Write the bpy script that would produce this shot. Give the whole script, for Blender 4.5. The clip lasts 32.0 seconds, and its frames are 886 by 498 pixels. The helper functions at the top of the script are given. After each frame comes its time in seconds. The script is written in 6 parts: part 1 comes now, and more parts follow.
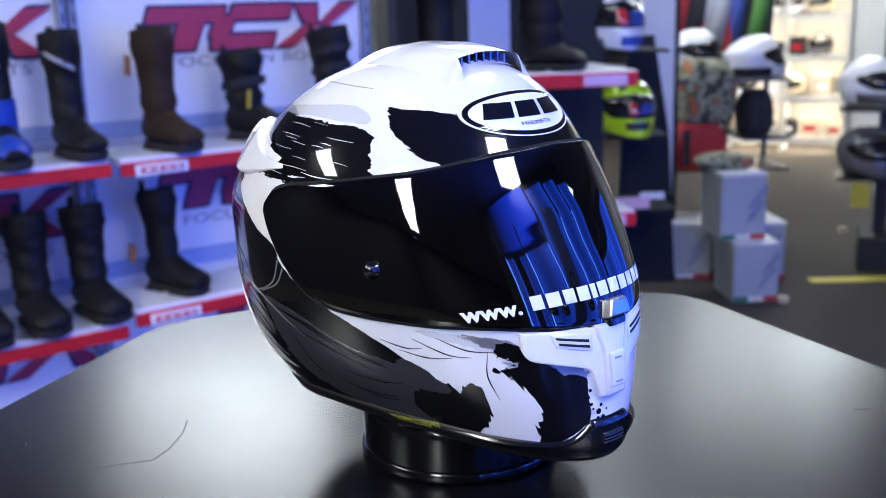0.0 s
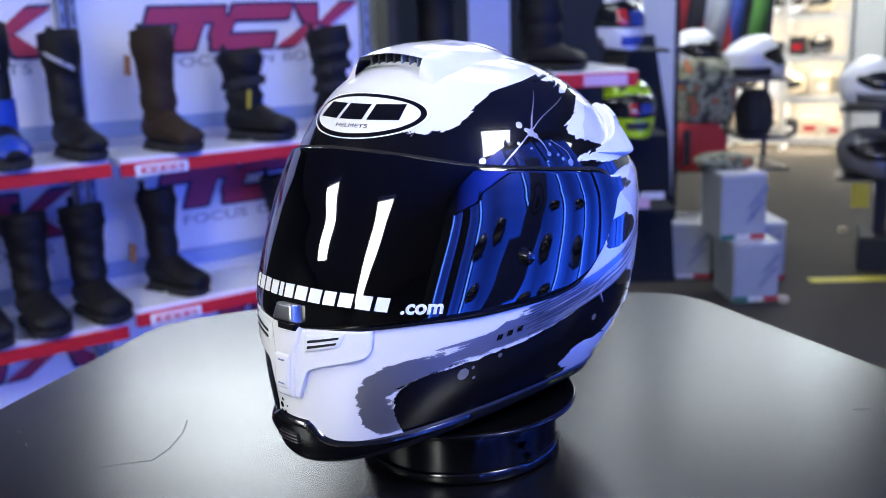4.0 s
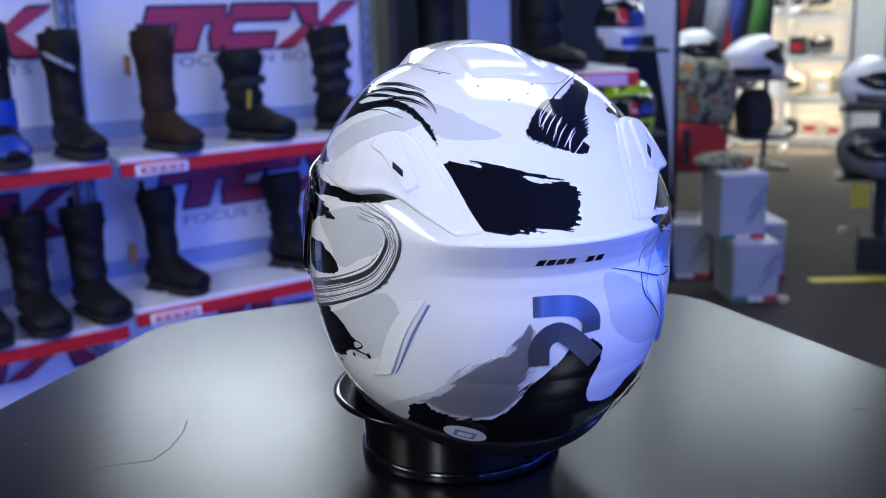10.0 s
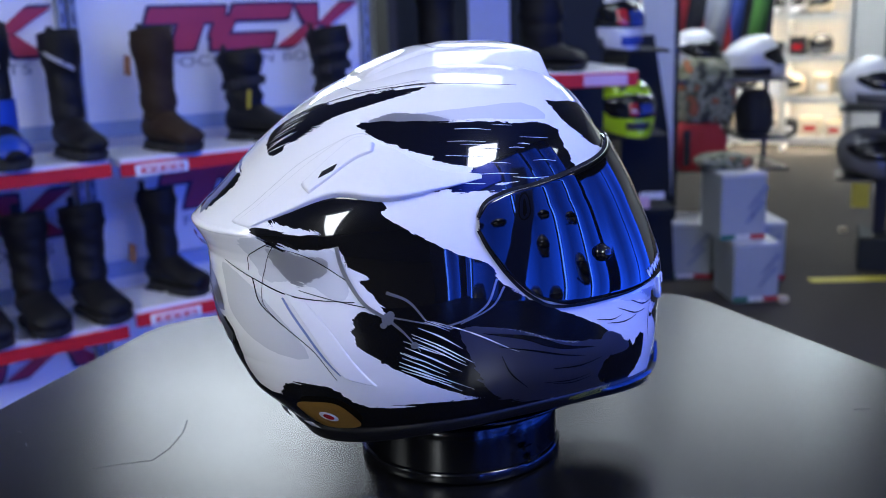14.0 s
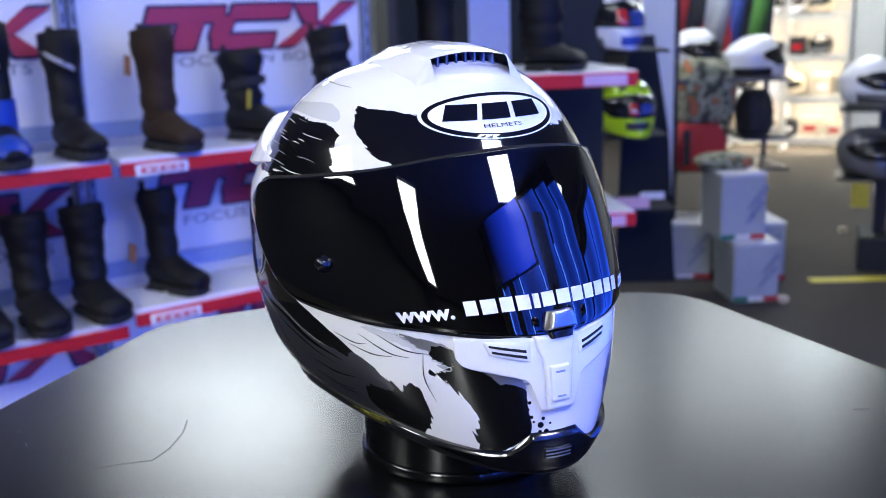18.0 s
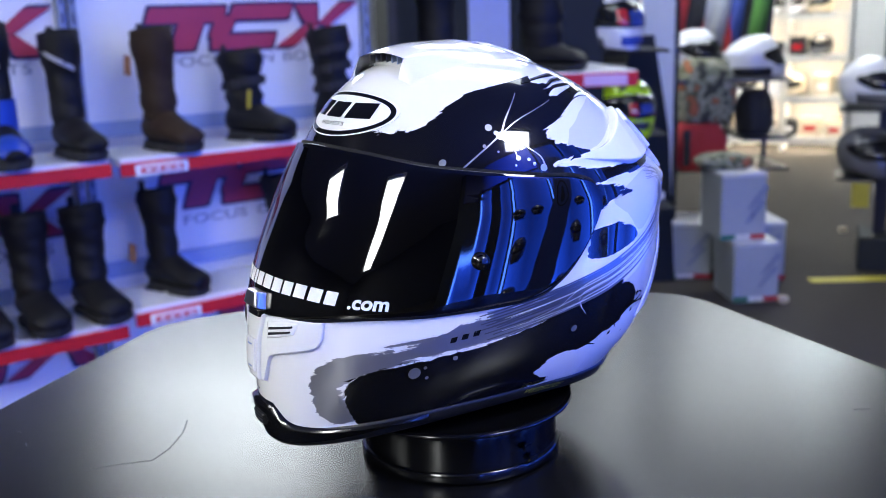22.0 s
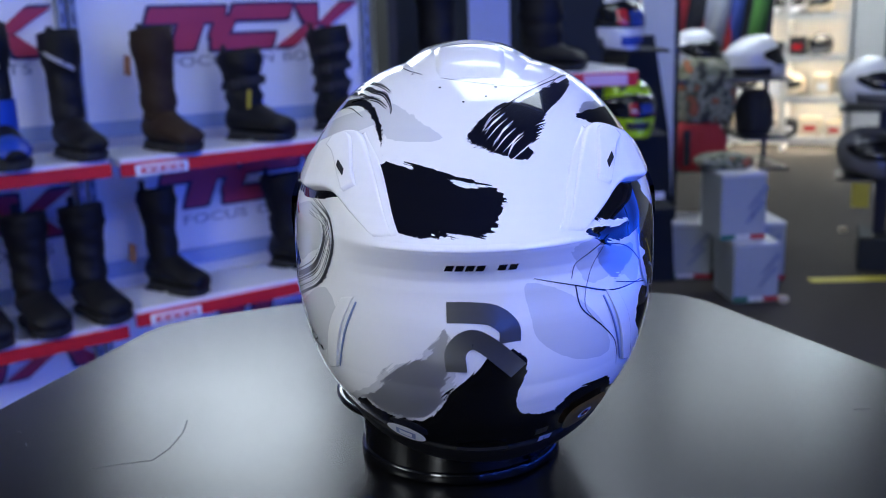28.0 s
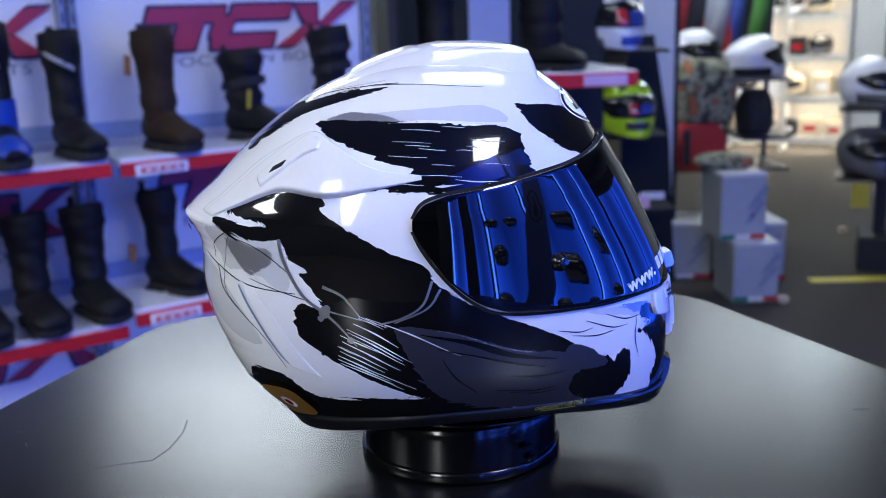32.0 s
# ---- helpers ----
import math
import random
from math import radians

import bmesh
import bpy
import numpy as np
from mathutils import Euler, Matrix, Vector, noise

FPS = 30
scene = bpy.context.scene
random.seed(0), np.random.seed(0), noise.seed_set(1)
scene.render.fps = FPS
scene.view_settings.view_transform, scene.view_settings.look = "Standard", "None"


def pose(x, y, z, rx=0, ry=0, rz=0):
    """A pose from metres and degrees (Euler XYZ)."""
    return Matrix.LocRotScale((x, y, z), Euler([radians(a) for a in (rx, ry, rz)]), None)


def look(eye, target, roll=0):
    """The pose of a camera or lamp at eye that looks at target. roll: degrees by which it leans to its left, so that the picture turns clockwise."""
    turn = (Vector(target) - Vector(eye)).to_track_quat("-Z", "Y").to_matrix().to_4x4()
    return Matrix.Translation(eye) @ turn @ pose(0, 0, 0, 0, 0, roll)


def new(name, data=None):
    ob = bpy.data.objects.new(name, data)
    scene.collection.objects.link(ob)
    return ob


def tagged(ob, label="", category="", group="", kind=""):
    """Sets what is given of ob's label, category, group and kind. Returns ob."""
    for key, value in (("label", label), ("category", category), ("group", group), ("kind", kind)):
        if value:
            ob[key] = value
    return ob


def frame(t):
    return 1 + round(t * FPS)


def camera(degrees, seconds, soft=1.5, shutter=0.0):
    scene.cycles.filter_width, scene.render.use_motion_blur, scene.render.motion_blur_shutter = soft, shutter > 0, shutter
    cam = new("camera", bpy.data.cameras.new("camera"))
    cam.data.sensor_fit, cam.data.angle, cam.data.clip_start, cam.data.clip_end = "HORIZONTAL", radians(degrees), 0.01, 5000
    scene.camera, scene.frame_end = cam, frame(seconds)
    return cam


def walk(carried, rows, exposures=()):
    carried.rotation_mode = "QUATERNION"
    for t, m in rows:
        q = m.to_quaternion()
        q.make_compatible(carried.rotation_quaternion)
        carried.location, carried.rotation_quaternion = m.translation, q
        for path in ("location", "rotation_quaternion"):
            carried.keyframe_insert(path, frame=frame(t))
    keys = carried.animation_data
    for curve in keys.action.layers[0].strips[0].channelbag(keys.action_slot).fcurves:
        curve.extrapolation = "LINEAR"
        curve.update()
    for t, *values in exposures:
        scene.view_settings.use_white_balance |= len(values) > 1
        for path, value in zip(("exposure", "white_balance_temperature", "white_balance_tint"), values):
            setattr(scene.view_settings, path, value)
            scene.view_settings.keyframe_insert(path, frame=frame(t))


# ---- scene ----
# camera, standing still
cam = camera(47.9, 32.0, soft=0.8)
EYE = (0.0, -0.72, 1.36)
AIM = (-0.01226, 0.25274, 1.12844)
CAM_POSE = look(EYE, AIM, -1.79)
# seconds, stops, kelvin, tint: the camera closes down and cools a little while the white back is turned to it
EXPOSURES = [(0.0, 0.06, 6420, 10), (7.3, 0.06, 6420, 10), (8.0, -0.14, 6280, 10), (9.0, -0.44, 6070, 10), (10.0, -0.36, 6126, 10), (11.0, -0.54, 6000, 10), (13.0, -0.59, 6000, 10), (14.0, -0.41, 6126, 10), (15.2, -0.19, 6245, 10), (16.5, 0.06, 6420, 10), (24.5, 0.06, 6420, 10), (25.0, -0.04, 6350, 10), (26.2, -0.39, 6105, 10), (27.5, -0.49, 6035, 10), (28.0, -0.54, 6000, 10), (30.0, -0.59, 6000, 10), (31.0, -0.49, 6070, 10), (32.0, -0.37, 6154, 10)]
walk(cam, [(0.0, CAM_POSE), (32.0, CAM_POSE)], EXPOSURES)
cam.data.dof.use_dof = True
cam.data.dof.focus_distance = 0.63
cam.data.dof.aperture_fstop = 8.8

# world: the shop has no windows in sight, only a faint ambient
world = bpy.data.worlds.new("world")
scene.world = world
world.use_nodes = True
world.node_tree.nodes["Background"].inputs[0].default_value = (0.55, 0.6, 0.8, 1)
world.node_tree.nodes["Background"].inputs[1].default_value = 0.01

TABLE_Z = 1.034
ROOM = dict(x0=-4.2, x1=5.0, y0=-7.0, y1=11.5, h=2.9)
# ---- materials ----
def nodes_of(m):
    m.use_nodes = True
    return m.node_tree.nodes, m.node_tree.links, m.node_tree.nodes["Principled BSDF"]


def mat(name, col, rough=0.5, metal=0.0, grain=0.0, scale=60.0, bump=0.0, vary=0.0, coat=0.0, sheen=0.0, piece=0.0, spec=0.5):
    """A plain surface with stains at one scale, grain at another, and a little relief."""
    m = bpy.data.materials.new(name)
    n, l, b = nodes_of(m)
    b.inputs["Roughness"].default_value = rough
    b.inputs["Metallic"].default_value = metal
    b.inputs["Coat Weight"].default_value = coat
    if coat >= 1:
        b.inputs["Specular IOR Level"].default_value = 0.05
    b.inputs["Coat Roughness"].default_value = 0.04
    b.inputs["Sheen Weight"].default_value = sheen
    if spec != 0.5:
        b.inputs["Specular IOR Level"].default_value = spec
    c = (*col, 1)
    b.inputs["Base Color"].default_value = c
    if grain or vary or bump or piece:
        tc = n.new("ShaderNodeTexCoord")
        fine = n.new("ShaderNodeTexNoise")
        fine.inputs["Scale"].default_value = scale
        fine.inputs["Detail"].default_value = 5
        l.new(tc.outputs["Object"], fine.inputs["Vector"])
        big = n.new("ShaderNodeTexNoise")
        big.inputs["Scale"].default_value = scale / 14
        big.inputs["Detail"].default_value = 3
        l.new(tc.outputs["Object"], big.inputs["Vector"])
        hsv = n.new("ShaderNodeHueSaturation")
        hsv.inputs["Color"].default_value = c
        a = n.new("ShaderNodeMath"); a.operation = "MULTIPLY_ADD"
        a.inputs[1].default_value = 2 * grain; a.inputs[2].default_value = 1 - grain
        l.new(fine.outputs["Fac"], a.inputs[0])
        d = n.new("ShaderNodeMath"); d.operation = "MULTIPLY_ADD"
        d.inputs[1].default_value = 2 * vary; d.inputs[2].default_value = -vary
        l.new(big.outputs["Fac"], d.inputs[0])
        e = n.new("ShaderNodeMath"); e.operation = "ADD"
        l.new(a.outputs[0], e.inputs[0]); l.new(d.outputs[0], e.inputs[1])
        out = e
        if piece:
            oi = n.new("ShaderNodeObjectInfo")
            g = n.new("ShaderNodeMath"); g.operation = "MULTIPLY_ADD"
            g.inputs[1].default_value = 2 * piece; g.inputs[2].default_value = -piece
            l.new(oi.outputs["Random"], g.inputs[0])
            out = n.new("ShaderNodeMath"); out.operation = "ADD"
            l.new(e.outputs[0], out.inputs[0]); l.new(g.outputs[0], out.inputs[1])
        l.new(out.outputs[0], hsv.inputs["Value"])
        l.new(hsv.outputs["Color"], b.inputs["Base Color"])
        r = n.new("ShaderNodeMath"); r.operation = "MULTIPLY_ADD"
        r.inputs[1].default_value = 0.25 * rough; r.inputs[2].default_value = 0.875 * rough
        l.new(big.outputs["Fac"], r.inputs[0]); l.new(r.outputs[0], b.inputs["Roughness"])
        if bump:
            bp = n.new("ShaderNodeBump")
            bp.inputs["Strength"].default_value = bump
            bp.inputs["Distance"].default_value = 0.002
            l.new(fine.outputs["Fac"], bp.inputs["Height"])
            l.new(bp.outputs["Normal"], b.inputs["Normal"])
    return m


def glow(name, col, power):
    m = bpy.data.materials.new(name)
    n, l, b = nodes_of(m)
    b.inputs["Base Color"].default_value = (*col, 1)
    b.inputs["Emission Color"].default_value = (*col, 1)
    b.inputs["Emission Strength"].default_value = power
    return m


M_PAINT = mat("white gloss paint", (0.80, 0.80, 0.80), 0.22, coat=1.0, grain=0.02, scale=300, vary=0.01)
M_BLACKGLOSS = mat("black gloss", (0.003, 0.003, 0.004), 0.18, coat=0.6)
M_RUBBER = mat("black rubber trim", (0.005, 0.005, 0.006), 0.42, grain=0.15, scale=500, bump=0.15)
M_LINING = mat("black lining cloth", (0.005, 0.005, 0.006), 0.9, grain=0.3, scale=900, bump=0.5)
M_SILVER = mat("brushed silver", (0.62, 0.62, 0.64), 0.28, 1.0, grain=0.05, scale=400)
M_DARKPLASTIC = mat("dark plastic", (0.016, 0.016, 0.019), 0.35, grain=0.1, scale=300)
M_WHITEINK = mat("white print", (0.85, 0.85, 0.85), 0.4, grain=0.03, scale=500)
M_BLACKINK = mat("black print", (0.004, 0.004, 0.005), 0.22, coat=1.0)
M_GREYINK = mat("grey metallic print", (0.26, 0.265, 0.28), 0.34, 0.88, coat=1.0, grain=0.06, scale=200)
M_WASH = mat("dark grey metallic brush paint", (0.19, 0.19, 0.20), 0.36, 0.88, coat=1.0)
M_YELLOWINK = mat("yellow print", (0.78, 0.72, 0.10), 0.5)
M_ORANGE = mat("amber foil sticker", (0.30, 0.16, 0.03), 0.3, 0.3, grain=0.25, scale=900)
M_STICKER = mat("white paper sticker", (0.75, 0.76, 0.78), 0.45, grain=0.03, scale=400)
M_STICKBLUE = mat("blue grey print and groove shade", (0.20, 0.26, 0.45), 0.45)
M_PEDESTAL = mat("black lacquer", (0.003, 0.003, 0.0035), 0.14, grain=0.1, scale=90, vary=0.05)
M_SHELFWHITE = mat("white shelf enamel", (0.80, 0.81, 0.83), 0.4, grain=0.03, scale=60, vary=0.04)
M_PANELWHITE = mat("white display board", (0.80, 0.81, 0.85), 0.55, grain=0.03, scale=40, vary=0.05)
M_RED = mat("red price rail", (0.60, 0.007, 0.008), 0.6, grain=0.06, scale=80, vary=0.08)
M_LOGORED = mat("red print", (0.42, 0.035, 0.075), 0.5, grain=0.04, scale=60)
M_LOGOPINK = mat("pale pink print", (0.74, 0.48, 0.60), 0.5)
M_LOGONAVY = mat("navy print", (0.020, 0.024, 0.075), 0.5)
M_GREYPRINT = mat("grey print", (0.20, 0.21, 0.27), 0.5)
M_UPRIGHT = mat("pale blue steel upright", (0.24, 0.28, 0.38), 0.45, 0.2, grain=0.06, scale=60, vary=0.08)
M_RAILBLUE = mat("blue grey back rail", (0.30, 0.38, 0.62), 0.5, grain=0.05, scale=40, vary=0.08)
M_LEATHERBLK = mat("black boot leather", (0.006, 0.006, 0.008), 0.55, spec=0.25, grain=0.35, scale=120, bump=0.5, vary=0.2)
M_LEATHERBRN = mat("dark brown oiled leather", (0.030, 0.018, 0.011), 0.65, spec=0.2, grain=0.35, scale=90, bump=0.5, vary=0.35)
M_SOLE = mat("black rubber sole", (0.012, 0.012, 0.014), 0.7, grain=0.2, scale=200, bump=0.4)
M_BLUELEATHER = mat("blue boot panel", (0.012, 0.05, 0.36), 0.4, grain=0.12, scale=100)
M_GREYPANEL = mat("light grey boot panel", (0.40, 0.41, 0.45), 0.4, grain=0.12, scale=100)
M_TAN = mat("tan hang tag", (0.42, 0.20, 0.09), 0.7, grain=0.2, scale=80)
M_YELLOWTAG = mat("yellow tag", (0.40, 0.34, 0.03), 0.6, grain=0.1)
M_CARPET = mat("grey brown carpet", (0.040, 0.033, 0.027), 0.95, grain=0.45, scale=160, bump=0.6, vary=0.3)
M_WALL = mat("painted shop wall", (0.45, 0.46, 0.50), 0.7, grain=0.04, scale=50, vary=0.06)
M_WALLDARK = mat("dark grey wall", (0.03, 0.03, 0.033), 0.8, grain=0.08, scale=50, vary=0.1)
M_CEIL = mat("white ceiling tile", (0.36, 0.36, 0.36), 0.9, grain=0.06, scale=60, bump=0.2)
M_BLACKBOARD = mat("black display board", (0.008, 0.011, 0.014), 0.75, grain=0.1, scale=50, vary=0.15)
M_POSTWHITE = mat("pale painted post", (0.76, 0.79, 0.80), 0.5, grain=0.05, scale=30, vary=0.08)
M_BLUEWALL = mat("blue board", (0.42, 0.48, 0.88), 0.6, grain=0.05, scale=30, vary=0.1)
M_BOX = mat("blue grey carton", (0.36, 0.385, 0.42), 0.6, grain=0.06, scale=40, vary=0.06)
M_BOXTOP = mat("pale carton", (0.66, 0.66, 0.67), 0.6, grain=0.06, scale=40, vary=0.06)
M_GREEN = mat("green print", (0.02, 0.16, 0.07), 0.5)
M_YELLOWTAPE = mat("yellow floor tape", (0.50, 0.42, 0.03), 0.6, grain=0.15, scale=60, vary=0.15)
M_NEON = mat("neon yellow gloss", (0.56, 0.86, 0.02), 0.25, coat=0.8, grain=0.06, scale=40)
M_HWHITE = mat("white helmet gloss", (0.80, 0.80, 0.81), 0.2, coat=0.8, grain=0.04, scale=40)
M_HGREY = mat("grey helmet gloss", (0.11, 0.11, 0.12), 0.25, coat=0.7, grain=0.1, scale=40)
M_HRED = mat("red gloss", (0.45, 0.02, 0.03), 0.25, coat=0.6)
M_HORANGE = mat("orange gloss", (0.55, 0.12, 0.03), 0.25, coat=0.6)
M_HBLUE = mat("blue gloss", (0.03, 0.06, 0.30), 0.25, coat=0.6)
M_SMOKE = mat("dark smoke visor", (0.012, 0.012, 0.014), 0.08)
M_STEEL = mat("white powder coated steel", (0.62, 0.60, 0.56), 0.4, grain=0.04, scale=50)
M_CAMO_B = mat("salmon cloth", (0.40, 0.14, 0.08), 0.9, grain=0.2, scale=50)
M_JACKBLK = mat("black textile", (0.025, 0.026, 0.032), 0.85, grain=0.3, scale=60, bump=0.4, vary=0.2)
M_JACKRED = mat("red textile", (0.40, 0.025, 0.03), 0.8, grain=0.2, scale=60, bump=0.3, vary=0.2)
M_JACKBLU = mat("blue textile", (0.06, 0.10, 0.38), 0.8, grain=0.2, scale=60, bump=0.3, vary=0.2)
M_JACKGRN = mat("green textile", (0.10, 0.28, 0.05), 0.8, grain=0.2, scale=60, bump=0.3)
M_JACKGRY = mat("pale grey textile", (0.42, 0.43, 0.46), 0.8, grain=0.2, scale=60, bump=0.3, vary=0.2)
M_CREAM = mat("cream cardboard", (0.56, 0.48, 0.36), 0.7, grain=0.12, scale=30, vary=0.15, piece=0.15)
M_LIGHT = glow("ceiling lamp diffuser", (0.88, 0.96, 1.0), 15.0)
M_LIGHTLOW = glow("low ceiling lamp diffuser", (0.88, 0.96, 1.0), 4.5)
M_LIGHTSOFT = glow("large ceiling lamp diffuser", (0.88, 0.96, 1.0), 7.5)
M_LIGHTHOT = glow("strong ceiling lamp diffuser", (0.90, 0.95, 1.0), 43.0)
M_LIGHTWARM = glow("long ceiling lamp diffuser", (0.95, 0.97, 0.95), 36.0)
M_LIGHTMILD = glow("milder ceiling lamp diffuser", (0.90, 0.97, 1.0), 13.0)
M_LIGHTFAR = glow("bright ceiling lamp diffuser", (0.90, 0.97, 1.0), 25.0)
M_WARMLIGHT = glow("warm shelf fill", (1.0, 0.88, 0.66), 42.0)
M_BANNER = mat("dark blue banner cloth", (0.06, 0.09, 0.32), 0.6, grain=0.05, scale=40, vary=0.08)
M_BLUELIGHT = glow("blue light panel", (0.07, 0.20, 1.0), 24.0)


def table_material():
    m = bpy.data.materials.new("scuffed black table lacquer")
    n, l, b = nodes_of(m)
    tc = n.new("ShaderNodeTexCoord")
    mp = n.new("ShaderNodeMapping")
    mp.inputs["Scale"].default_value = (5, 14, 1)
    l.new(tc.outputs["Object"], mp.inputs["Vector"])
    streak = n.new("ShaderNodeTexNoise"); streak.inputs["Scale"].default_value = 3; streak.inputs["Detail"].default_value = 6
    l.new(mp.outputs["Vector"], streak.inputs["Vector"])
    blot = n.new("ShaderNodeTexNoise"); blot.inputs["Scale"].default_value = 9; blot.inputs["Detail"].default_value = 4
    l.new(tc.outputs["Object"], blot.inputs["Vector"])
    r1 = n.new("ShaderNodeMapRange"); r1.inputs["To Min"].default_value = 0.235; r1.inputs["To Max"].default_value = 0.265
    l.new(streak.outputs["Fac"], r1.inputs["Value"])
    r2 = n.new("ShaderNodeMapRange"); r2.inputs["To Min"].default_value = -0.02; r2.inputs["To Max"].default_value = 0.03
    l.new(blot.outputs["Fac"], r2.inputs["Value"])
    add = n.new("ShaderNodeMath"); add.operation = "ADD"
    l.new(r1.outputs[0], add.inputs[0]); l.new(r2.outputs[0], add.inputs[1])
    l.new(add.outputs[0], b.inputs["Roughness"])
    ramp = n.new("ShaderNodeValToRGB")
    ramp.color_ramp.elements[0].color = (0.003, 0.003, 0.0035, 1)
    ramp.color_ramp.elements[1].color = (0.008, 0.008, 0.009, 1)
    l.new(blot.outputs["Fac"], ramp.inputs["Fac"])
    # scuffs, paler
    sc = n.new("ShaderNodeTexNoise"); sc.inputs["Scale"].default_value = 140; sc.inputs["Detail"].default_value = 2
    l.new(tc.outputs["Object"], sc.inputs["Vector"])
    gt = n.new("ShaderNodeMath"); gt.operation = "GREATER_THAN"; gt.inputs[1].default_value = 0.95
    l.new(sc.outputs["Fac"], gt.inputs[0])
    mx = n.new("ShaderNodeMixRGB"); mx.inputs[2].default_value = (0.20, 0.20, 0.22, 1)
    l.new(gt.outputs[0], mx.inputs[0]); l.new(ramp.outputs[0], mx.inputs[1])
    l.new(mx.outputs[0], b.inputs["Base Color"])
    bp = n.new("ShaderNodeBump"); bp.inputs["Strength"].default_value = 0.003; bp.inputs["Distance"].default_value = 0.001
    l.new(streak.outputs["Fac"], bp.inputs["Height"]); l.new(bp.outputs["Normal"], b.inputs["Normal"])
    return m


M_TABLE = table_material()


def visor_material():
    """Dark smoked visor."""
    m = bpy.data.materials.new("dark smoked visor")
    n, l, b = nodes_of(m)
    b.inputs["Base Color"].default_value = (0.0012, 0.0012, 0.0016, 1)
    b.inputs["Roughness"].default_value = 0.03
    b.inputs["IOR"].default_value = 1.68
    return m


M_VISOR = visor_material()


def camo_material():
    m = bpy.data.materials.new("olive camouflage cloth")
    n, l, b = nodes_of(m)
    tc = n.new("ShaderNodeTexCoord")
    t = n.new("ShaderNodeTexNoise"); t.inputs["Scale"].default_value = 14; t.inputs["Detail"].default_value = 1
    l.new(tc.outputs["Object"], t.inputs["Vector"])
    r = n.new("ShaderNodeValToRGB"); r.color_ramp.interpolation = "CONSTANT"
    for i, (pos, col) in enumerate(((0.0, (0.05, 0.05, 0.04)), (0.40, (0.20, 0.21, 0.13)), (0.50, (0.34, 0.33, 0.24)), (0.58, (0.10, 0.11, 0.06)), (0.66, (0.42, 0.13, 0.06)))):
        e = r.color_ramp.elements[i] if i < 2 else r.color_ramp.elements.new(pos)
        e.position, e.color = pos, (*col, 1)
    l.new(t.outputs["Fac"], r.inputs["Fac"]); l.new(r.outputs[0], b.inputs["Base Color"])
    b.inputs["Roughness"].default_value = 0.9
    return m


M_CAMO_A = camo_material()


def header_material():
    """A backlit header that fades out along its length."""
    m = bpy.data.materials.new("faint blue backlit header")
    n, l, b = nodes_of(m)
    tc = n.new("ShaderNodeTexCoord")
    sp = n.new("ShaderNodeSeparateXYZ")
    l.new(tc.outputs["Object"], sp.inputs[0])
    r = n.new("ShaderNodeMapRange")
    r.inputs["From Min"].default_value, r.inputs["From Max"].default_value = 1.35, 0.45
    r.inputs["To Min"].default_value, r.inputs["To Max"].default_value = 0.0, 7.5
    l.new(sp.outputs[0], r.inputs["Value"])
    b.inputs["Base Color"].default_value = (0.02, 0.03, 0.2, 1)
    b.inputs["Emission Color"].default_value = (0.014, 0.06, 1.0, 1)
    l.new(r.outputs[0], b.inputs["Emission Strength"])
    return m


def bay_material():
    """Edge-lit blue acrylic: bright along its sides, dimmer in the middle."""
    m = bpy.data.materials.new("edge-lit blue acrylic")
    n, l, b = nodes_of(m)
    tc = n.new("ShaderNodeTexCoord")
    sp = n.new("ShaderNodeSeparateXYZ")
    l.new(tc.outputs["Generated"], sp.inputs[0])
    ramp = n.new("ShaderNodeValToRGB")
    for i, (pos, v) in enumerate(((0.0, 0.95), (1.0, 0.85), (0.10, 0.62), (0.32, 0.36), (0.60, 0.26), (0.86, 0.50))):
        e = ramp.color_ramp.elements[i] if i < 2 else ramp.color_ramp.elements.new(pos)
        e.position, e.color = pos, (v, v, v, 1)
    l.new(sp.outputs[0], ramp.inputs[0])
    up = n.new("ShaderNodeTexNoise")
    up.inputs["Scale"].default_value = 2.2
    l.new(tc.outputs["Generated"], up.inputs["Vector"])
    k = n.new("ShaderNodeMath"); k.operation = "MULTIPLY_ADD"
    k.inputs[1].default_value, k.inputs[2].default_value = 4.4, 4.4
    l.new(up.outputs["Fac"], k.inputs[0])
    q = n.new("ShaderNodeMath"); q.operation = "MULTIPLY"
    l.new(ramp.outputs[0], q.inputs[0]); l.new(k.outputs[0], q.inputs[1])
    foot = n.new("ShaderNodeMapRange")
    foot.inputs["From Min"].default_value, foot.inputs["From Max"].default_value = 0.0, 0.6
    foot.inputs["To Min"].default_value, foot.inputs["To Max"].default_value = 2.2, 1.0
    l.new(sp.outputs[2], foot.inputs["Value"])
    low = n.new("ShaderNodeMath"); low.operation = "MULTIPLY"
    l.new(q.outputs[0], low.inputs[0]); l.new(foot.outputs[0], low.inputs[1])
    q = low
    b.inputs["Base Color"].default_value = (0.02, 0.03, 0.2, 1)
    b.inputs["Emission Color"].default_value = (0.018, 0.095, 1.0, 1)
    l.new(q.outputs[0], b.inputs["Emission Strength"])
    return m


M_BLUEDIM = header_material()
M_BLUEBAY = bay_material()
# ---- mesh helpers ----
def mesh_ob(name, verts, faces, material, smooth=True):
    me = bpy.data.meshes.new(name)
    me.from_pydata([tuple(map(float, v)) for v in verts], [], [tuple(int(i) for i in f) for f in faces])
    me.validate()
    if smooth:
        me.polygons.foreach_set("use_smooth", [True] * len(me.polygons))
    me.materials.append(material)
    me.update()
    return new(name, me)


def under(ob, parent, label=""):
    ob.parent = parent
    return tagged(ob, label) if label else ob


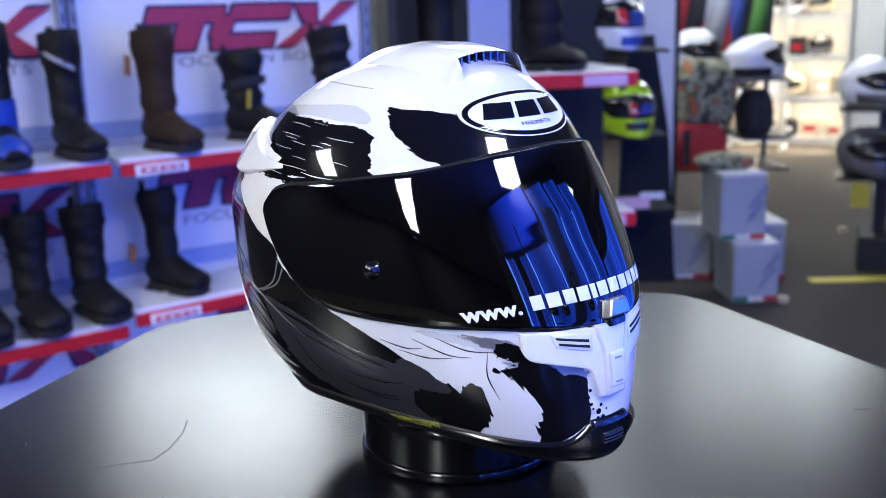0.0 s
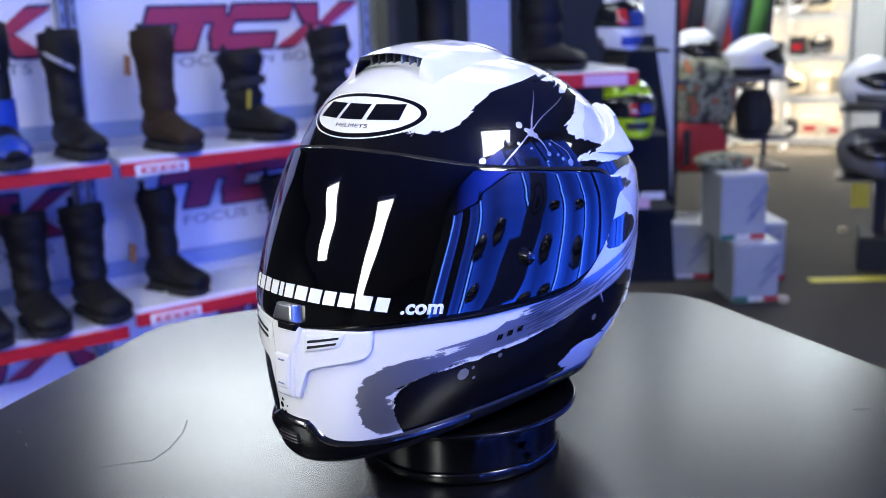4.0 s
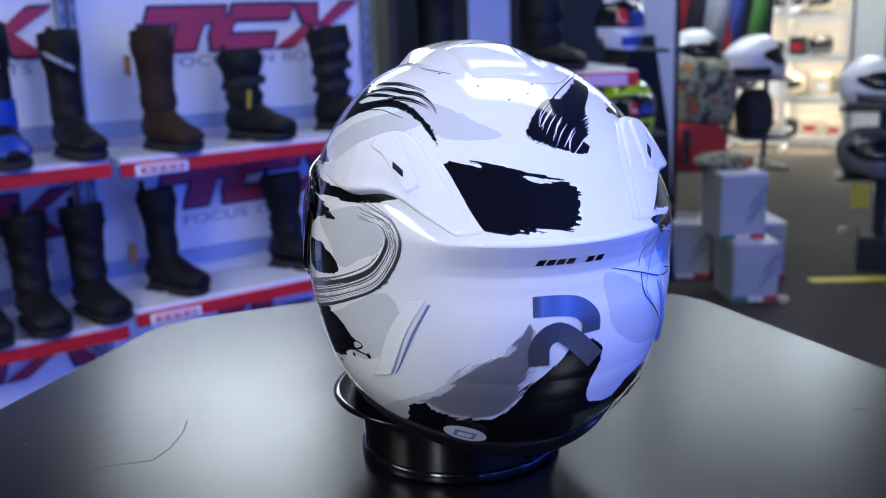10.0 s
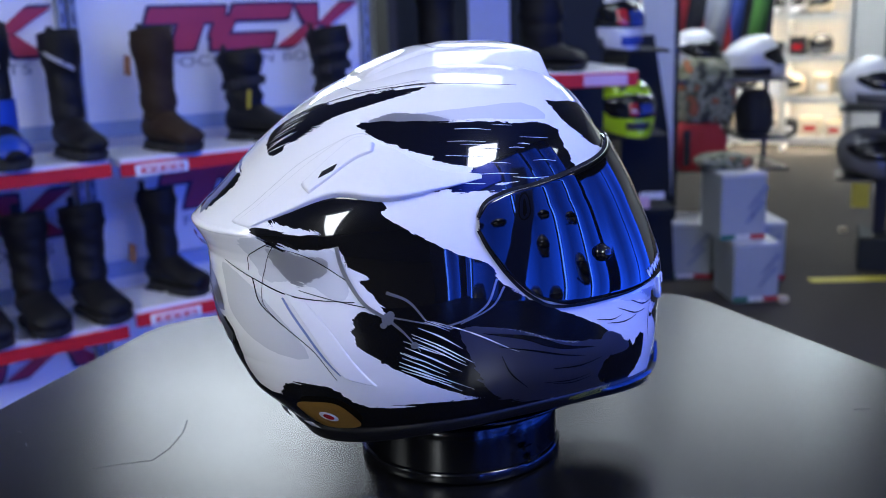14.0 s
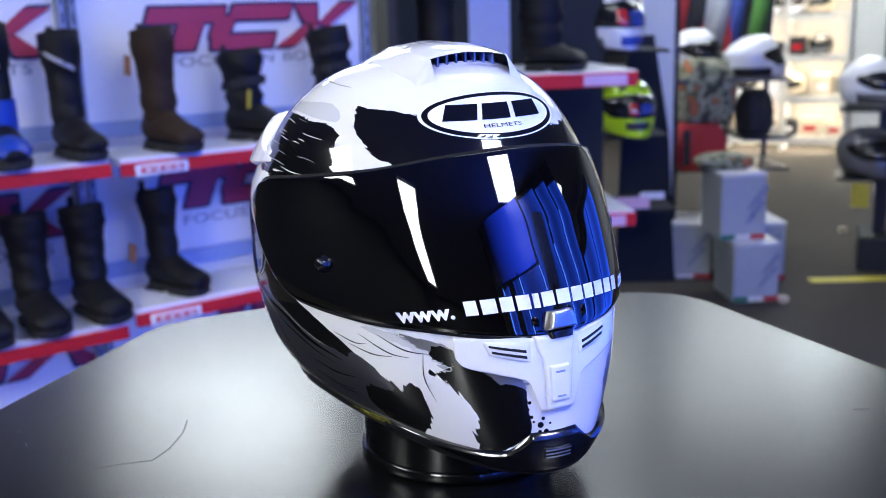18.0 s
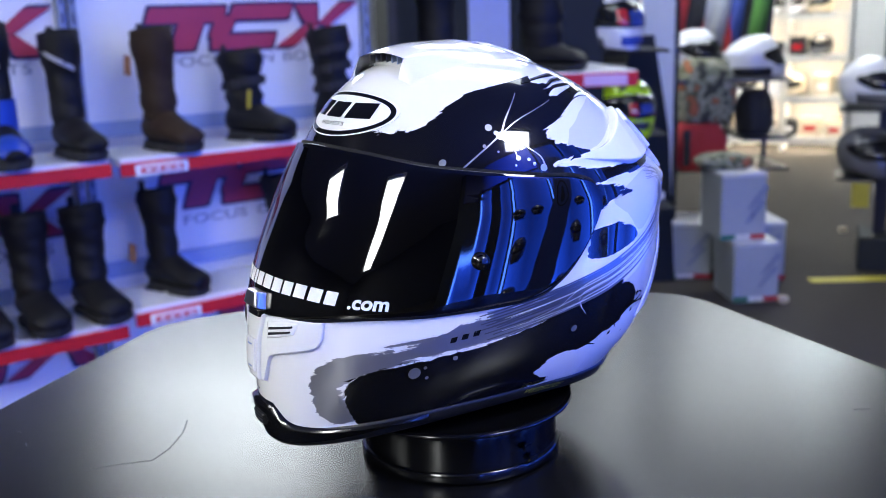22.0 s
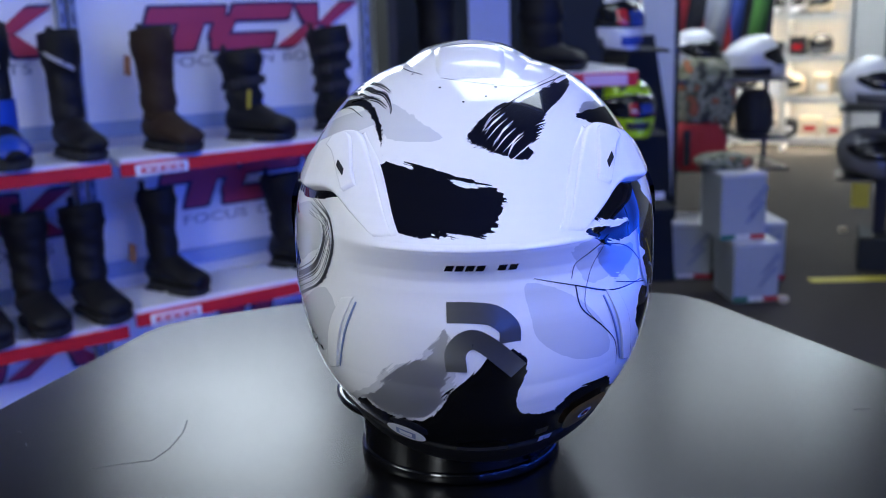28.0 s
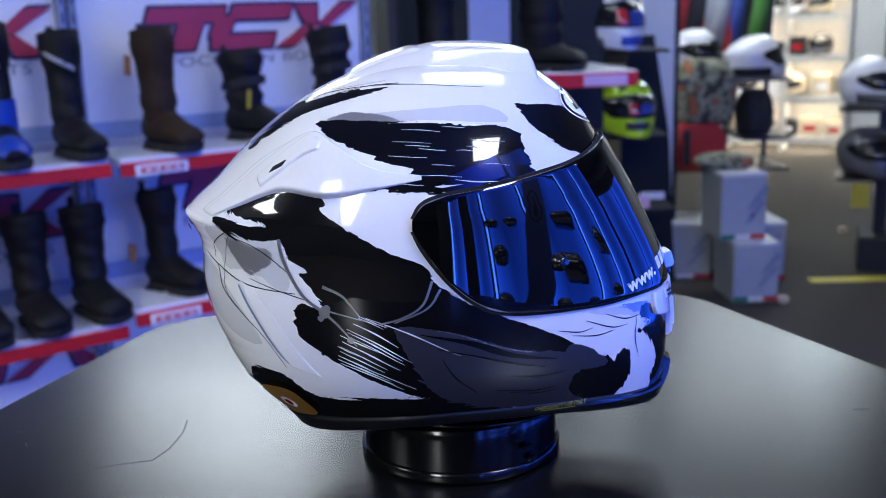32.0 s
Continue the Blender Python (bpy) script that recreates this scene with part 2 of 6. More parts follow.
def part(name, bm, material, parent, label="", smooth=False, m=None):
    """One bmesh as one mesh object under a thing or a part."""
    me = bpy.data.meshes.new(name)
    bmesh.ops.recalc_face_normals(bm, faces=bm.faces)
    bm.to_mesh(me)
    bm.free()
    if smooth:
        me.polygons.foreach_set("use_smooth", [True] * len(me.polygons))
    me.materials.append(material)
    ob = new(name, me)
    if parent:
        ob.parent = parent
    if m is not None:
        ob.matrix_basis = m
    return tagged(ob, label) if label else ob


def box(x0, y0, z0, x1, y1, z1, bevel=0.0, seg=1, bm=None):
    bm = bm or bmesh.new()
    c = Matrix.Translation(((x0 + x1) / 2, (y0 + y1) / 2, (z0 + z1) / 2)) @ Matrix.Diagonal((x1 - x0, y1 - y0, z1 - z0, 1))
    r = bmesh.ops.create_cube(bm, size=1, matrix=c)
    if bevel:
        vs = set(r["verts"])
        es = [e for e in bm.edges if e.verts[0] in vs and e.verts[1] in vs]
        bmesh.ops.bevel(bm, geom=es, offset=bevel, segments=seg, affect="EDGES", profile=0.5)
    return bm


def lathe(profile, steps=64, bm=None):
    """Turn (r, z) pairs round the z axis."""
    bm = bm or bmesh.new()
    rings = []
    for r, z in profile:
        if r < 1e-6:
            rings.append([bm.verts.new((0, 0, z))])
        else:
            rings.append([bm.verts.new((r * math.cos(2 * math.pi * i / steps), r * math.sin(2 * math.pi * i / steps), z)) for i in range(steps)])
    for a, b in zip(rings, rings[1:]):
        for i in range(steps):
            j = (i + 1) % steps
            q = [a[i % len(a)], a[j % len(a)], b[j % len(b)], b[i % len(b)]]
            u = list(dict.fromkeys(q))
            if len(u) > 2:
                bm.faces.new(u)
    return bm


def loft(rings, cap=True, bm=None):
    """Skin over rings with equal counts of points."""
    bm = bm or bmesh.new()
    rs = [[bm.verts.new(p) for p in ring] for ring in rings]
    k = len(rs[0])
    for a, b in zip(rs, rs[1:]):
        for i in range(k):
            bm.faces.new((a[i], a[(i + 1) % k], b[(i + 1) % k], b[i]))
    if cap:
        bm.faces.new(rs[0][::-1])
        bm.faces.new(rs[-1])
    return bm


def prism(pts, z0, z1, bevel=0.0, bm=None):
    """A flat outline in x, y raised from z0 to z1."""
    bm = bm or bmesh.new()
    lo = [bm.verts.new((x, y, z0)) for x, y in pts]
    hi = [bm.verts.new((x, y, z1)) for x, y in pts]
    k = len(pts)
    bm.faces.new(lo[::-1])
    top = bm.faces.new(hi)
    for i in range(k):
        bm.faces.new((lo[i], lo[(i + 1) % k], hi[(i + 1) % k], hi[i]))
    if bevel:
        bmesh.ops.bevel(bm, geom=list(top.edges), offset=bevel, segments=2, affect="EDGES", profile=0.5)
    return bm


def thing(name, m, label, category, group="", kind=""):
    e = new(name)
    e.empty_display_size = 0.05
    e.matrix_basis = m
    return tagged(e, label, category, group, kind)


def text_verts(body, size, bold=0.0):
    """Flat lettering in the built-in font: points and faces, centred on x, base line at y = 0."""
    cu = bpy.data.curves.new("lettering", "FONT")
    cu.body, cu.size, cu.align_x = body, size, "CENTER"
    cu.resolution_u = 3
    cu.offset = size * bold
    ob = bpy.data.objects.new("lettering", cu)
    scene.collection.objects.link(ob)
    bpy.context.view_layer.update()
    me = ob.to_mesh()
    v = np.array([tuple(p.co) for p in me.vertices])
    fs = [tuple(p.vertices) for p in me.polygons]
    ob.to_mesh_clear()
    bpy.data.objects.remove(ob)
    bpy.data.curves.remove(cu)
    return v, fs
# ---- the shop ----
X0, X1, Y0, Y1, RH = (ROOM[k] for k in ("x0", "x1", "y0", "y1", "h"))
tagged(part("floor", box(X0, Y0, -0.1, X1, Y1, 0), M_CARPET, None), "grey-brown worn shop carpet", "floor", kind="structure")
tagged(part("wall_left", box(X0 - 0.15, Y0, 0, X0, Y1, RH), M_WALLDARK, None), "dark grey painted shop wall", "wall", kind="structure")
tagged(part("wall_right", box(X1, Y0, 0, X1 + 0.15, Y1, RH), M_WALL, None), "pale grey painted shop wall", "wall", kind="structure")
tagged(part("wall_far", box(X0, Y1, 0, X1, Y1 + 0.15, RH), M_WALL, None), "pale grey painted far wall", "wall", kind="structure")
tagged(part("wall_near", box(X0, Y0 - 0.15, 0, X1, Y0, RH), M_WALLDARK, None), "dark grey wall behind the table", "wall", kind="structure")
tagged(part("ceiling", box(X0, Y0, RH, X1, Y1, RH + 0.1), M_CEIL, None), "white tiled shop ceiling", "ceiling", kind="structure")


def ceiling_light(x, y, sx, sy, rz=0.0, mat_=None, z=None):
    z = RH - 0.004 if z is None else z
    t = thing("ceiling_light", pose(x, y, z, 0, 0, rz), "lit white fluorescent ceiling panel", "ceiling light", "ceiling lights")
    bm = box(-sx / 2 - 0.03, -sy / 2 - 0.03, -0.05, sx / 2 + 0.03, -sy / 2, 0)
    box(-sx / 2 - 0.03, sy / 2, -0.05, sx / 2 + 0.03, sy / 2 + 0.03, 0, bm=bm)
    box(-sx / 2 - 0.03, -sy / 2, -0.05, -sx / 2, sy / 2, 0, bm=bm)
    box(sx / 2, -sy / 2, -0.05, sx / 2 + 0.03, sy / 2, 0, bm=bm)
    part("frame", bm, M_SHELFWHITE, t)
    part("diffuser", box(-sx / 2, -sy / 2, -0.04, sx / 2, sy / 2, -0.02), mat_ or M_LIGHT, t)
    return t


LIGHTS = [(0.36, 1.02, 0.85, 0.75, 10), (-2.8, -0.72, 0.55, 1.3, -38), (-2.0, -3.9, 0.42, 4.8, -24), (3.65, 0.0, 0.35, 1.5, 38),
          (1.30, -1.02, 0.60, 0.55, -62)]
for row, m_ in zip(LIGHTS[1:], (M_LIGHTWARM, M_LIGHTWARM, M_LIGHT, M_LIGHTHOT)):
    ceiling_light(*row, mat_=m_)
ceiling_light(*LIGHTS[0], mat_=M_LIGHTSOFT)
# unseen panels further ahead, placed to give the tabletop its sheen
ceiling_light(0.30, 2.85, 0.9, 1.2, 10, mat_=M_LIGHTLOW)
# the last of these three is added only to brighten the far shelving
for row in ((-1.3, 4.5, 1.2, 0.6, 8), (-1.5, 6.8, 1.2, 0.6, 8), (3.3, 7.4, 0.6, 1.2, -24)):
    ceiling_light(*row, mat_=M_LIGHTFAR)
for row in ((1.45, 4.85, 1.7, 0.6, 8), (2.5, 7.0, 1.2, 0.6, 8), (-0.98, 3.72, 0.6, 0.6, 8)):
    ceiling_light(*row, mat_=M_LIGHTMILD)

# blue backlit helmet wall beside the table
blue = thing("light_display", pose(1.58, -1.05, 0, 0, 0, -123.5), "tall blue backlit helmet wall with dark uprights", "light display")
part("backboard", box(-1.7, 0.02, 0, 1.7, 0.08, 2.85), M_BLACKBOARD, blue)
part("header", box(0.03, 0, 2.26, 1.55, 0.02, 2.83, 0.005), M_BLUEDIM, blue, "soft blue backlit panel")
for u0, u1, z1 in ((1.16, 1.36, 2.20), (0.76, 0.96, 2.20), (0.06, 0.68, 2.22), (-0.61, -0.02, 2.74), (-1.13, -0.68, 2.70), (-1.66, -1.20, 2.62)):
    part("light_panel", box(u0, 0, 0.12, u1, 0.02, z1, 0.005), M_BLUEBAY, blue, "soft blue backlit panel")
for u in (1.37, 0.715, 0.02, -0.645, -1.165):
    part("light_strip", box(u - 0.012, -0.02, 0.35, u + 0.012, 0.0, 2.2, 0.005), M_BLUELIGHT, blue, "glowing blue strip")
    part("upright", box(u + 0.018, -0.03, 0, u + 0.040, 0.0, 2.3), M_BLACKBOARD, blue)
# leaning grey banner with an oval mark before the blue panel
ban = thing("banner", blue.matrix_basis @ pose(0.36, -0.06, 0, 0, -17, 0), "dark blue leaning banner with an oval mark", "banner")
part("banner_cloth", box(-0.16, -0.004, 0.06, 0.16, 0.0, 2.45), M_BANNER, ban)
part("banner_pole", box(-0.26, 0.0, 0.02, 0.26, 0.02, 0.07), M_SILVER, ban)
for rx_, rz_, m_, y_ in ((0.11, 0.26, M_DARKPLASTIC, -0.006), (0.085, 0.22, M_BANNER, -0.008), (0.035, 0.15, M_DARKPLASTIC, -0.010)):
    part("oval_mark", loft([[(rx_ * math.cos(2 * math.pi * i / 32), y_ + e, 1.72 + rz_ * math.sin(2 * math.pi * i / 32)) for i in range(32)] for e in (0, 0.0015)]), m_, ban)

side = thing("light_display", pose(2.25, 1.15, 0, 0, 0, -98), "glowing blue light display with dark uprights", "light display")
part("backboard", box(-0.85, 0.02, 0, 0.85, 0.08, 1.85), M_BLACKBOARD, side)
for u0, u1 in ((-0.80, 0.06), (0.12, 0.80)):
    part("light_panel", box(u0, 0, 0.35, u1, 0.02, 1.72, 0.005), M_BLUEBAY, side, "soft blue backlit panel")

# ---- display table and turntable ----
def table_outline(k):
    pts = [(-0.325, 0.334), (-0.155, 0.410), (0.262, 0.402), (0.500, -0.12), (0.30, -0.62), (-0.32, -0.62), (-0.468, -0.12)]
    c = np.array((-0.02, -0.1))
    out = []
    n = len(pts)
    for i in range(n):
        p, a, b = (np.array(pts[j % n]) for j in (i, i - 1, i + 1))
        da, db = (a - p) / np.linalg.norm(a - p), (b - p) / np.linalg.norm(b - p)
        for s in np.linspace(0, 1, 7):
            q0, q1 = p + da * 0.045, p + db * 0.045
            q = (1 - s) ** 2 * q0 + 2 * s * (1 - s) * p + s * s * q1
            out.append(tuple(c + (q - c) * k))
    return out[::-1]


SCRATCHES = (((-0.228, 0.056), (-0.225, 0.033), (-0.228, 0.001), (-0.235, -0.019), (-0.255, -0.024), (-0.279, -0.031)), ((-0.365, 0.042), (-0.360, 0.040)), ((-0.348, 0.019), (-0.345, 0.013)), ((0.321, 0.043), (0.335, 0.044)))
M_SCUFF = mat("worn grey lacquer", (0.09, 0.09, 0.095), 0.5, grain=0.3, scale=300)
table = thing("display_table", pose(0, 0, 0), "black lacquered angular display table with scuffs", "table")
part("tabletop", prism(table_outline(1.0), TABLE_Z - 0.035, TABLE_Z, 0.003), M_TABLE, table, "scuffed satin black tabletop")
part("apron", prism(table_outline(0.93), TABLE_Z - 0.12, TABLE_Z - 0.035), M_BLACKBOARD, table)
part("column", lathe([(0.06, 0.04), (0.06, TABLE_Z - 0.12)], 32), M_DARKPLASTIC, table)
part("foot", lathe([(0, 0), (0.30, 0), (0.30, 0.012), (0.08, 0.04), (0, 0.04)], 48), M_DARKPLASTIC, table)

# worn scratch and chips in the lacquer
for pts in SCRATCHES:
    for (x0, y0), (x1, y1) in zip(pts, pts[1:]):
        d = Vector((x1 - x0, y1 - y0))
        part("scratch", box(0, -0.0003, 0, d.length, 0.0003, 0.0002), M_SCUFF, table, m=pose(x0, y0, TABLE_Z, 0, 0, math.degrees(math.atan2(d.y, d.x))))

turn = thing("turntable", pose(0, 0, TABLE_Z), "black gloss round display turntable on the table", "turntable")
part("base_ring", lathe([(0, 0.001), (0.0755, 0.001), (0.0763, 0.0030), (0.0763, 0.0072), (0.0755, 0.0092), (0.0735, 0.0102)], 96), M_PEDESTAL, turn, smooth=True)
part("drum", lathe([(0.0738, 0.010), (0.0741, 0.030), (0.0738, 0.0405), (0.072, 0.042), (0.05, 0.042)], 96), M_PEDESTAL, turn, smooth=True)
# the plate turns with the helmet, a little off the drum's centre
plate = part("plate", lathe([(0, 0.042), (0.066, 0.042), (0.082, 0.0432), (0.0868, 0.0452), (0.0875, 0.0468), (0.0866, 0.0482), (0.083, 0.0482), (0.07, 0.0465), (0, 0.046)], 96), M_PEDESTAL, turn, smooth=True)
for v_ in plate.data.vertices:
    v_.co.x += 0.0070
    v_.co.y -= 0.0085
for a, z in ((-72, 0.022), (-68, 0.012)):
    part("clip", box(-0.004, -0.0785, z - 0.0025, 0.004, -0.0755, z + 0.0025, 0.0008), M_PEDESTAL, turn, m=pose(0, 0, 0, 0, 0, a + 90 + 20))
for z in (0.024, 0.029, 0.035):
    part("screw", lathe([(0.0025, 0), (0.0025, 0.0015), (0.0015, 0.0025), (0, 0.0025)], 12), M_SILVER, turn, m=pose(0.0737 * math.cos(0.28), 0.0737 * math.sin(0.28), z, 0, 90, 16))
# ---- the helmet's form ----
# crown-to-rim stations: height over the table, front, back, half width
ST_Z = [0.045, 0.060, 0.085, 0.110, 0.140, 0.165, 0.190, 0.210, 0.235, 0.258, 0.276, 0.288, 0.2945, 0.2965]
ST_F = [-0.150, -0.1530, -0.1545, -0.1535, -0.149, -0.140, -0.128, -0.118, -0.103, -0.088, -0.071, -0.053, -0.030, 0.010]
ST_B = [0.122, 0.135, 0.160, 0.176, 0.182, 0.183, 0.186, 0.180, 0.157, 0.126, 0.096, 0.067, 0.037, 0.010]
ST_W = [0.094, 0.101, 0.112, 0.119, 0.1245, 0.1255, 0.1245, 0.121, 0.111, 0.096, 0.078, 0.057, 0.032, 0.0005]
SMAX = len(ST_Z) - 1
BACK_S = (0.0, 1.1, 1.85, 2.4, 3.0, 3.6, 4.4, 5.5, 6.4, 7.0, 7.35, 7.7, 8.3, 9.0, 9.8)
BACK_D = (0.0, 0.0025, 0.001, -0.003, -0.0055, -0.0034, -0.002, -0.002, 0.0, -0.0025, -0.0052, -0.0062, -0.0045, -0.0012, 0.0)
CREASE_S = (4.6, 5.25, 5.5, 5.75, 6.05, 6.25, 6.36, 6.46, 6.7, 7.1)
CREASE_D = (0.0, -0.0012, -0.0024, -0.0018, 0.0012, 0.0036, 0.0044, 0.0042, 0.0026, 0.0)
SIDE_X = -0.0130


def spline(v, s):
    """A smooth curve through evenly spaced values."""
    v = np.asarray(v, float)
    s = np.clip(np.asarray(s, float), 0, len(v) - 1 - 1e-9)
    i = np.floor(s).astype(int)
    f = s - i
    p = np.concatenate([[2 * v[0] - v[1]], v, [2 * v[-1] - v[-2]]])
    a, b, c, d = p[i], p[i + 1], p[i + 2], p[i + 3]
    return 0.5 * (2 * b + (c - a) * f + (2 * a - 5 * b + 4 * c - d) * f ** 2 + (3 * b - a - 3 * c + d) * f ** 3)


def shell_raw(th, s):
    """Point of the shell at angle th (radians, 0 in front, growing towards +x) and station s."""
    th, s = np.broadcast_arrays(np.asarray(th, float), np.asarray(s, float))
    z, fr, bk, w = (spline(v, s) for v in (ST_Z, ST_F, ST_B, ST_W))
    yc = 0.020 * np.clip((SMAX - s) / 2.0, 0, 1) + 0.010 * (1 - np.clip((SMAX - s) / 2.0, 0, 1))
    c, sn = np.cos(th), np.sin(th)
    y = np.where(c > 0, yc + (fr - yc) * c, yc - (bk - yc) * c)
    a = np.abs((th + np.pi) % (2 * np.pi) - np.pi)
    x = w * sn * (1 - 0.055 * np.clip((1.75 - a) / 0.7, 0, 1) * np.clip((SMAX - 2 - s) / 4, 0, 1))
    z = z + 0.021 * sn ** 2 * np.clip(1 - s / 4.0, 0, 1) ** 1.5
    # the back: flat above, a crease that juts out, a step under it, then tucked in towards the neck
    wide = np.clip(-c, 0, 1) ** 2
    mid_ = np.clip((45 - np.degrees(np.pi - a)) / 17, 0, 1)
    mid_ = mid_ * mid_ * (3 - 2 * mid_)
    y = y + wide * np.interp(s, BACK_S, BACK_D) + mid_ * np.interp(s, CREASE_S, CREASE_D)
    return np.stack([x, y, z], -1)


def shell_at(th, s, off=0.0):
    """The same, moved out along the normal."""
    e = 1e-3
    p = shell_raw(th, s)
    s_ = np.asarray(s, float)
    du = shell_raw(np.asarray(th) + e, s) - shell_raw(np.asarray(th) - e, s)
    dv = shell_raw(th, np.minimum(s_ + e, SMAX - 1e-3)) - shell_raw(th, np.minimum(s_, SMAX - 1e-3) - e)
    n = np.cross(du, dv)
    n /= np.maximum(np.linalg.norm(n, axis=-1, keepdims=True), 1e-12)
    return p + n * np.asarray(off)[..., None]


def station(z):
    """Station at a height, away from the rim's side lift."""
    s = np.linspace(0, SMAX, 1400)
    return np.interp(z, spline(ST_Z, s), s)
def helmet_pose(t):
    a = -360.0 / 17.2363 * (t - 19.392)
    return pose(0, 0, TABLE_Z, 0, 0, a) @ pose(SIDE_X, 0, 0)


helmet = thing("motorcycle_helmet", helmet_pose(0.0), "white full-face motorcycle helmet with black brush strokes and dark visor", "helmet")
NU, NV = 560, 300


def grid_mesh(name, P, material, parent, closed=True, label=""):
    nv, nu = P.shape[:2]
    f = []
    for j in range(nv - 1):
        for i in range(nu if closed else nu - 1):
            k = (i + 1) % nu
            f.append((j * nu + i, j * nu + k, (j + 1) * nu + k, (j + 1) * nu + i))
    ob = mesh_ob(name, P.reshape(-1, 3), f, material)
    return under(ob, parent, label)


def surf(th, s, off=0.0):
    """Shell point with the rim carried on downwards for s below 0."""
    th, s, off = np.broadcast_arrays(np.asarray(th, float), np.asarray(s, float), np.asarray(off, float))
    p = shell_at(th, np.maximum(s, 0), off)
    p[..., 2] += np.minimum(s, 0) * 0.012
    return p


def metric(thd, s):
    """Metres per degree and per station."""
    a = np.linalg.norm(shell_raw(math.radians(thd + 0.5), s) - shell_raw(math.radians(thd - 0.5), s))
    b = np.linalg.norm(shell_raw(math.radians(thd), s + 0.05) - shell_raw(math.radians(thd), s - 0.05)) * 10
    return a, b


# ---- painted brush work: fields on the shell, read by its paint ----
U = np.linspace(0, 360, NU, endpoint=False)
V = np.linspace(0, SMAX - 0.02, NV)
THD, SS = np.meshgrid(U, V)
ARC_S = np.linspace(0, SMAX, 300)
_side = shell_raw(np.full(300, 1.7), ARC_S)
ARC = np.concatenate([[0], np.cumsum(np.linalg.norm(np.diff(_side, axis=0), axis=1))]) * 1000
FIELD = {k: np.full(THD.shape, -40.0) for k in "kmgcs"}
ROUGH = np.zeros(THD.shape)
ALONG = np.zeros(THD.shape)
ACROSS = np.zeros(THD.shape)
BEST = np.full(THD.shape, -99.0)


def flat(thd, s):
    """Millimetres on the unrolled shell."""
    s = np.asarray(s, float)
    return np.asarray(thd, float) * 2.15 * np.clip((SMAX - s) / 4.5, 0.25, 1), np.interp(s, ARC_S, ARC)


def blot(kind, rough, lean, pts):
    """A field of paint inside an outline of (degrees, station), with frayed ends along a brush direction."""
    p = np.array(pts, float)
    p[:, 0] = np.degrees(np.unwrap(np.radians(p[:, 0])))
    mid = p[:, 0].mean()
    n = len(p)
    q = np.concatenate([p[-2:], p, p[:3]])
    p = np.stack([spline(q[:, c], 2 + np.arange(0, n, 0.34)) for c in (0, 1)], -1)
    d = (THD - mid + 180) % 360 - 180 + mid
    X, Y = flat(d, SS)
    px, py = flat(p[:, 0], p[:, 1])
    near = (X > px.min() - 25) & (X < px.max() + 25) & (Y > py.min() - 25) & (Y < py.max() + 25)
    x, y = X[near], Y[near]
    dist = np.full(x.shape, 1e9)
    inside = np.zeros(x.shape, bool)
    for i in range(len(px)):
        x0, y0, x1, y1 = px[i - 1], py[i - 1], px[i], py[i]
        ex, ey = x1 - x0, y1 - y0
        t = np.clip(((x - x0) * ex + (y - y0) * ey) / (ex * ex + ey * ey + 1e-9), 0, 1)
        dist = np.minimum(dist, np.hypot(x - x0 - t * ex, y - y0 - t * ey))
        cross = (y0 > y) != (y1 > y)
        inside ^= cross & (x < x0 + (y - y0) * ex / (ey if abs(ey) > 1e-9 else 1e-9))
    f = np.where(inside, dist, -dist)
    F = FIELD[kind]
    F[near] = np.maximum(F[near], f)
    win = np.zeros(THD.shape, bool)
    win[near] = f > BEST[near]
    w = win[near]
    ca, sa = math.cos(math.radians(lean)), math.sin(math.radians(lean))
    BEST[win], ROUGH[win] = f[w], rough
    ALONG[win], ACROSS[win] = x[w] * ca + y[w] * sa, -x[w] * sa + y[w] * ca


blot("k", 2.6, 25, [(-2, 8.23), (14, 8.67), (34, 8.67), (44, 8.86), (54, 9.54), (63, 9.92), (72, 10.06), (82, 10.24), (93, 10.42), (92, 10.12), (102, 10.0), (96, 9.80), (105, 9.88), (96, 9.62), (101, 9.52), (111, 9.66), (112, 9.46), (105.3, 9.28), (98, 8.98), (85.7, 8.52), (89, 8.23), (101, 7.82), (85, 7.69), (96, 7.36), (82, 7.43), (58, 7.48), (42, 7.69), (28, 7.93), (14, 8.10)])
blot("k", 0.5, 10, [(100.2, 9.50), (110.6, 9.68), (120.9, 9.75), (130.6, 9.63), (138.6, 9.33), (143.9, 8.98), (147.1, 8.58), (149.0, 8.25), (146.3, 8.58), (142.4, 8.90), (137.2, 9.20), (130.4, 9.43), (121.3, 9.52), (111.9, 9.42), (105.3, 9.26)])
blot("k", 2.0, 5, [(74, 7.78), (94, 7.52), (104, 7.43), (119, 7.45), (137, 7.45), (123, 7.19), (109, 7.17), (100, 7.06), (96, 7.04), (92, 7.30)])
blot("k", 2.5, 5, [(96, 7.04), (103, 6.91), (112, 6.58), (104, 6.45), (97, 6.24), (96, 6.67)])
blot("k", 2.5, 5, [(95, 5.61), (103, 5.69), (111, 5.45), (114, 5.13), (107, 4.91), (99, 4.85), (94, 4.93), (94, 5.30)])
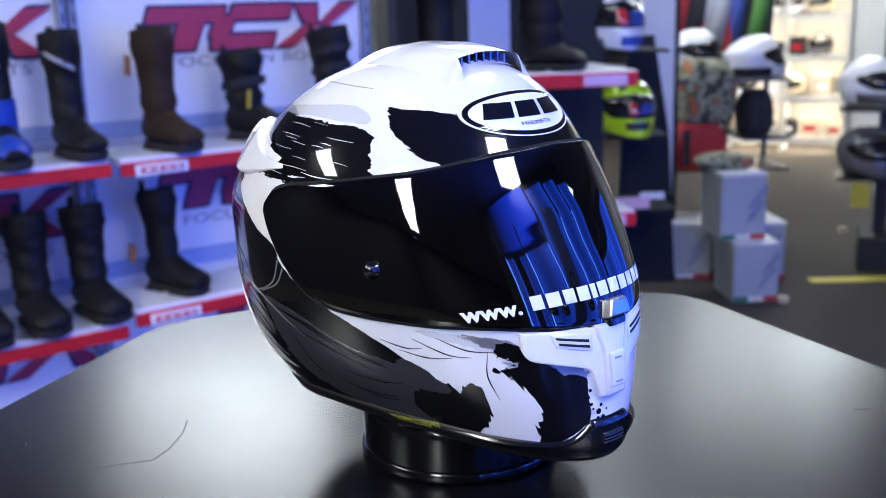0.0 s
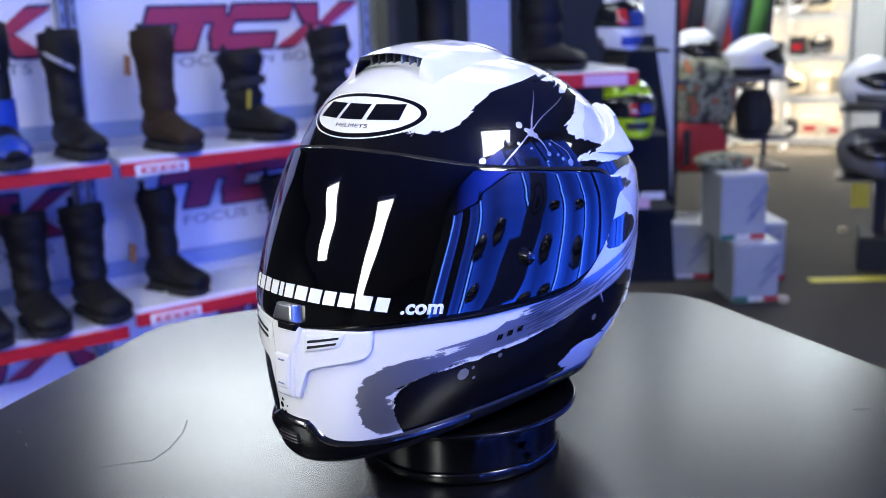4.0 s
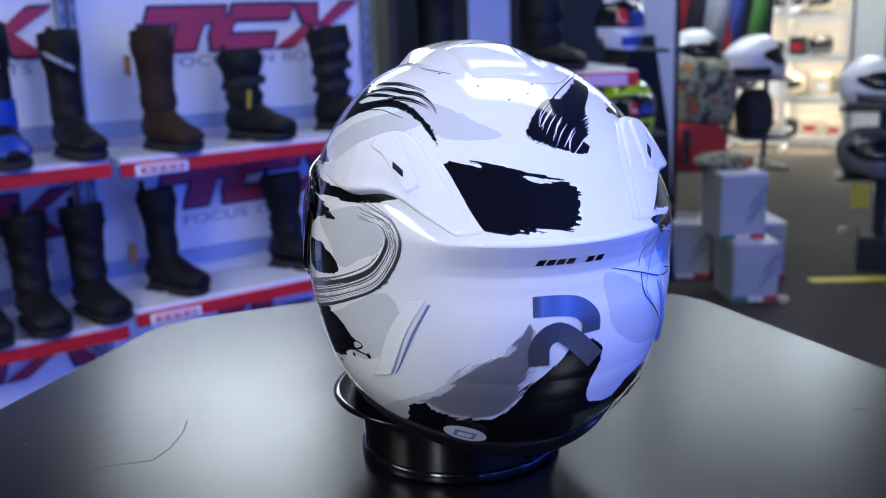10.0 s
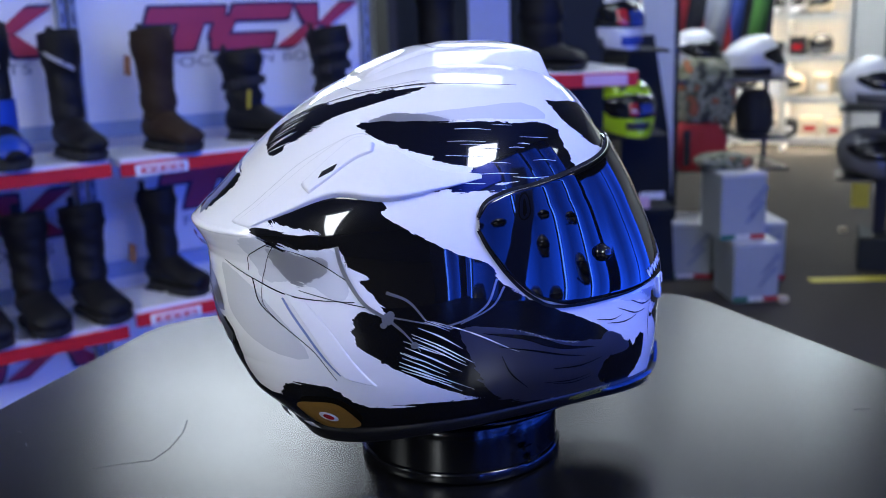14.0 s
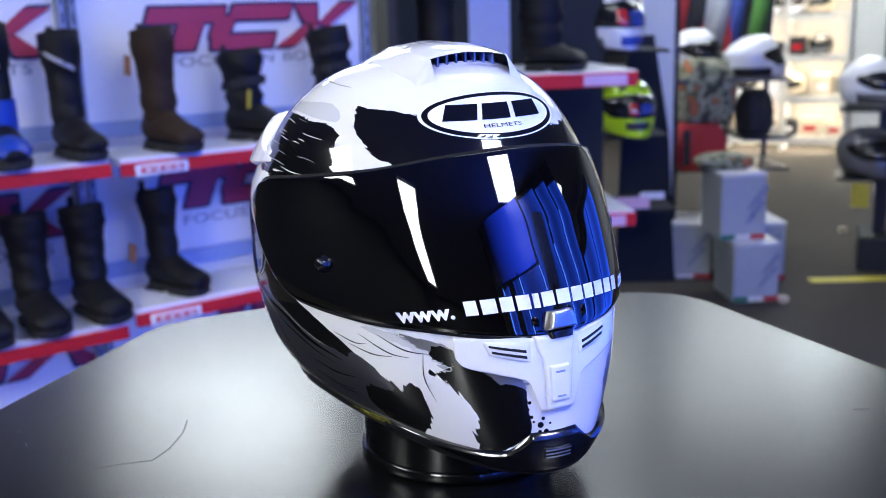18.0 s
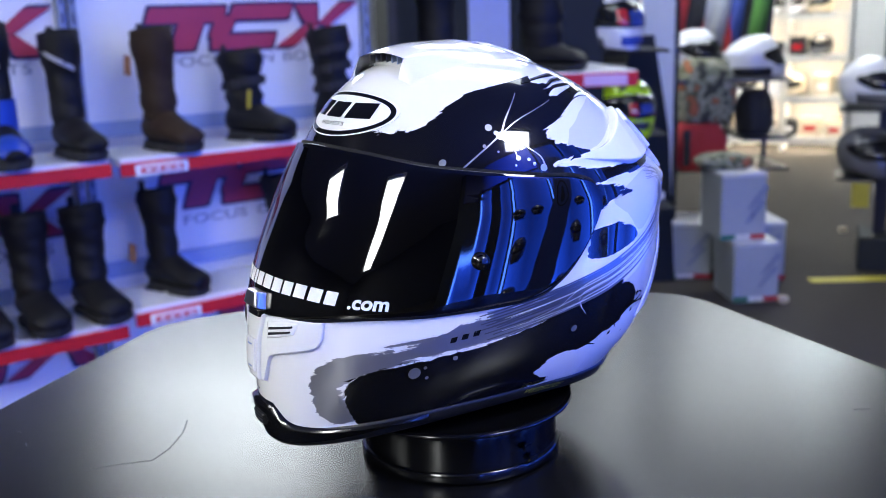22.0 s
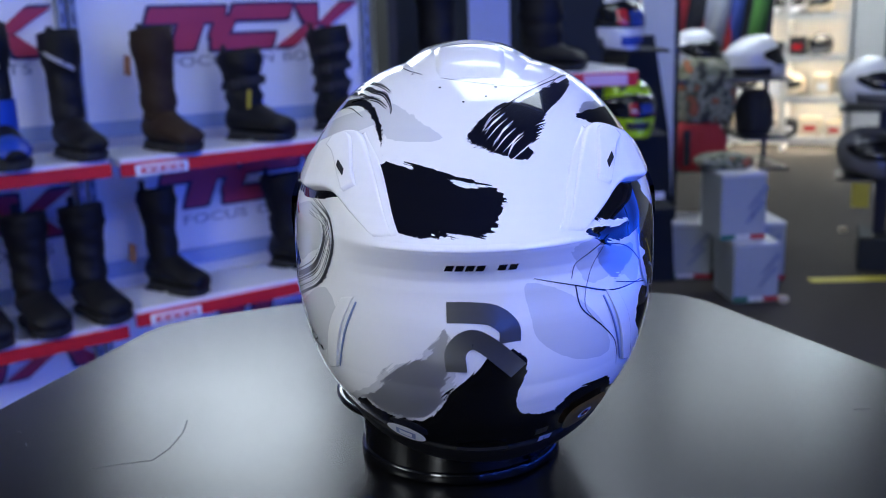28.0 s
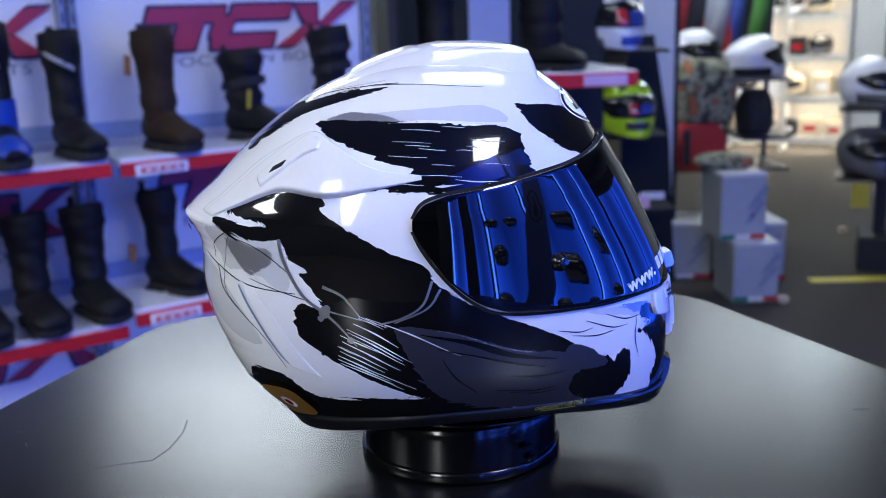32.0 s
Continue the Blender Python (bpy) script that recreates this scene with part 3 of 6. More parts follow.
blot("m", 3.0, 8, [(28.7, 1.04), (24.6, 1.63), (22.9, 2.03), (24.0, 2.49), (27.7, 2.85), (35.0, 3.07), (44.8, 3.15), (54.7, 3.38), (62.0, 3.62), (70, 3.82), (86, 4.13), (103, 4.61), (116, 5.00), (127, 5.58), (131, 6.34), (127, 6.97), (134, 6.48), (135, 5.76), (130, 5.02), (118, 4.50), (103, 4.00), (86, 3.52), (76.6, 3.27), (59.8, 3.00), (47.0, 2.72), (37.5, 2.40), (33.6, 1.96), (36.5, 1.42), (38.0, 0.94)])
blot("k", 2.0, 10, [(40.5, 0.40), (36.5, 1.20), (34.2, 1.80), (36.5, 2.30), (44, 2.50), (56, 2.82), (70, 3.11), (83, 3.48), (92, 3.98), (102, 4.02), (110, 3.89), (116, 3.52), (115, 3.11), (104, 2.61), (91, 2.89), (87, 2.28), (82, 1.41), (83, 0.78), (68, 0.00), (51, 0.02)])
blot("g", 1.0, 10, [(103, 6.39), (114, 6.95), (124, 7.10), (129, 6.74), (130, 5.98), (123, 5.63), (115, 5.26), (109, 5.80)])
blot("g", 1.0, 10, [(94, 3.46), (113, 4.09), (131, 4.93), (136, 4.09), (128, 3.32), (117, 2.98), (106, 3.48)])
blot("g", 1.0, 25, [(92, 8.10), (105, 8.91), (129, 9.39), (143, 9.21), (126, 8.63), (115, 8.34), (101, 7.93)])
blot("g", 4.0, 40, [(121, 1.17), (143, 2.58), (154, 3.41), (163, 3.65), (168, 4.19), (172, 4.19), (172, 3.08), (166, 2.41), (155, 1.76), (128, 0.31)])
blot("k", 1.2, 15, [(34, 2.07), (38, 2.48), (46, 2.65), (54, 2.80), (61, 2.70), (72, 3.02), (82, 3.39), (97, 3.22), (104, 2.76), (96, 2.19), (89, 2.19), (84, 1.93), (82, 1.61), (88, 1.00), (81, 0.83), (72, 0.80), (62, 0.22), (50, 0.44), (41, 1.04), (36, 1.54)])
blot("k", 3.5, -12, [(146, 8.04), (155, 8.21), (168, 8.06), (176, 7.76), (-173, 7.60), (-175, 7.08), (179, 6.67), (168, 6.76), (156, 6.76), (154, 7.34), (150, 7.71)])
blot("k", 1.3, 50, [(178, 8.78), (-178, 9.17), (-168, 9.65), (-156, 9.65), (-135, 10.13), (-115, 10.32), (-142, 9.56), (-153, 9.12), (-162, 8.26), (-172, 8.36), (-178, 8.54)])
blot("k", 1.6, 60, [(131.2, 1.06), (134.3, 1.75), (139.7, 2.04), (143.9, 1.85), (153.4, 1.75), (162.4, 1.96), (169.0, 2.59), (169.6, 2.83), (175.3, 3.22), (-179.8, 3.54), (-175.4, 3.90), (-169.2, 3.76), (-167.6, 3.50), (-169.1, 3.08), (-170.1, 2.48), (-166.7, 2.13), (-155.0, 2.03), (-147.0, 2.24), (-138, 1.80), (-144, 0.00), (-174, 0.20), (159, 0.20), (138, 0.00), (128, 0.60)])
blot("s", 1.8, 40, [(134.8, 1.92), (144.6, 2.46), (153.7, 3.29), (160.2, 3.56), (165.9, 3.79), (169.3, 4.32), (171.1, 4.35), (170.4, 3.43), (168.7, 2.98), (167.5, 2.59), (162.3, 2.05), (153.3, 1.86), (144.0, 1.96), (139.9, 2.15), (134.5, 1.82)])
blot("g", 1.0, -30, [(120, 9.86), (145, 9.65), (159, 9.19), (169, 8.76), (158, 8.67), (146, 8.80)])
blot("g", 1.0, 0, [(-168, 5.41), (-156, 5.04), (-146, 4.30), (-139, 3.35), (-152, 3.41), (-164, 3.95), (-167, 4.65)])
blot("k", 1.6, -35, [(-148, 6.97), (-143, 7.34), (-135, 7.50), (-128, 7.50), (-121, 7.39), (-118, 7.17), (-118, 7.04), (-112, 6.56), (-108, 6.17), (-102, 5.80), (-95, 5.48), (-93, 5.04), (-87, 4.54), (-80, 4.11), (-69, 3.56), (-61, 3.04), (-67, 2.98), (-75, 3.13), (-83, 3.45), (-91, 3.80), (-100, 3.82), (-94, 3.22), (-90, 2.67), (-84, 1.52), (-87, 1.30), (-99, 1.82), (-109, 2.50), (-116, 2.98), (-122, 3.43), (-126, 3.71), (-126, 4.32), (-124, 4.50), (-118, 4.39), (-122, 5.02), (-124, 5.30), (-121, 5.34), (-126, 5.63), (-128, 6.15), (-134, 6.63), (-141, 6.69)])
# cheek: blue reflection on black gloss, put in as a grey-blue patch
blot("c", 2.0, -25, [(-102, 3.96), (-91, 3.80), (-74, 3.09), (-66, 2.95), (-55, 2.39), (-60, 2.05), (-62, 1.50), (-58, 0.90), (-51, 0.45), (-52, 0.00), (-74, 0.74), (-84, 1.11), (-94, 1.89), (-99, 3.09)])
blot("g", 2.0, -30, [(-154, 6.24), (-135, 6.34), (-127, 5.76), (-128, 4.74), (-138, 5.22), (-150, 5.21)])
blot("k", 3.0, -5, [(-152, 2.45), (-137, 2.54), (-129, 1.82), (-113, 1.78), (-96, 1.74), (-80, 1.41), (-76, 0.56), (-97, 0.11), (-135, 0.00), (-164, 0.26), (-160, 1.48)])
blot("k", 3.0, 0, [(-135, 8.99), (-128, 9.21), (-101, 9.15), (-67, 8.84), (-64, 8.32), (-64, 7.60), (-77, 7.47), (-94, 7.48), (-107, 7.61), (-99, 7.87), (-96, 7.97), (-106, 8.26), (-117, 8.49)])
blot("k", 2.0, -30, [(-58, 9.49), (-48, 9.23), (-37, 8.67), (-27, 8.13), (-40, 7.93), (-52, 8.43), (-58, 8.95)])
blot("k", 1.2, 20, [(-170, 8.34), (177, 8.84), (-164, 9.54), (-143, 10.04), (-131, 10.23), (-136, 9.74), (-154, 9.32), (-159, 8.78)])
blot("g", 1.0, 5, [(-119, 9.34), (-102, 9.49), (-74, 9.56), (-66, 9.00), (-94, 9.19), (-114, 9.17)])
blot("k", 2.0, -10, [(-56, 9.39), (-45, 9.41), (-27, 9.15), (-9, 8.84), (6, 8.67), (23, 8.67), (40, 8.65), (55, 8.39), (54, 7.65), (34, 8.02), (11, 8.23), (-8, 8.21), (-23, 8.06), (-33, 8.30), (-44, 8.73)])
blot("k", 2.4, -60, [(-37, 3.60), (-30, 3.45), (-25, 3.15), (-18, 2.43), (-21, 1.13), (-30, 1.07), (-28, 1.82), (-32, 2.45), (-36, 2.85), (-40, 2.95), (-33, 3.12), (-38, 3.30)])
blot("k", 1.8, -75, [(-47, 2.50), (-43, 2.35), (-42, 1.60), (-45, 0.98), (-49, 0.65), (-50, 1.50)])
blot("m", 1.5, -20, [(-46, 3.74), (-34, 3.63), (-27, 3.21), (-14, 2.96), (-14, 2.39), (-27, 3.13), (-38, 3.41)])
blot("k", 1.6, 75, [(-22, 2.67), (-13, 2.65), (-12, 2.00), (-12, 1.48), (-18, 1.09), (-29, 0.43), (-28, 1.26)])
blot("c", 1.2, -20, [(-94.4, 3.87), (-89.7, 3.77), (-83.9, 3.53), (-79.7, 3.26), (-76.0, 2.97), (-79.1, 2.99), (-83.9, 3.29), (-89.7, 3.60)])
blot("c", 1.4, -20, [(-100.2, 3.87), (-94.7, 3.60), (-89.8, 3.33), (-83.9, 3.07), (-77.9, 2.70), (-71.5, 2.45), (-63.0, 2.16), (-61.5, 1.86), (-63.7, 1.43), (-69.4, 1.37), (-79.9, 1.52), (-83.7, 1.64), (-87.4, 2.14), (-91.1, 2.80), (-94.9, 3.26), (-97.9, 3.59)])
blot("c", 1.6, -20, [(-62.8, 3.04), (-58.5, 2.94), (-53.5, 2.58), (-50.7, 2.20), (-55.0, 2.10), (-59.9, 2.11), (-63.8, 2.32), (-64.6, 2.55)])
blot("k", 1.4, -10, [(-71.4, 3.21), (-68.0, 3.27), (-62.7, 3.14), (-63.1, 2.82), (-64.0, 2.54), (-66.7, 2.69), (-70.8, 2.94)])
blot("k", 2.0, -60, [(-63, 2.15), (-55, 2.50), (-50, 2.35), (-47, 1.60), (-46, 0.70), (-51, 0.25), (-60, 0.70), (-64, 1.50)])
blot("s", 4.5, -15, [(-146.4, 5.97), (-143.0, 6.06), (-136.7, 5.88), (-130.7, 5.78), (-131.9, 5.44), (-135.6, 5.25), (-139.0, 5.13), (-142.7, 5.28), (-145.5, 5.58)])
blot("s", 1.0, -10, [(-37.2, 3.22), (-30.3, 3.06), (-12.9, 2.81), (-12.4, 2.73), (-21.9, 2.42), (-24.5, 2.34), (-28.9, 2.65), (-34.1, 3.02)])
blot("g", 2.5, -5, [(-58.8, 3.85), (-52.1, 3.80), (-41.4, 3.69), (-34.8, 3.55), (-29.9, 3.21), (-31.7, 3.09), (-38.3, 3.31), (-46.0, 3.54), (-53.8, 3.66)])
blot("k", 1.4, 0, [(-122.9, 8.70), (-114.1, 8.81), (-98.6, 8.94), (-75.2, 8.84), (-68.3, 8.46), (-66.6, 7.91), (-77.8, 7.71), (-92.8, 7.63), (-103.9, 7.56), (-112.6, 7.49), (-97.2, 7.91), (-106.6, 8.18), (-114.5, 8.46)])
blot("s", 1.2, 0, [(-133.3, 9.04), (-131.3, 9.30), (-121.6, 9.47), (-106.2, 9.26), (-104.8, 9.08), (-120.0, 8.82), (-126.4, 8.71)])
blot("k", 1.2, 0, [(-150.2, 6.57), (-147.8, 6.66), (-142.9, 6.54), (-136.9, 6.44), (-128.7, 6.54), (-126.2, 6.24), (-129.9, 6.09), (-137.1, 6.02), (-144.1, 6.13), (-147.1, 6.35)])


def paint_material():
    m = bpy.data.materials.new("white gloss paint with black brush strokes")
    n, l, b = nodes_of(m)
    b.inputs["Roughness"].default_value = 0.2
    b.inputs["Specular IOR Level"].default_value = 0.05
    b.inputs["Coat Weight"].default_value = 1.0
    b.inputs["Coat Roughness"].default_value = 0.02

    def attr(name):
        a = n.new("ShaderNodeAttribute")
        a.attribute_name = name
        return a.outputs["Fac"]

    def op(kind, a, c=None, e=None):
        q = n.new("ShaderNodeMath")
        q.operation = kind
        for i, v in enumerate((a, c, e)):
            if v is None:
                continue
            if isinstance(v, (int, float)):
                q.inputs[i].default_value = v
            else:
                l.new(v, q.inputs[i])
        return q.outputs[0]

    def noise_at(sx, sy, detail):
        cb = n.new("ShaderNodeCombineXYZ")
        l.new(op("MULTIPLY", attr("along"), sx), cb.inputs[0])
        l.new(op("MULTIPLY", attr("across"), sy), cb.inputs[1])
        t = n.new("ShaderNodeTexNoise")
        t.inputs["Scale"].default_value = 1.0
        t.inputs["Detail"].default_value = detail
        l.new(cb.outputs[0], t.inputs["Vector"])
        return t.outputs["Fac"]

    streak = op("SUBTRACT", noise_at(0.022, 0.30, 3), 0.5)
    fine = op("SUBTRACT", noise_at(0.05, 1.2, 2), 0.5)
    tc = n.new("ShaderNodeTexCoord")
    ragn = n.new("ShaderNodeTexNoise")
    ragn.inputs["Scale"].default_value = 170
    ragn.inputs["Detail"].default_value = 4
    l.new(tc.outputs["Object"], ragn.inputs["Vector"])
    rag = op("SUBTRACT", ragn.outputs["Fac"], 0.5)
    lown = n.new("ShaderNodeTexNoise")
    lown.inputs["Scale"].default_value = 38
    lown.inputs["Detail"].default_value = 2
    l.new(tc.outputs["Object"], lown.inputs["Vector"])
    calm = op("MULTIPLY_ADD", op("POWER", lown.outputs["Fac"], 3.0), 7.0, 0.15)
    brist = op("ADD", op("MULTIPLY", streak, 3.0), op("MULTIPLY", fine, 0.8))
    wob = op("ADD", op("MULTIPLY", brist, calm), op("MULTIPLY", rag, 1.5))
    shift = op("MULTIPLY", wob, attr("rough"))

    def mask(name, k, sharp):
        f = op("ADD", attr(name), op("MULTIPLY", shift, k))
        q = op("MULTIPLY_ADD", f, sharp, 0.5)
        n_ = q.node
        n_.use_clamp = True
        return q

    mk, mm, mg = mask("ink", 1.0, 4.0), mask("wash", 1.1, 4.0), mask("shade", 0.5, 4.0)

    def mix(fac, c1, c2):
        q = n.new("ShaderNodeMixRGB")
        l.new(fac, q.inputs[0])
        if isinstance(c1, tuple):
            q.inputs[1].default_value = c1
        else:
            l.new(c1, q.inputs[1])
        q.inputs[2].default_value = c2
        return q.outputs[0]

    mc, ms = mask("charcoal_sheen", 0.9, 4.0), mask("smear", 1.0, 4.0)
    c = mix(mg, (0.80, 0.80, 0.80, 1), (0.60, 0.61, 0.63, 1))
    c = mix(ms, c, (0.39, 0.395, 0.42, 1))
    c = mix(mm, c, (0.34, 0.342, 0.38, 1))
    c = mix(mk, c, (0.004, 0.004, 0.0045, 1))
    # grey-blue on the cheek carries its blue reflection in the colour
    c = mix(mc, c, (0.10, 0.102, 0.125, 1))
    # the greys carry metal flake
    flake = op("MAXIMUM", op("MULTIPLY", op("MAXIMUM", mm, op("MULTIPLY", ms, 0.8)), op("SUBTRACT", 1.0, mk)), mc)
    l.new(op("MULTIPLY", flake, 0.85), b.inputs["Metallic"])
    l.new(op("MULTIPLY_ADD", flake, 0.24, 0.2), b.inputs["Roughness"])
    l.new(c, b.inputs["Base Color"])
    return m


M_BRUSHED = paint_material()
shell = grid_mesh("shell", shell_raw(np.radians(THD), SS), M_BRUSHED, helmet, label="white gloss shell with black and grey brush strokes")
for _name, _v in (("ink", FIELD["k"]), ("wash", FIELD["m"]), ("shade", FIELD["g"]), ("charcoal_sheen", FIELD["c"]), ("smear", FIELD["s"]), ("rough", ROUGH), ("along", ALONG), ("across", ACROSS)):
    shell.data.attributes.new(_name, "FLOAT", "POINT").data.foreach_set("value", _v.astype(np.float32).ravel())


# ---- pieces that follow the shell ----
def curve2(pts, k):
    """k points along a smooth line through (degrees, station) pairs."""
    p = np.array(pts, float)
    p[:, 0] = np.degrees(np.unwrap(np.radians(p[:, 0])))
    d = np.concatenate([[0], np.cumsum(np.hypot(np.diff(p[:, 0]) * 2, np.diff(p[:, 1]) * 25) + 1e-6)])
    u = np.interp(np.linspace(0, d[-1], k), d, np.arange(len(p)))
    if len(p) == 2:
        return np.stack([np.interp(u, [0, 1], p[:, 0]), np.interp(u, [0, 1], p[:, 1])], -1)
    return np.stack([spline(p[:, 0], u), spline(p[:, 1], u)], -1)


def strip(name, A, B, high, material, parent, label="", nu=40, nv=14, low=-0.0015, edge=0.25, crown=0.0, tilt=0.0, taper=0.0, over=None, flush=False):
    """A raised piece between two lines on the shell, its edges rolled down into it. tilt raises the A side, over adds a height by (degrees, station)."""
    a, b = curve2(A, nu), curve2(B, nu)
    b[:, 0] += 360 * np.round((a[:, 0].mean() - b[:, 0].mean()) / 360)
    v = np.linspace(0, 1, nv)[:, None]
    th, s = (1 - v) * a[:, 0] + v * b[:, 0], (1 - v) * a[:, 1] + v * b[:, 1]
    u = np.linspace(0, 1, nu)[None, :]
    du, dv = np.minimum(u, 1 - u) * max(1, nu / nv / 2), np.minimum(v, 1 - v)
    e = np.clip(np.minimum(du, dv) / (edge * 0.5), 0, 1)
    e = np.sqrt(1 - (1 - e) ** 2)
    off = low + (high - low) * e * (1 + tilt * (0.5 - v)) * (1 - taper * (1 - u)) + crown * np.sin(np.pi * v) * np.sin(np.pi * u)
    if over:
        off = off + over(th, s) * (1 if flush else e)
    P = surf(np.radians(th), s, off)
    if (a[-1, 0] - a[0, 0]) * (a[:, 1].mean() - b[:, 1].mean()) > 0:
        P = P[::-1]
    return grid_mesh(name, P, material, parent, closed=False, label=label)


def ribbon(name, pts, w0, w1, material, parent, off=0.0004, k=None, label="", wmid=None):
    """A thin painted line on the shell, w0 to w1 wide."""
    k = k or 10 * len(pts)
    c = curve2(pts, k)
    P = surf(np.radians(c[:, 0]), c[:, 1], off)
    Q = surf(np.radians(c[:, 0]), c[:, 1], off + 0.001)
    nrm = (Q - P) / 0.001
    tan = np.gradient(P, axis=0)
    side = np.cross(nrm, tan)
    side /= np.maximum(np.linalg.norm(side, axis=1, keepdims=True), 1e-9)
    u = np.linspace(0, 1, k)
    w = np.interp(u, [0, 0.5, 1], [w0, (w0 + w1) / 2 if wmid is None else wmid, w1])[:, None] / 2
    grid = np.stack([P + side * w, P, P - side * w])
    return grid_mesh(name, grid, material, parent, closed=False, label=label)


def on_shell(name, verts, faces, thd, s, turn, off, material, parent, label="", flip=False):
    """Lays flat points (metres) on the shell round (degrees, station)."""
    v = np.array(verts, float)[:, :2]
    ca, sa = math.cos(math.radians(turn)), math.sin(math.radians(turn))
    x, y = v[:, 0] * ca - v[:, 1] * sa, v[:, 0] * sa + v[:, 1] * ca
    ma, mb = metric(thd, s)
    P = surf(np.radians(thd + x / ma), np.clip(s + y / mb, -1, SMAX - 0.1), off)
    return under(mesh_ob(name, P, faces, material, smooth=False), parent, label)


def block(w, h, nx=8, ny=3, slant=0.0, cx=0.0, cy=0.0, round_=False):
    """A flat plate, gridded so that it bends with the shell."""
    vs, fs = [], []
    for j in range(ny + 1):
        for i in range(nx + 1):
            x, y = (i / nx - 0.5) * w, (j / ny - 0.5) * h
            vs.append((cx + x + slant * y, cy + y))
    for j in range(ny):
        for i in range(nx):
            a = j * (nx + 1) + i
            fs.append((a, a + 1, a + nx + 2, a + nx + 1))
    return vs, fs


def oval(w, h, inner=0.0, k=64, rings=6):
    vs, fs = [], []
    for r in np.linspace(inner, 1, rings + 1):
        vs += [(w / 2 * r * math.cos(2 * math.pi * i / k), h / 2 * r * math.sin(2 * math.pi * i / k)) for i in range(k)]
    for j in range(rings):
        fs += [(j * k + i, j * k + (i + 1) % k, (j + 1) * k + (i + 1) % k, (j + 1) * k + i) for i in range(k)]
    return vs, [f[::-1] for f in fs]


# dark bowl inside the shell
_t = np.radians(np.arange(0, 360, 3.0))
rim = surf(_t, np.zeros(120), 0.0)
cen = np.array((0, 0.0, 0))
rings = [rim + (0, 0, 0.0)]
for k, dz in ((0.93, -0.006), (0.86, -0.004), (0.80, 0.008), (0.76, 0.04), (0.6, 0.12), (0.3, 0.16), (0.02, 0.17)):
    rings.append(np.stack([rim[:, 0] * k, rim[:, 1] * k, rim[:, 2] + dz], -1))
grid_mesh("neck_roll", np.array(rings)[::-1], M_LINING, helmet, label="black padded neck roll")

# rubber rim, all round
_t = np.linspace(0, 360, 361)[:-1]
rows = [surf(np.radians(_t), np.full(360, s), o) for s, o in ((-0.25, -0.004), (-0.32, 0.0005), (-0.15, 0.002), (0.2, 0.0022), (0.55, 0.0018), (0.72, 0.001), (0.76, -0.001))]
grid_mesh("rim_trim", np.array(rows), M_RUBBER, helmet, label="black rubber edge trim")

# chin skirt with a little grille
top = [(-60, 0.62), (-44, 0.66), (-30, 0.74), (-22, 0.86), (-19, 0.98), (-15.5, 1.22), (-12.2, 1.46), (-10.5, 1.5), (4.6, 1.5), (6.2, 1.46), (9.6, 1.25), (13, 1.02), (18, 0.86), (28, 0.74), (42, 0.66), (58, 0.62)]
bot = [(-60, 0.30), (-44, 0.10), (-30, -0.05), (-22, -0.12), (-19, -0.14), (-15.5, -0.16), (-12.2, -0.18), (-10.5, -0.18), (4.6, -0.18), (6.2, -0.18), (9.6, -0.16), (13, -0.14), (18, -0.12), (28, -0.05), (42, 0.10), (58, 0.30)]
skirt = strip("chin_skirt", top, bot, 0.0036, M_BLACKGLOSS, helmet, "black moulded chin skirt", nu=140, nv=18, edge=0.14, tilt=0.5)
strip("grille", [(-8.4, 1.12), (-8.2, 0.70)], [(2.4, 1.12), (2.2, 0.70)], 0.0056, M_RUBBER, skirt, nu=20, nv=14, edge=0.2, low=0.003)
for s in (1.05, 0.93, 0.81):
    ribbon("grille_bar", [(-7.8, s), (-3, s), (1.8, s)], 0.0010, 0.0010, M_SILVER, skirt, off=0.0060)

# ---- visor ----
VT = [(-97.5, 6.75), (-95.5, 7.13), (-90, 7.32), (-82, 7.40), (-63, 7.60), (-47, 7.76), (-24, 8.06), (0, 8.18), (24, 8.06), (47, 7.76), (63, 7.60), (82, 7.40), (90, 7.32), (95.5, 7.13), (97.5, 6.75)]
VB = [(-97.5, 6.5), (-95.5, 5.93), (-91, 5.20), (-84.5, 4.50), (-77, 4.16), (-56, 4.0), (-38, 3.97), (-20, 3.86), (0, 3.76), (20, 3.86), (38, 3.97), (56, 4.0), (77, 4.16), (84.5, 4.50), (91, 5.20), (95.5, 5.93), (97.5, 6.5)]


def visor_rows(rows):
    th = np.linspace(-97.5, 97.5, 161)
    # finer towards the rounded ends
    th = 97.5 * np.sin(th / 97.5 * math.pi / 2)
    t = np.interp(th, [a for a, _ in VT], [b for _, b in VT])
    q = np.interp(th, [a for a, _ in VB], [b for _, b in VB])
    k = np.ones(5) / 5
    t[2:-2], q[2:-2] = np.convolve(t, k, "valid"), np.convolve(q, k, "valid")
    return np.array([surf(np.radians(th), q + (t - q) * v, o) for v, o in rows])


VO = 0.0038
vr = [(-0.004, 0.0005), (-0.006, 0.002), (-0.004, 0.0036)] + [(v, VO) for v in np.linspace(0, 1, 40)] + [(1.004, 0.0036), (1.006, 0.002), (1.004, 0.0005)]
visor = grid_mesh("visor", visor_rows(vr), M_VISOR, helmet, closed=False, label="dark smoked glossy visor")
ribbon("visor_seal", [(a, s + 0.06) for a, s in VT], 0.0022, 0.0022, M_LINING, helmet, off=0.0016, k=140)
ribbon("visor_seal", [(a, s - 0.06) for a, s in VB], 0.0022, 0.0022, M_LINING, helmet, off=0.0016, k=140)


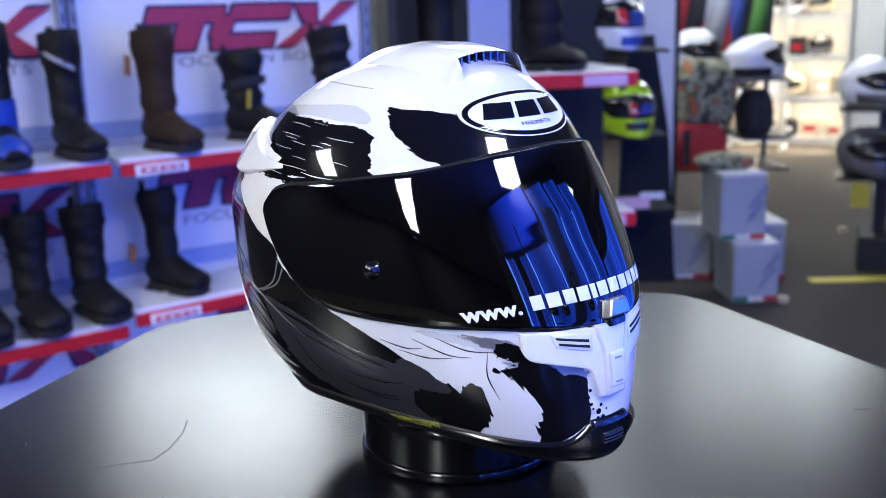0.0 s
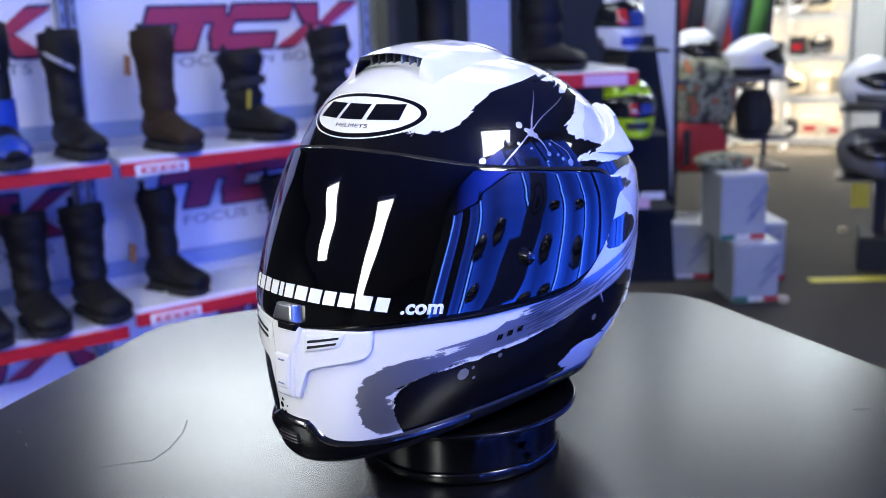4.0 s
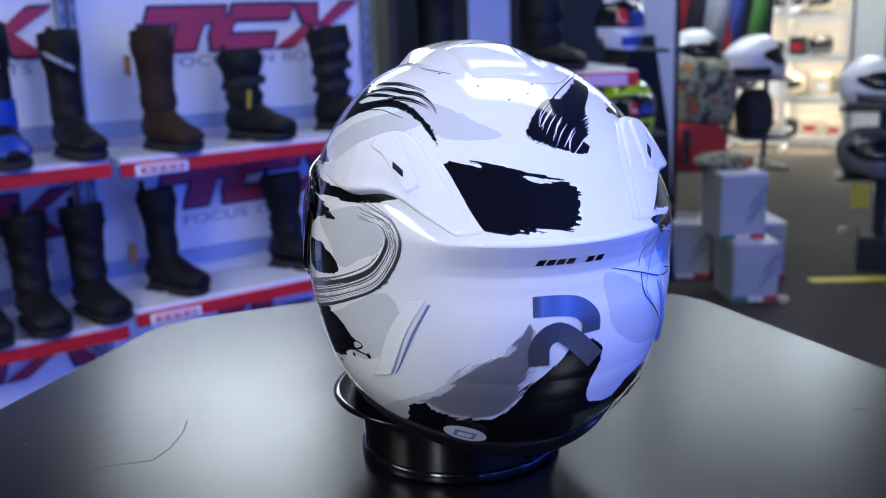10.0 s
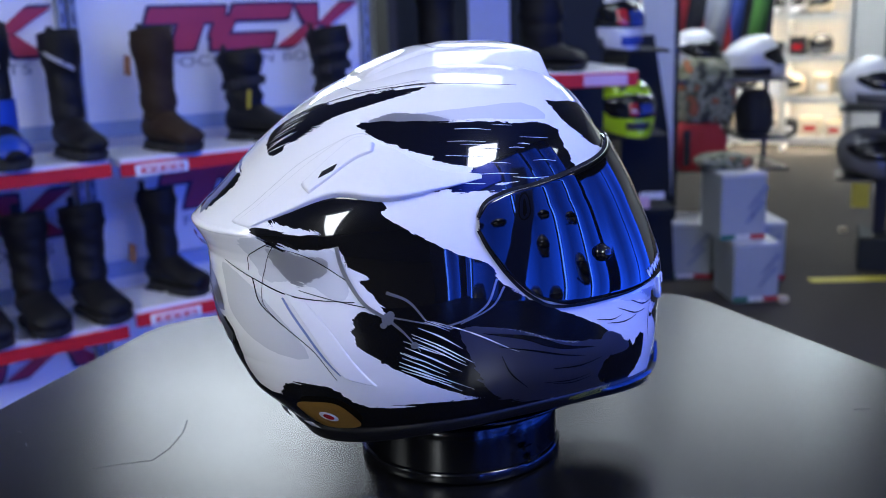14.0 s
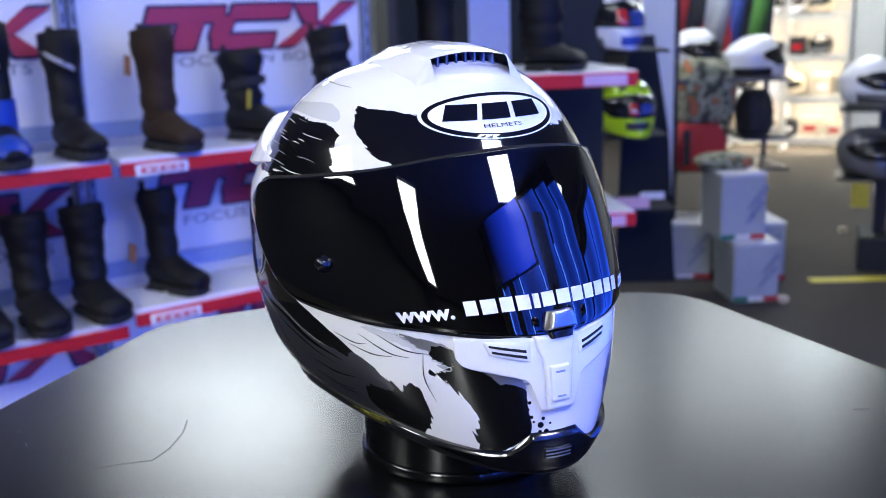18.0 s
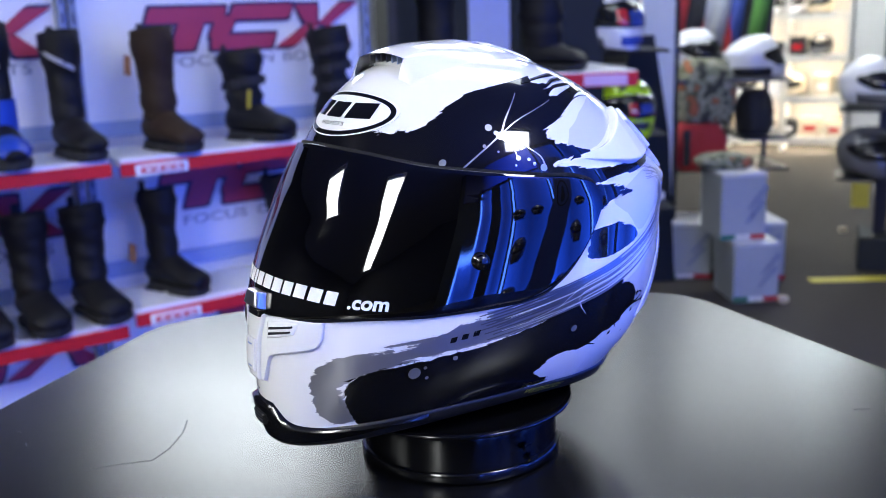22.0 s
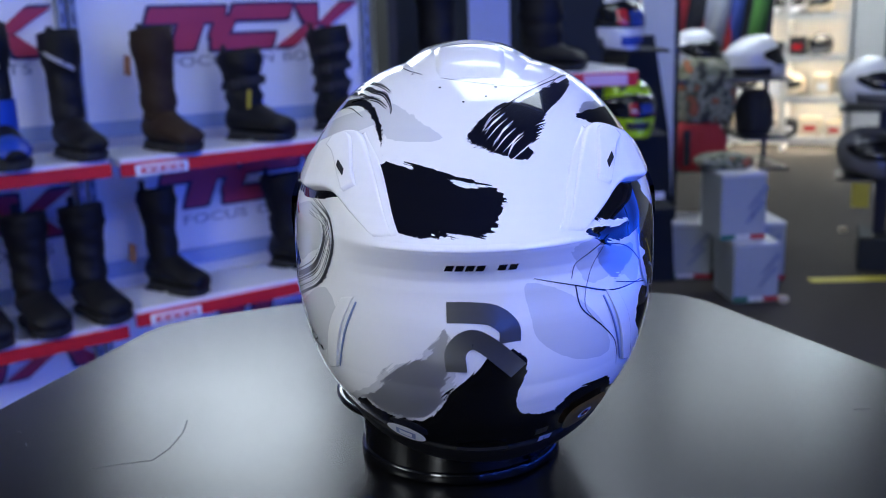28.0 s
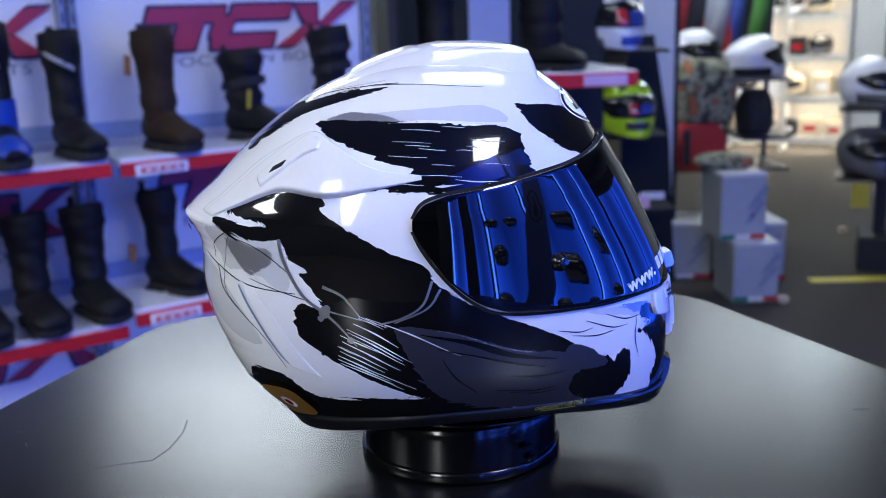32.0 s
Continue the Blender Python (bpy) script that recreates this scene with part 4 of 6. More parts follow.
def visor_print(verts, faces, thd, s, turn, name, label=""):
    return on_shell(name, verts, faces, thd, s, turn, VO + 0.0004, M_WHITEINK, visor, label)


# printed line on the visor: the plain words lettered, the shop's name as one bar a letter
ma, mb = metric(0, 4.5)
LINE_A, LINE_S = (-46.2, -26.6, -15.8, 0.8, 18.0, 29.7, 44.8), (4.03, 4.28, 4.34, 4.37, 4.31, 4.21, 4.10)
for body, a, w, tilt_ in (("www.", -36.5, 0.0372, 7), (".com", 38.2, 0.0262, -3)):
    v, fs = text_verts(body, 0.0125, 0.035)
    v[:, 0] *= w / (v[:, 0].max() - v[:, 0].min())
    visor_print(v, fs, a, float(np.interp(a, LINE_A, LINE_S)), tilt_, "lettering", "white printed lettering")
# a bar a letter, each as wide as its letter
BAR_W = (0.60, 0.72, 0.62, 0.66, 0.33, 0.65, 0.75, 0.70, 0.65, 0.72, 0.75, 0.65)
at_, unit = -26.4, (29.6 + 26.4) / (sum(BAR_W) + 0.13 * 11)
for bw in BAR_W:
    vs, fs = block(bw * unit * ma, 0.0088, 4, 3, cy=0.0044)
    mid_a = at_ + bw * unit / 2
    lean_ = math.degrees(math.atan2((np.interp(mid_a + 3, LINE_A, LINE_S) - np.interp(mid_a - 3, LINE_A, LINE_S)) * mb, 6 * ma))
    visor_print(vs, fs, mid_a, float(np.interp(mid_a, LINE_A, LINE_S)), lean_, "name_bar", "plain white bar")
    at_ += (bw + 0.13) * unit

# knobs on the visor
for a in (-64, 64):
    base = surf(math.radians(a), 5.26, VO)
    nrm = surf(math.radians(a), 5.26, VO + 0.01) - base
    q = Vector(nrm).to_track_quat("Z", "Y").to_matrix().to_4x4()
    part("tint_pin", lathe([(0.0058, 0), (0.0058, 0.0015), (0.0045, 0.002), (0.0042, 0.0045), (0.003, 0.006), (0, 0.0062)], 24), M_BLACKGLOSS, visor, "black insert pin", smooth=True, m=Matrix.Translation(base) @ q)

# ---- vents ----
def crown_z(x, y):
    lo, hi = np.full(np.shape(x), 6.0), np.full(np.shape(x), SMAX - 0.001)
    for _ in range(40):
        md = (lo + hi) / 2
        fr, bk, w = (spline(v, md) for v in (ST_F, ST_B, ST_W))
        yc = 0.020 * np.clip((SMAX - md) / 2.0, 0, 1) + 0.010 * (1 - np.clip((SMAX - md) / 2.0, 0, 1))
        r = (x / w) ** 2 + np.where(y < yc, (y - yc) / (fr - yc), (y - yc) / (bk - yc)) ** 2
        lo, hi = np.where(r < 1, md, lo), np.where(r < 1, hi, md)
    return spline(ST_Z, lo)


def crown_piece(name, y0, y1, half, zfun, material, parent, label="", nx=32, ny=36):
    """A hood over the crown: half width along y, top height over the crown by zfun(u, v)."""
    u, v = np.meshgrid(np.linspace(-1, 1, nx), np.linspace(0, 1, ny))
    y = y0 + (y1 - y0) * v
    x = u * half(v)
    yy = y + (0.0035 * u * u if y0 < 0 else 0)
    z = crown_z(x, yy) + zfun(u, v)
    return grid_mesh(name, np.stack([x, yy, z], -1), material, parent, closed=False, label=label)


half = lambda v: np.interp(v, [0, 0.12, 0.5, 1], [0.041, 0.045, 0.045, 0.032])


def hood(u, v):
    """Height of the hood: square-shouldered at its mouth, rounded further back."""
    top = np.interp(v, [0, 0.08, 0.28, 0.48, 0.7, 0.92, 1], [0.0112, 0.0108, 0.0107, 0.0104, 0.0072, 0.0026, -0.001])
    mouth = np.clip((1 - np.abs(u)) / 0.27, 0, 1) ** 0.9
    k_ = np.clip(v / 0.4, 0, 1)
    return top * (mouth * (1 - k_) + (1 - u * u) * k_) - 0.0004


crown = crown_piece("crown_vent", -0.051, 0.080, half, hood, M_PAINT, helmet, "white crown vent hood", nx=44)
under_ = lambda u, v: np.interp(v, [0, 1], [0.0022, 0.0030]) * (1 - np.abs(u) ** 5) - 0.0008
crown_piece("lip", -0.048, -0.022, lambda v: 0.0455 + 0 * v, under_, M_PAINT, crown, ny=8)
ridge = lambda u, v: hood(u * 0.5, 0.62 + 0.38 * v) + 0.0018 * np.clip((1 - np.abs(u)) / 0.15, 0, 1) * np.clip(np.minimum(v, 1 - v) / 0.12, 0, 1)
crown_piece("hood_plate", 0.022, 0.078, lambda v: 0.024 - 0.002 * v, ridge, M_PAINT, crown, ny=20)
crown_piece("intake", -0.0425, -0.033, lambda v: 0.029 + 0 * v, lambda u, v: 0.0012 + 0.0070 * v, M_RUBBER, crown, "dark air intake", ny=8)
for sg in (-1, 1):
    q_, v_ = np.meshgrid(np.linspace(0.70, 1.0, 10), np.linspace(0, 1, 10))
    x_, y_ = sg * q_ * 0.0412, -0.0560 + 0.0068 * v_ + 0.0035 * q_ * q_
    z_ = crown_z(x_, y_) + (hood(q_, 0 * q_) + 0.0006) * np.sin(v_ * math.pi / 2) ** 0.7 - 0.0003
    g_ = np.stack([x_, y_, z_], -1)
    grid_mesh("hood_foot", g_ if sg > 0 else g_[:, ::-1], M_PAINT, crown, closed=False)
for i in range(7):
    x = -0.021 + 0.007 * i
    z = float(crown_z(np.array(x), np.array(-0.043)))
    part("intake_rib", box(x - 0.0007, -0.045, z, x + 0.0007, -0.038, z + 0.0075), M_STICKBLUE if i > 3 else M_GREYINK, crown)
    
def pod_height(th, s):
    """The side pod rises backwards from the temple and sinks into the crease."""
    a_ = np.abs((np.asarray(th) + 180) % 360 - 180)
    return np.interp(a_, [95, 104, 112, 119, 126, 134, 141, 148, 157], [0.0, 0.0014, 0.0040, 0.0058, 0.0050, 0.0030, 0.0017, 0.0006, 0.0])


for sg in (1, -1):
    def side(p):
        return [(a * sg, s) for a, s in p]
    up, lo = side([(95, 7.82), (108, 8.0), (121, 8.5), (135, 8.82), (147, 8.0), (157, 6.65)]), side([(95, 7.74), (107, 7.52), (118, 7.33), (132, 7.42), (143, 7.02), (151, 6.6)])
    sc = strip("rear_vent", up, lo, 0.0011, M_PAINT, helmet, "white raised rear vent", nu=110, nv=40, edge=0.13, over=pod_height)
    strip("inner_ledge", side([(136.5, 8.90), (149.5, 8.1), (159.0, 6.70)]), side([(133.5, 8.70), (146.5, 7.95), (156.0, 6.62)]), 0.0007, M_PAINT, sc, nu=50, nv=10, edge=0.3)
    strip("vent_panel", side([(125.5, 8.50), (133.5, 8.62), (142.5, 7.62)]), side([(125.0, 8.32), (130.5, 8.10), (138.5, 7.45)]), 0.0032, M_PAINT, sc, nu=40, nv=24, edge=0.08, low=0.001, over=pod_height, flush=True)
    strip("vent_slit", side([(133.4, 8.10), (137.6, 7.90)]), side([(133.8, 7.90), (138.0, 7.70)]), 0.0038, M_LINING, sc, "dark vent slit", nu=10, nv=6, low=0.002, over=pod_height, flush=True)
    fin = strip("side_fin", side([(138.2, 4.81), (131.2, 3.92), (122.5, 2.55)]), side([(143.9, 4.95), (137.5, 4.0), (130.5, 2.84)]), 0.0017, M_PAINT, helmet, "white slanted side fin", nu=70, nv=26, edge=0.08, tilt=-0.3, taper=0.4)
    # groove along the fin: its bluish shade is put into this strip's colour
    strip("fin_slot_shade", side([(144.0, 4.80), (138.2, 3.92), (131.6, 2.92)]), side([(144.6, 4.78), (138.8, 3.88), (132.0, 2.90)]), 0.0008, M_STICKBLUE, fin, nu=24, nv=6, low=0.0003)

# lip of the spoiler, along the crease from pod to pod
_u = np.linspace(148, 212, 80)[None, :]
_v = np.linspace(0, 1, 14)[:, None]
_end = np.clip(np.minimum(_u - 148, 212 - _u) / 8, 0, 1)
_off = (-0.0012 + 0.0020 * np.interp(_v, [0, 0.25, 0.6, 0.85, 1.0], [0, 0.65, 0.9, 0.75, 0.0])) * _end - 0.0002 * (1 - _end)
grid_mesh("rear_spoiler", surf(np.radians(_u + 0 * _v), 6.62 - 0.34 * _v, _off)[::-1], M_PAINT, helmet, closed=False, label="white rear spoiler edge")
# raised chin panel with its slots and the centre button
lowl = [(-31.5, 3.45), (-30.2, 3.26), (-28, 3.16), (-21.2, 3.04), (-15, 2.92), (-11.6, 2.80), (-10.2, 2.5), (-8.6, 2.10), (-7.8, 2.02), (-2.4, 2.0), (3.0, 2.02), (3.8, 2.10), (5.4, 2.5), (6.8, 2.80), (10.2, 2.92), (16.4, 3.04), (23.2, 3.16), (25.4, 3.26), (26.7, 3.45)]
upl = [(a, 3.80 if abs(a + 2.4) > 8 else 3.78) for a, _ in lowl]
cp = strip("chin_panel", upl, lowl, 0.0030, M_PAINT, helmet, "white raised chin panel", nu=150, nv=30, edge=0.10)
for sg in (1, -1):
    def cut(p):
        return [(-2.4 + (a + 2.4) * sg, s) for a, s in p]
    pl = strip("vent_plate", cut([(18.8, 3.74), (12, 3.72), (5.2, 3.66)]), cut([(17.4, 3.46), (12, 3.36), (5.6, 3.26)]), 0.0042, M_PAINT, cp, nu=30, nv=14, edge=0.25, low=0.0025)
    for ds in (0.0, 0.115):
        strip("vent_slot", cut([(17.6 - ds * 6, 3.685 - ds), (6.4, 3.545 - ds)]), cut([(17.4 - ds * 6, 3.615 - ds), (6.3, 3.455 - ds)]), 0.0048, M_LINING, pl, "dark slot", nu=16, nv=5, low=0.003)
cc = strip("chin_piece", [(-9.4, 3.80), (-8.4, 3.5), (-7.3, 3.28), (-6.9, 2.7), (-6.6, 2.06)], [(4.6, 3.80), (3.6, 3.5), (2.5, 3.28), (2.1, 2.7), (1.8, 2.06)], 0.0054, M_PAINT, helmet, "white centre chin vent", nu=50, nv=22, edge=0.16, low=0.002)
bt = strip("chin_button", [(-5.9, 3.20), (-5.5, 2.30)], [(1.1, 3.20), (0.7, 2.30)], 0.0070, M_PAINT, cc, nu=26, nv=18, edge=0.14, low=0.004)
for s in (3.04, 2.46):
    strip("button_notch", [(-4.5, s + 0.03), (-4.5, s - 0.03)], [(-0.3, s + 0.03), (-0.3, s - 0.03)], 0.0074, M_STICKBLUE, bt, nu=6, nv=6, low=0.006)
la = strip("visor_latch", [(-4.2, 4.26), (-5.8, 3.86)], [(3.0, 4.26), (4.4, 3.86)], 0.0115, M_SILVER, helmet, "silver visor latch", nu=24, nv=24, edge=0.35, low=0.003)
strip("latch_foot", [(-5.4, 3.86), (-4.6, 3.68)], [(4.0, 3.86), (3.2, 3.68)], 0.0080, M_BLACKGLOSS, la, nu=14, nv=14, edge=0.4, low=0.003)

# ---- prints and stickers ----
# oval emblem on the brow, in plain shapes
em = on_shell("emblem", *oval(0.105, 0.0365), 0.2, 9.20, 0, 0.0003, M_BLACKINK, helmet, "black and white oval emblem")
on_shell("emblem_ring", *oval(0.105, 0.0365, 0.955, rings=1), 0.2, 9.20, 0, 0.0005, M_WHITEINK, em)
on_shell("emblem_field", *oval(0.0925, 0.0290), 0.2, 9.20, 0, 0.0005, M_WHITEINK, em)
for cx, w_ in ((-0.0255, 0.0215), (-0.0015, 0.0200), (0.0235, 0.0225)):
    vs, fs = block(w_, 0.0125, 6, 4, 0.25, cx, 0.0016)
    on_shell("emblem_block", vs, fs, 0.2, 9.20, 0, 0.0008, M_BLACKINK, em)
v, fs = text_verts("HELMETS", 0.0038)
on_shell("lettering", (v - (v.max(0) + v.min(0)) / 2) * (1.75, 1, 1) + (0, -0.0092, 0), fs, 0.2, 9.20, 0, 0.0008, M_BLACKINK, em)
# curved mark on the back, in two grey bands
bk = ribbon("back_mark", [(171, 4.80), (177, 4.80), (183, 4.72), (187, 4.42), (187.5, 4.05)], 0.0125, 0.0125, M_GREYINK, helmet, label="grey curved mark on the back")
ribbon("mark_band", [(173, 3.43), (173, 3.85), (176, 4.12), (180, 4.08), (190, 3.42)], 0.0125, 0.0125, M_GREYINK, bk, off=0.0006)
for i, dx in enumerate((0, 2.6, 5.2, 7.8, 13.2, 16.0)):
    vs, fs = block(0.0046, 0.0040, 2, 1, 0.35)
    on_shell("model_bar", vs, fs, 172.2 + dx, 5.96, 0, 0.0030, M_BLACKINK, helmet)
# small mark by the cheek
for dx in (0, 2.6, 5.2):
    vs, fs = block(0.0042, 0.0038, 2, 1, 0.3)
    on_shell("cheek_bar", vs, fs, 60.5 + dx, 3.30 + 0.02 * dx, 6, 0.0004, M_BLACKINK, helmet)
# yellow warning lines
for a, s, tn in ((88.5, 0.40, -2), (-63.5, 0.56, 3)):
    v, fs = text_verts("EMERGENCY USE ONLY", 0.005)
    v[:, 0] *= 0.0385 / (v[:, 0].max() - v[:, 0].min())
    w_ = on_shell("warning_lettering", v, fs, a, s, tn, 0.0027, M_YELLOWINK, helmet, "yellow warning lettering")
    vs, fs = block(0.030, 0.0008, 12, 1, 0, 0.0, -0.0016)
    on_shell("warning_line", vs, fs, a, s, tn, 0.0027, M_YELLOWINK, w_)
# amber foil sticker, size sticker, round sticker, paper label
vs, fs = oval(0.036, 0.034)
vs = [(math.copysign(abs(x / 0.018) ** 0.6 * 0.018, x), math.copysign(abs(y / 0.017) ** 0.6 * 0.017, y)) for x, y in vs]
am = on_shell("foil_sticker", vs, fs, -142.8, 1.52, 5, 0.0024, M_ORANGE, helmet, "amber foil sticker")
on_shell("foil_star", *oval(0.012, 0.012), -142.8, 1.52, 0, 0.0027, M_STICKER, am)
on_shell("foil_star", *oval(0.007, 0.007), -142.8, 1.52, 0, 0.0029, M_HRED, am)
sz = on_shell("size_sticker", *block(0.009, 0.009, 3, 3), -157.2, 0.98, 0, 0.0024, M_STICKER, helmet, "white size sticker")
v, fs = text_verts("L", 0.007)
on_shell("size_letter", v - (0, 0.0025, 0), fs, -157.2, 0.98, 0, 0.0028, M_BLACKINK, sz)
rd = on_shell("round_sticker", *oval(0.028, 0.021), 153, 1.25, -12, 0.0024, M_STICKER, helmet, "white round sticker")
on_shell("round_mark", *block(0.014, 0.010, 4, 3), 153, 1.25, -12, 0.0027, M_STICKBLUE, rd)
on_shell("round_mark", *block(0.009, 0.006, 4, 3), 153, 1.25, -12, 0.0029, M_STICKER, rd)
on_shell("paper_label", *block(0.032, 0.006, 8, 2), 180, 0.92, 0, 0.0024, M_GREYINK, helmet, "grey strip label")

# fine lines, drips and spatter of the paint, and one painted reflection
M_SPLAT = mat("grey metallic spatter and glint paint", (0.34, 0.345, 0.36), 0.32, 0.75, coat=1.0)
rg = random.Random(11)
for i in range(17):
    o = (i - 8) / 8
    k0 = rg.uniform(0, 14)
    path = [(62 + k0, 3.52 + 0.32 * o), (86, 3.92 + 0.34 * o), (103, 4.32 + 0.36 * o), (117, 4.78 + 0.34 * o), (128.5 - 1.5 * o, 5.34 + 0.26 * o), (133.5 - 2.5 * o, 6.10 + 0.1 * o), (131.5 - 2.0 * o, 6.75 - 0.1 * o), (125 + rg.uniform(-4, 2), 7.0 - 0.25 * o)]
    cut = rg.choice((6, 7, 8, 8))
    ribbon("brush_hair", path[:cut], 0.0008, 0.0004, M_WASH, helmet, wmid=rg.uniform(0.0008, 0.0026), k=60)
# bare hairs left between the bristles
for i in range(18):
    o = rg.uniform(-0.95, 0.95)
    path = [(70 + rg.uniform(0, 26), 3.62 + 0.30 * o), (92, 4.04 + 0.34 * o), (105, 4.38 + 0.36 * o), (117, 4.78 + 0.34 * o), (128 - 1.5 * o, 5.30 + 0.26 * o), (133 - 2.5 * o, 6.05 + 0.1 * o), (131.5 - 2.0 * o, 6.6), (127 + rg.uniform(-3, 2), 6.85)]
    ribbon("bare_hair", path[rg.choice((0, 0, 1, 2)):rg.choice((4, 6, 7, 8, 8))], 0.0003, 0.0003, M_PAINT, helmet, wmid=rg.uniform(0.0005, 0.0011), k=50, off=0.0007)
ribbon("splatter_glint_line", [(55.0, 7.58), (63.2, 8.13), (70.0, 8.54), (78.0, 8.93), (94.0, 9.41)], 0.0012, 0.0005, M_SPLAT, helmet) 
ribbon("splatter_glint_line", [(70.0, 8.54), (73.0, 9.00), (80.0, 9.74)], 0.0015, 0.0005, M_SPLAT, helmet) 
ribbon("splatter_glint_line", [(69.5, 8.54), (73.0, 8.19), (74.2, 7.86)], 0.0016, 0.0006, M_SPLAT, helmet) 
ribbon("splatter_glint_line", [(76.2, 8.26), (81.2, 7.93), (82.5, 7.65)], 0.0006, 0.0010, M_SPLAT, helmet) 
ribbon("ink_drip", [(109.2, 3.17), (116.0, 3.19), (122.5, 3.17)], 0.0020, 0.0010, M_BLACKINK, helmet) 
ribbon("ink_drip", [(112.5, 3.26), (117.5, 3.24), (120.5, 3.37), (119.0, 3.45), (116.7, 3.43)], 0.0016, 0.0010, M_BLACKINK, helmet) 
ribbon("ink_drip", [(106.8, 2.85), (108.8, 2.59)], 0.0018, 0.0006, M_BLACKINK, helmet) 
ribbon("ink_drip", [(96.2, 2.35), (100.8, 2.20)], 0.0018, 0.0006, M_BLACKINK, helmet) 
ribbon("ink_line", [(-166.0, 5.50), (-154.5, 5.21), (-141.2, 4.85), (-125.5, 4.76)], 0.0004, 0.0005, M_BLACKINK, helmet, wmid=0.0009) 
ribbon("ink_line", [(-155.2, 5.37), (-154.0, 5.72), (-149.0, 5.97), (-141.8, 6.32)], 0.0005, 0.0007, M_BLACKINK, helmet) 
ribbon("ink_line", [(-154.0, 5.19), (-151.8, 4.59), (-144.2, 4.02), (-137.0, 3.48), (-133.2, 2.78)], 0.0009, 0.0004, M_BLACKINK, helmet) 
ribbon("ink_line", [(-143.8, 6.10), (-149.0, 5.48), (-150.8, 4.67), (-145.5, 4.09)], 0.0004, 0.0004, M_BLACKINK, helmet) 
ribbon("ink_line", [(120.5, 11.21), (-170.2, 10.30), (-153.0, 10.15), (-137.0, 10.36), (-120.7, 10.60)], 0.0006, 0.0002, M_BLACKINK, helmet)
ribbon("ink_line", [(-148.0, 9.89), (-127.8, 10.36), (-111.0, 10.49)], 0.0004, 0.0006, M_BLACKINK, helmet) 
ribbon("ink_line", [(-174.2, 9.30), (-152.2, 10.00), (-125.8, 10.37), (-99.0, 10.41), (-69.2, 10.17)], 0.0009, 0.0003, M_BLACKINK, helmet) 
# split bristle marks over the arched stroke
for pts, w_ in (([(86, 10.12), (103.2, 10.28), (118.7, 10.33), (130.8, 10.22), (138.2, 10.05)], 0.0020), ([(96.5, 9.82), (107.7, 10.06), (118.1, 10.09), (126.0, 10.03), (135.0, 9.95), (142.3, 9.67), (145.5, 9.41)], 0.0024),
                ([(96.5, 9.66), (104.3, 9.83), (117.5, 9.88), (126.4, 9.82)], 0.0020), ([(112.3, 9.60), (125.1, 9.79), (134.6, 9.73), (141.8, 9.55)], 0.0018)):
    ribbon("ink_hair", pts, 0.0012, 0.0003, M_BLACKINK, helmet, wmid=w_)
    for o_ in (0.055, -0.05):
        cut_ = pts[:-1] if o_ > 0 else pts[1:]
        ribbon("ink_hair", [(a, q_ + o_ + rg.uniform(-0.015, 0.015)) for a, q_ in cut_], 0.0004, 0.0003, M_BLACKINK, helmet, wmid=w_ * 0.45)
ribbon("ink_hair", [(102.0, 9.18), (108.0, 9.33), (119.0, 9.40), (131.5, 9.21)], 0.0010, 0.0003, M_BLACKINK, helmet)
# bare hairs through the cheek stroke, ink hairs over the white chin
for i in range(10):
    f_ = i / 9 + rg.uniform(-0.03, 0.03)
    a_, q_ = -112.5 - 3.0 * f_ + rg.uniform(-1.5, 1.0), 4.05 - 0.95 * f_
    ln = rg.uniform(0.7, 1.15)
    ribbon("bare_hair", [(a_, q_), (a_ + 6.5 * ln, q_ - 0.33 * ln), (a_ + 13.0 * ln, q_ - 0.76 * ln)], 0.0003, 0.0002, M_PAINT, helmet, wmid=rg.uniform(0.0007, 0.0014), k=24)
for pts in ([(-62, 3.30), (-55, 3.18), (-49, 3.22)], [(-58, 3.60), (-50, 3.30), (-44, 3.26)], [(-52, 3.66), (-45, 3.42), (-38, 3.40)], [(-40, 3.40), (-41, 2.80), (-39, 2.10)], [(-66, 3.50), (-60, 3.36), (-56, 3.40)]):
    ribbon("ink_hair", pts, 0.0003, 0.0002, M_BLACKINK, helmet, wmid=0.0009, k=24)
# dark brush marks over the grey-blue sheen painted on the cheek
for pts, w_ in (([(-97, 3.80), (-86, 3.50), (-76, 3.02), (-66, 2.72)], 0.0048), ([(-93, 3.42), (-84, 3.12), (-75, 2.72), (-69, 2.50)], 0.0014), ([(-92, 3.15), (-88.5, 2.40), (-84, 1.75)], 0.0010),
                ([(-78, 2.30), (-70, 2.14), (-63, 2.22)], 0.0012), ([(-80, 1.80), (-72, 1.62), (-66, 1.66)], 0.0009), ([(-77, 1.66), (-71, 1.50), (-65, 1.55)], 0.0008)):
    ribbon("ink_stroke", pts, 0.0004, 0.0003, M_BLACKINK, helmet, wmid=w_, k=30, off=0.0006)
# fine bare hairs through the stroke on the back
for i in range(9):
    f_ = 0.10 + 0.10 * i + rg.uniform(-0.03, 0.03)
    a_, q_ = -171.5 + 10.5 * f_ + rg.uniform(-1.5, 1.5), 9.58 - 0.95 * f_
    ribbon("bare_hair", [(a_, q_), (a_ - 4.2, q_ - 0.20), (a_ - 7.6 + rg.uniform(-1, 1), q_ - 0.47)], 0.0002, 0.0002, M_PAINT, helmet, wmid=rg.uniform(0.0004, 0.0009), k=24)
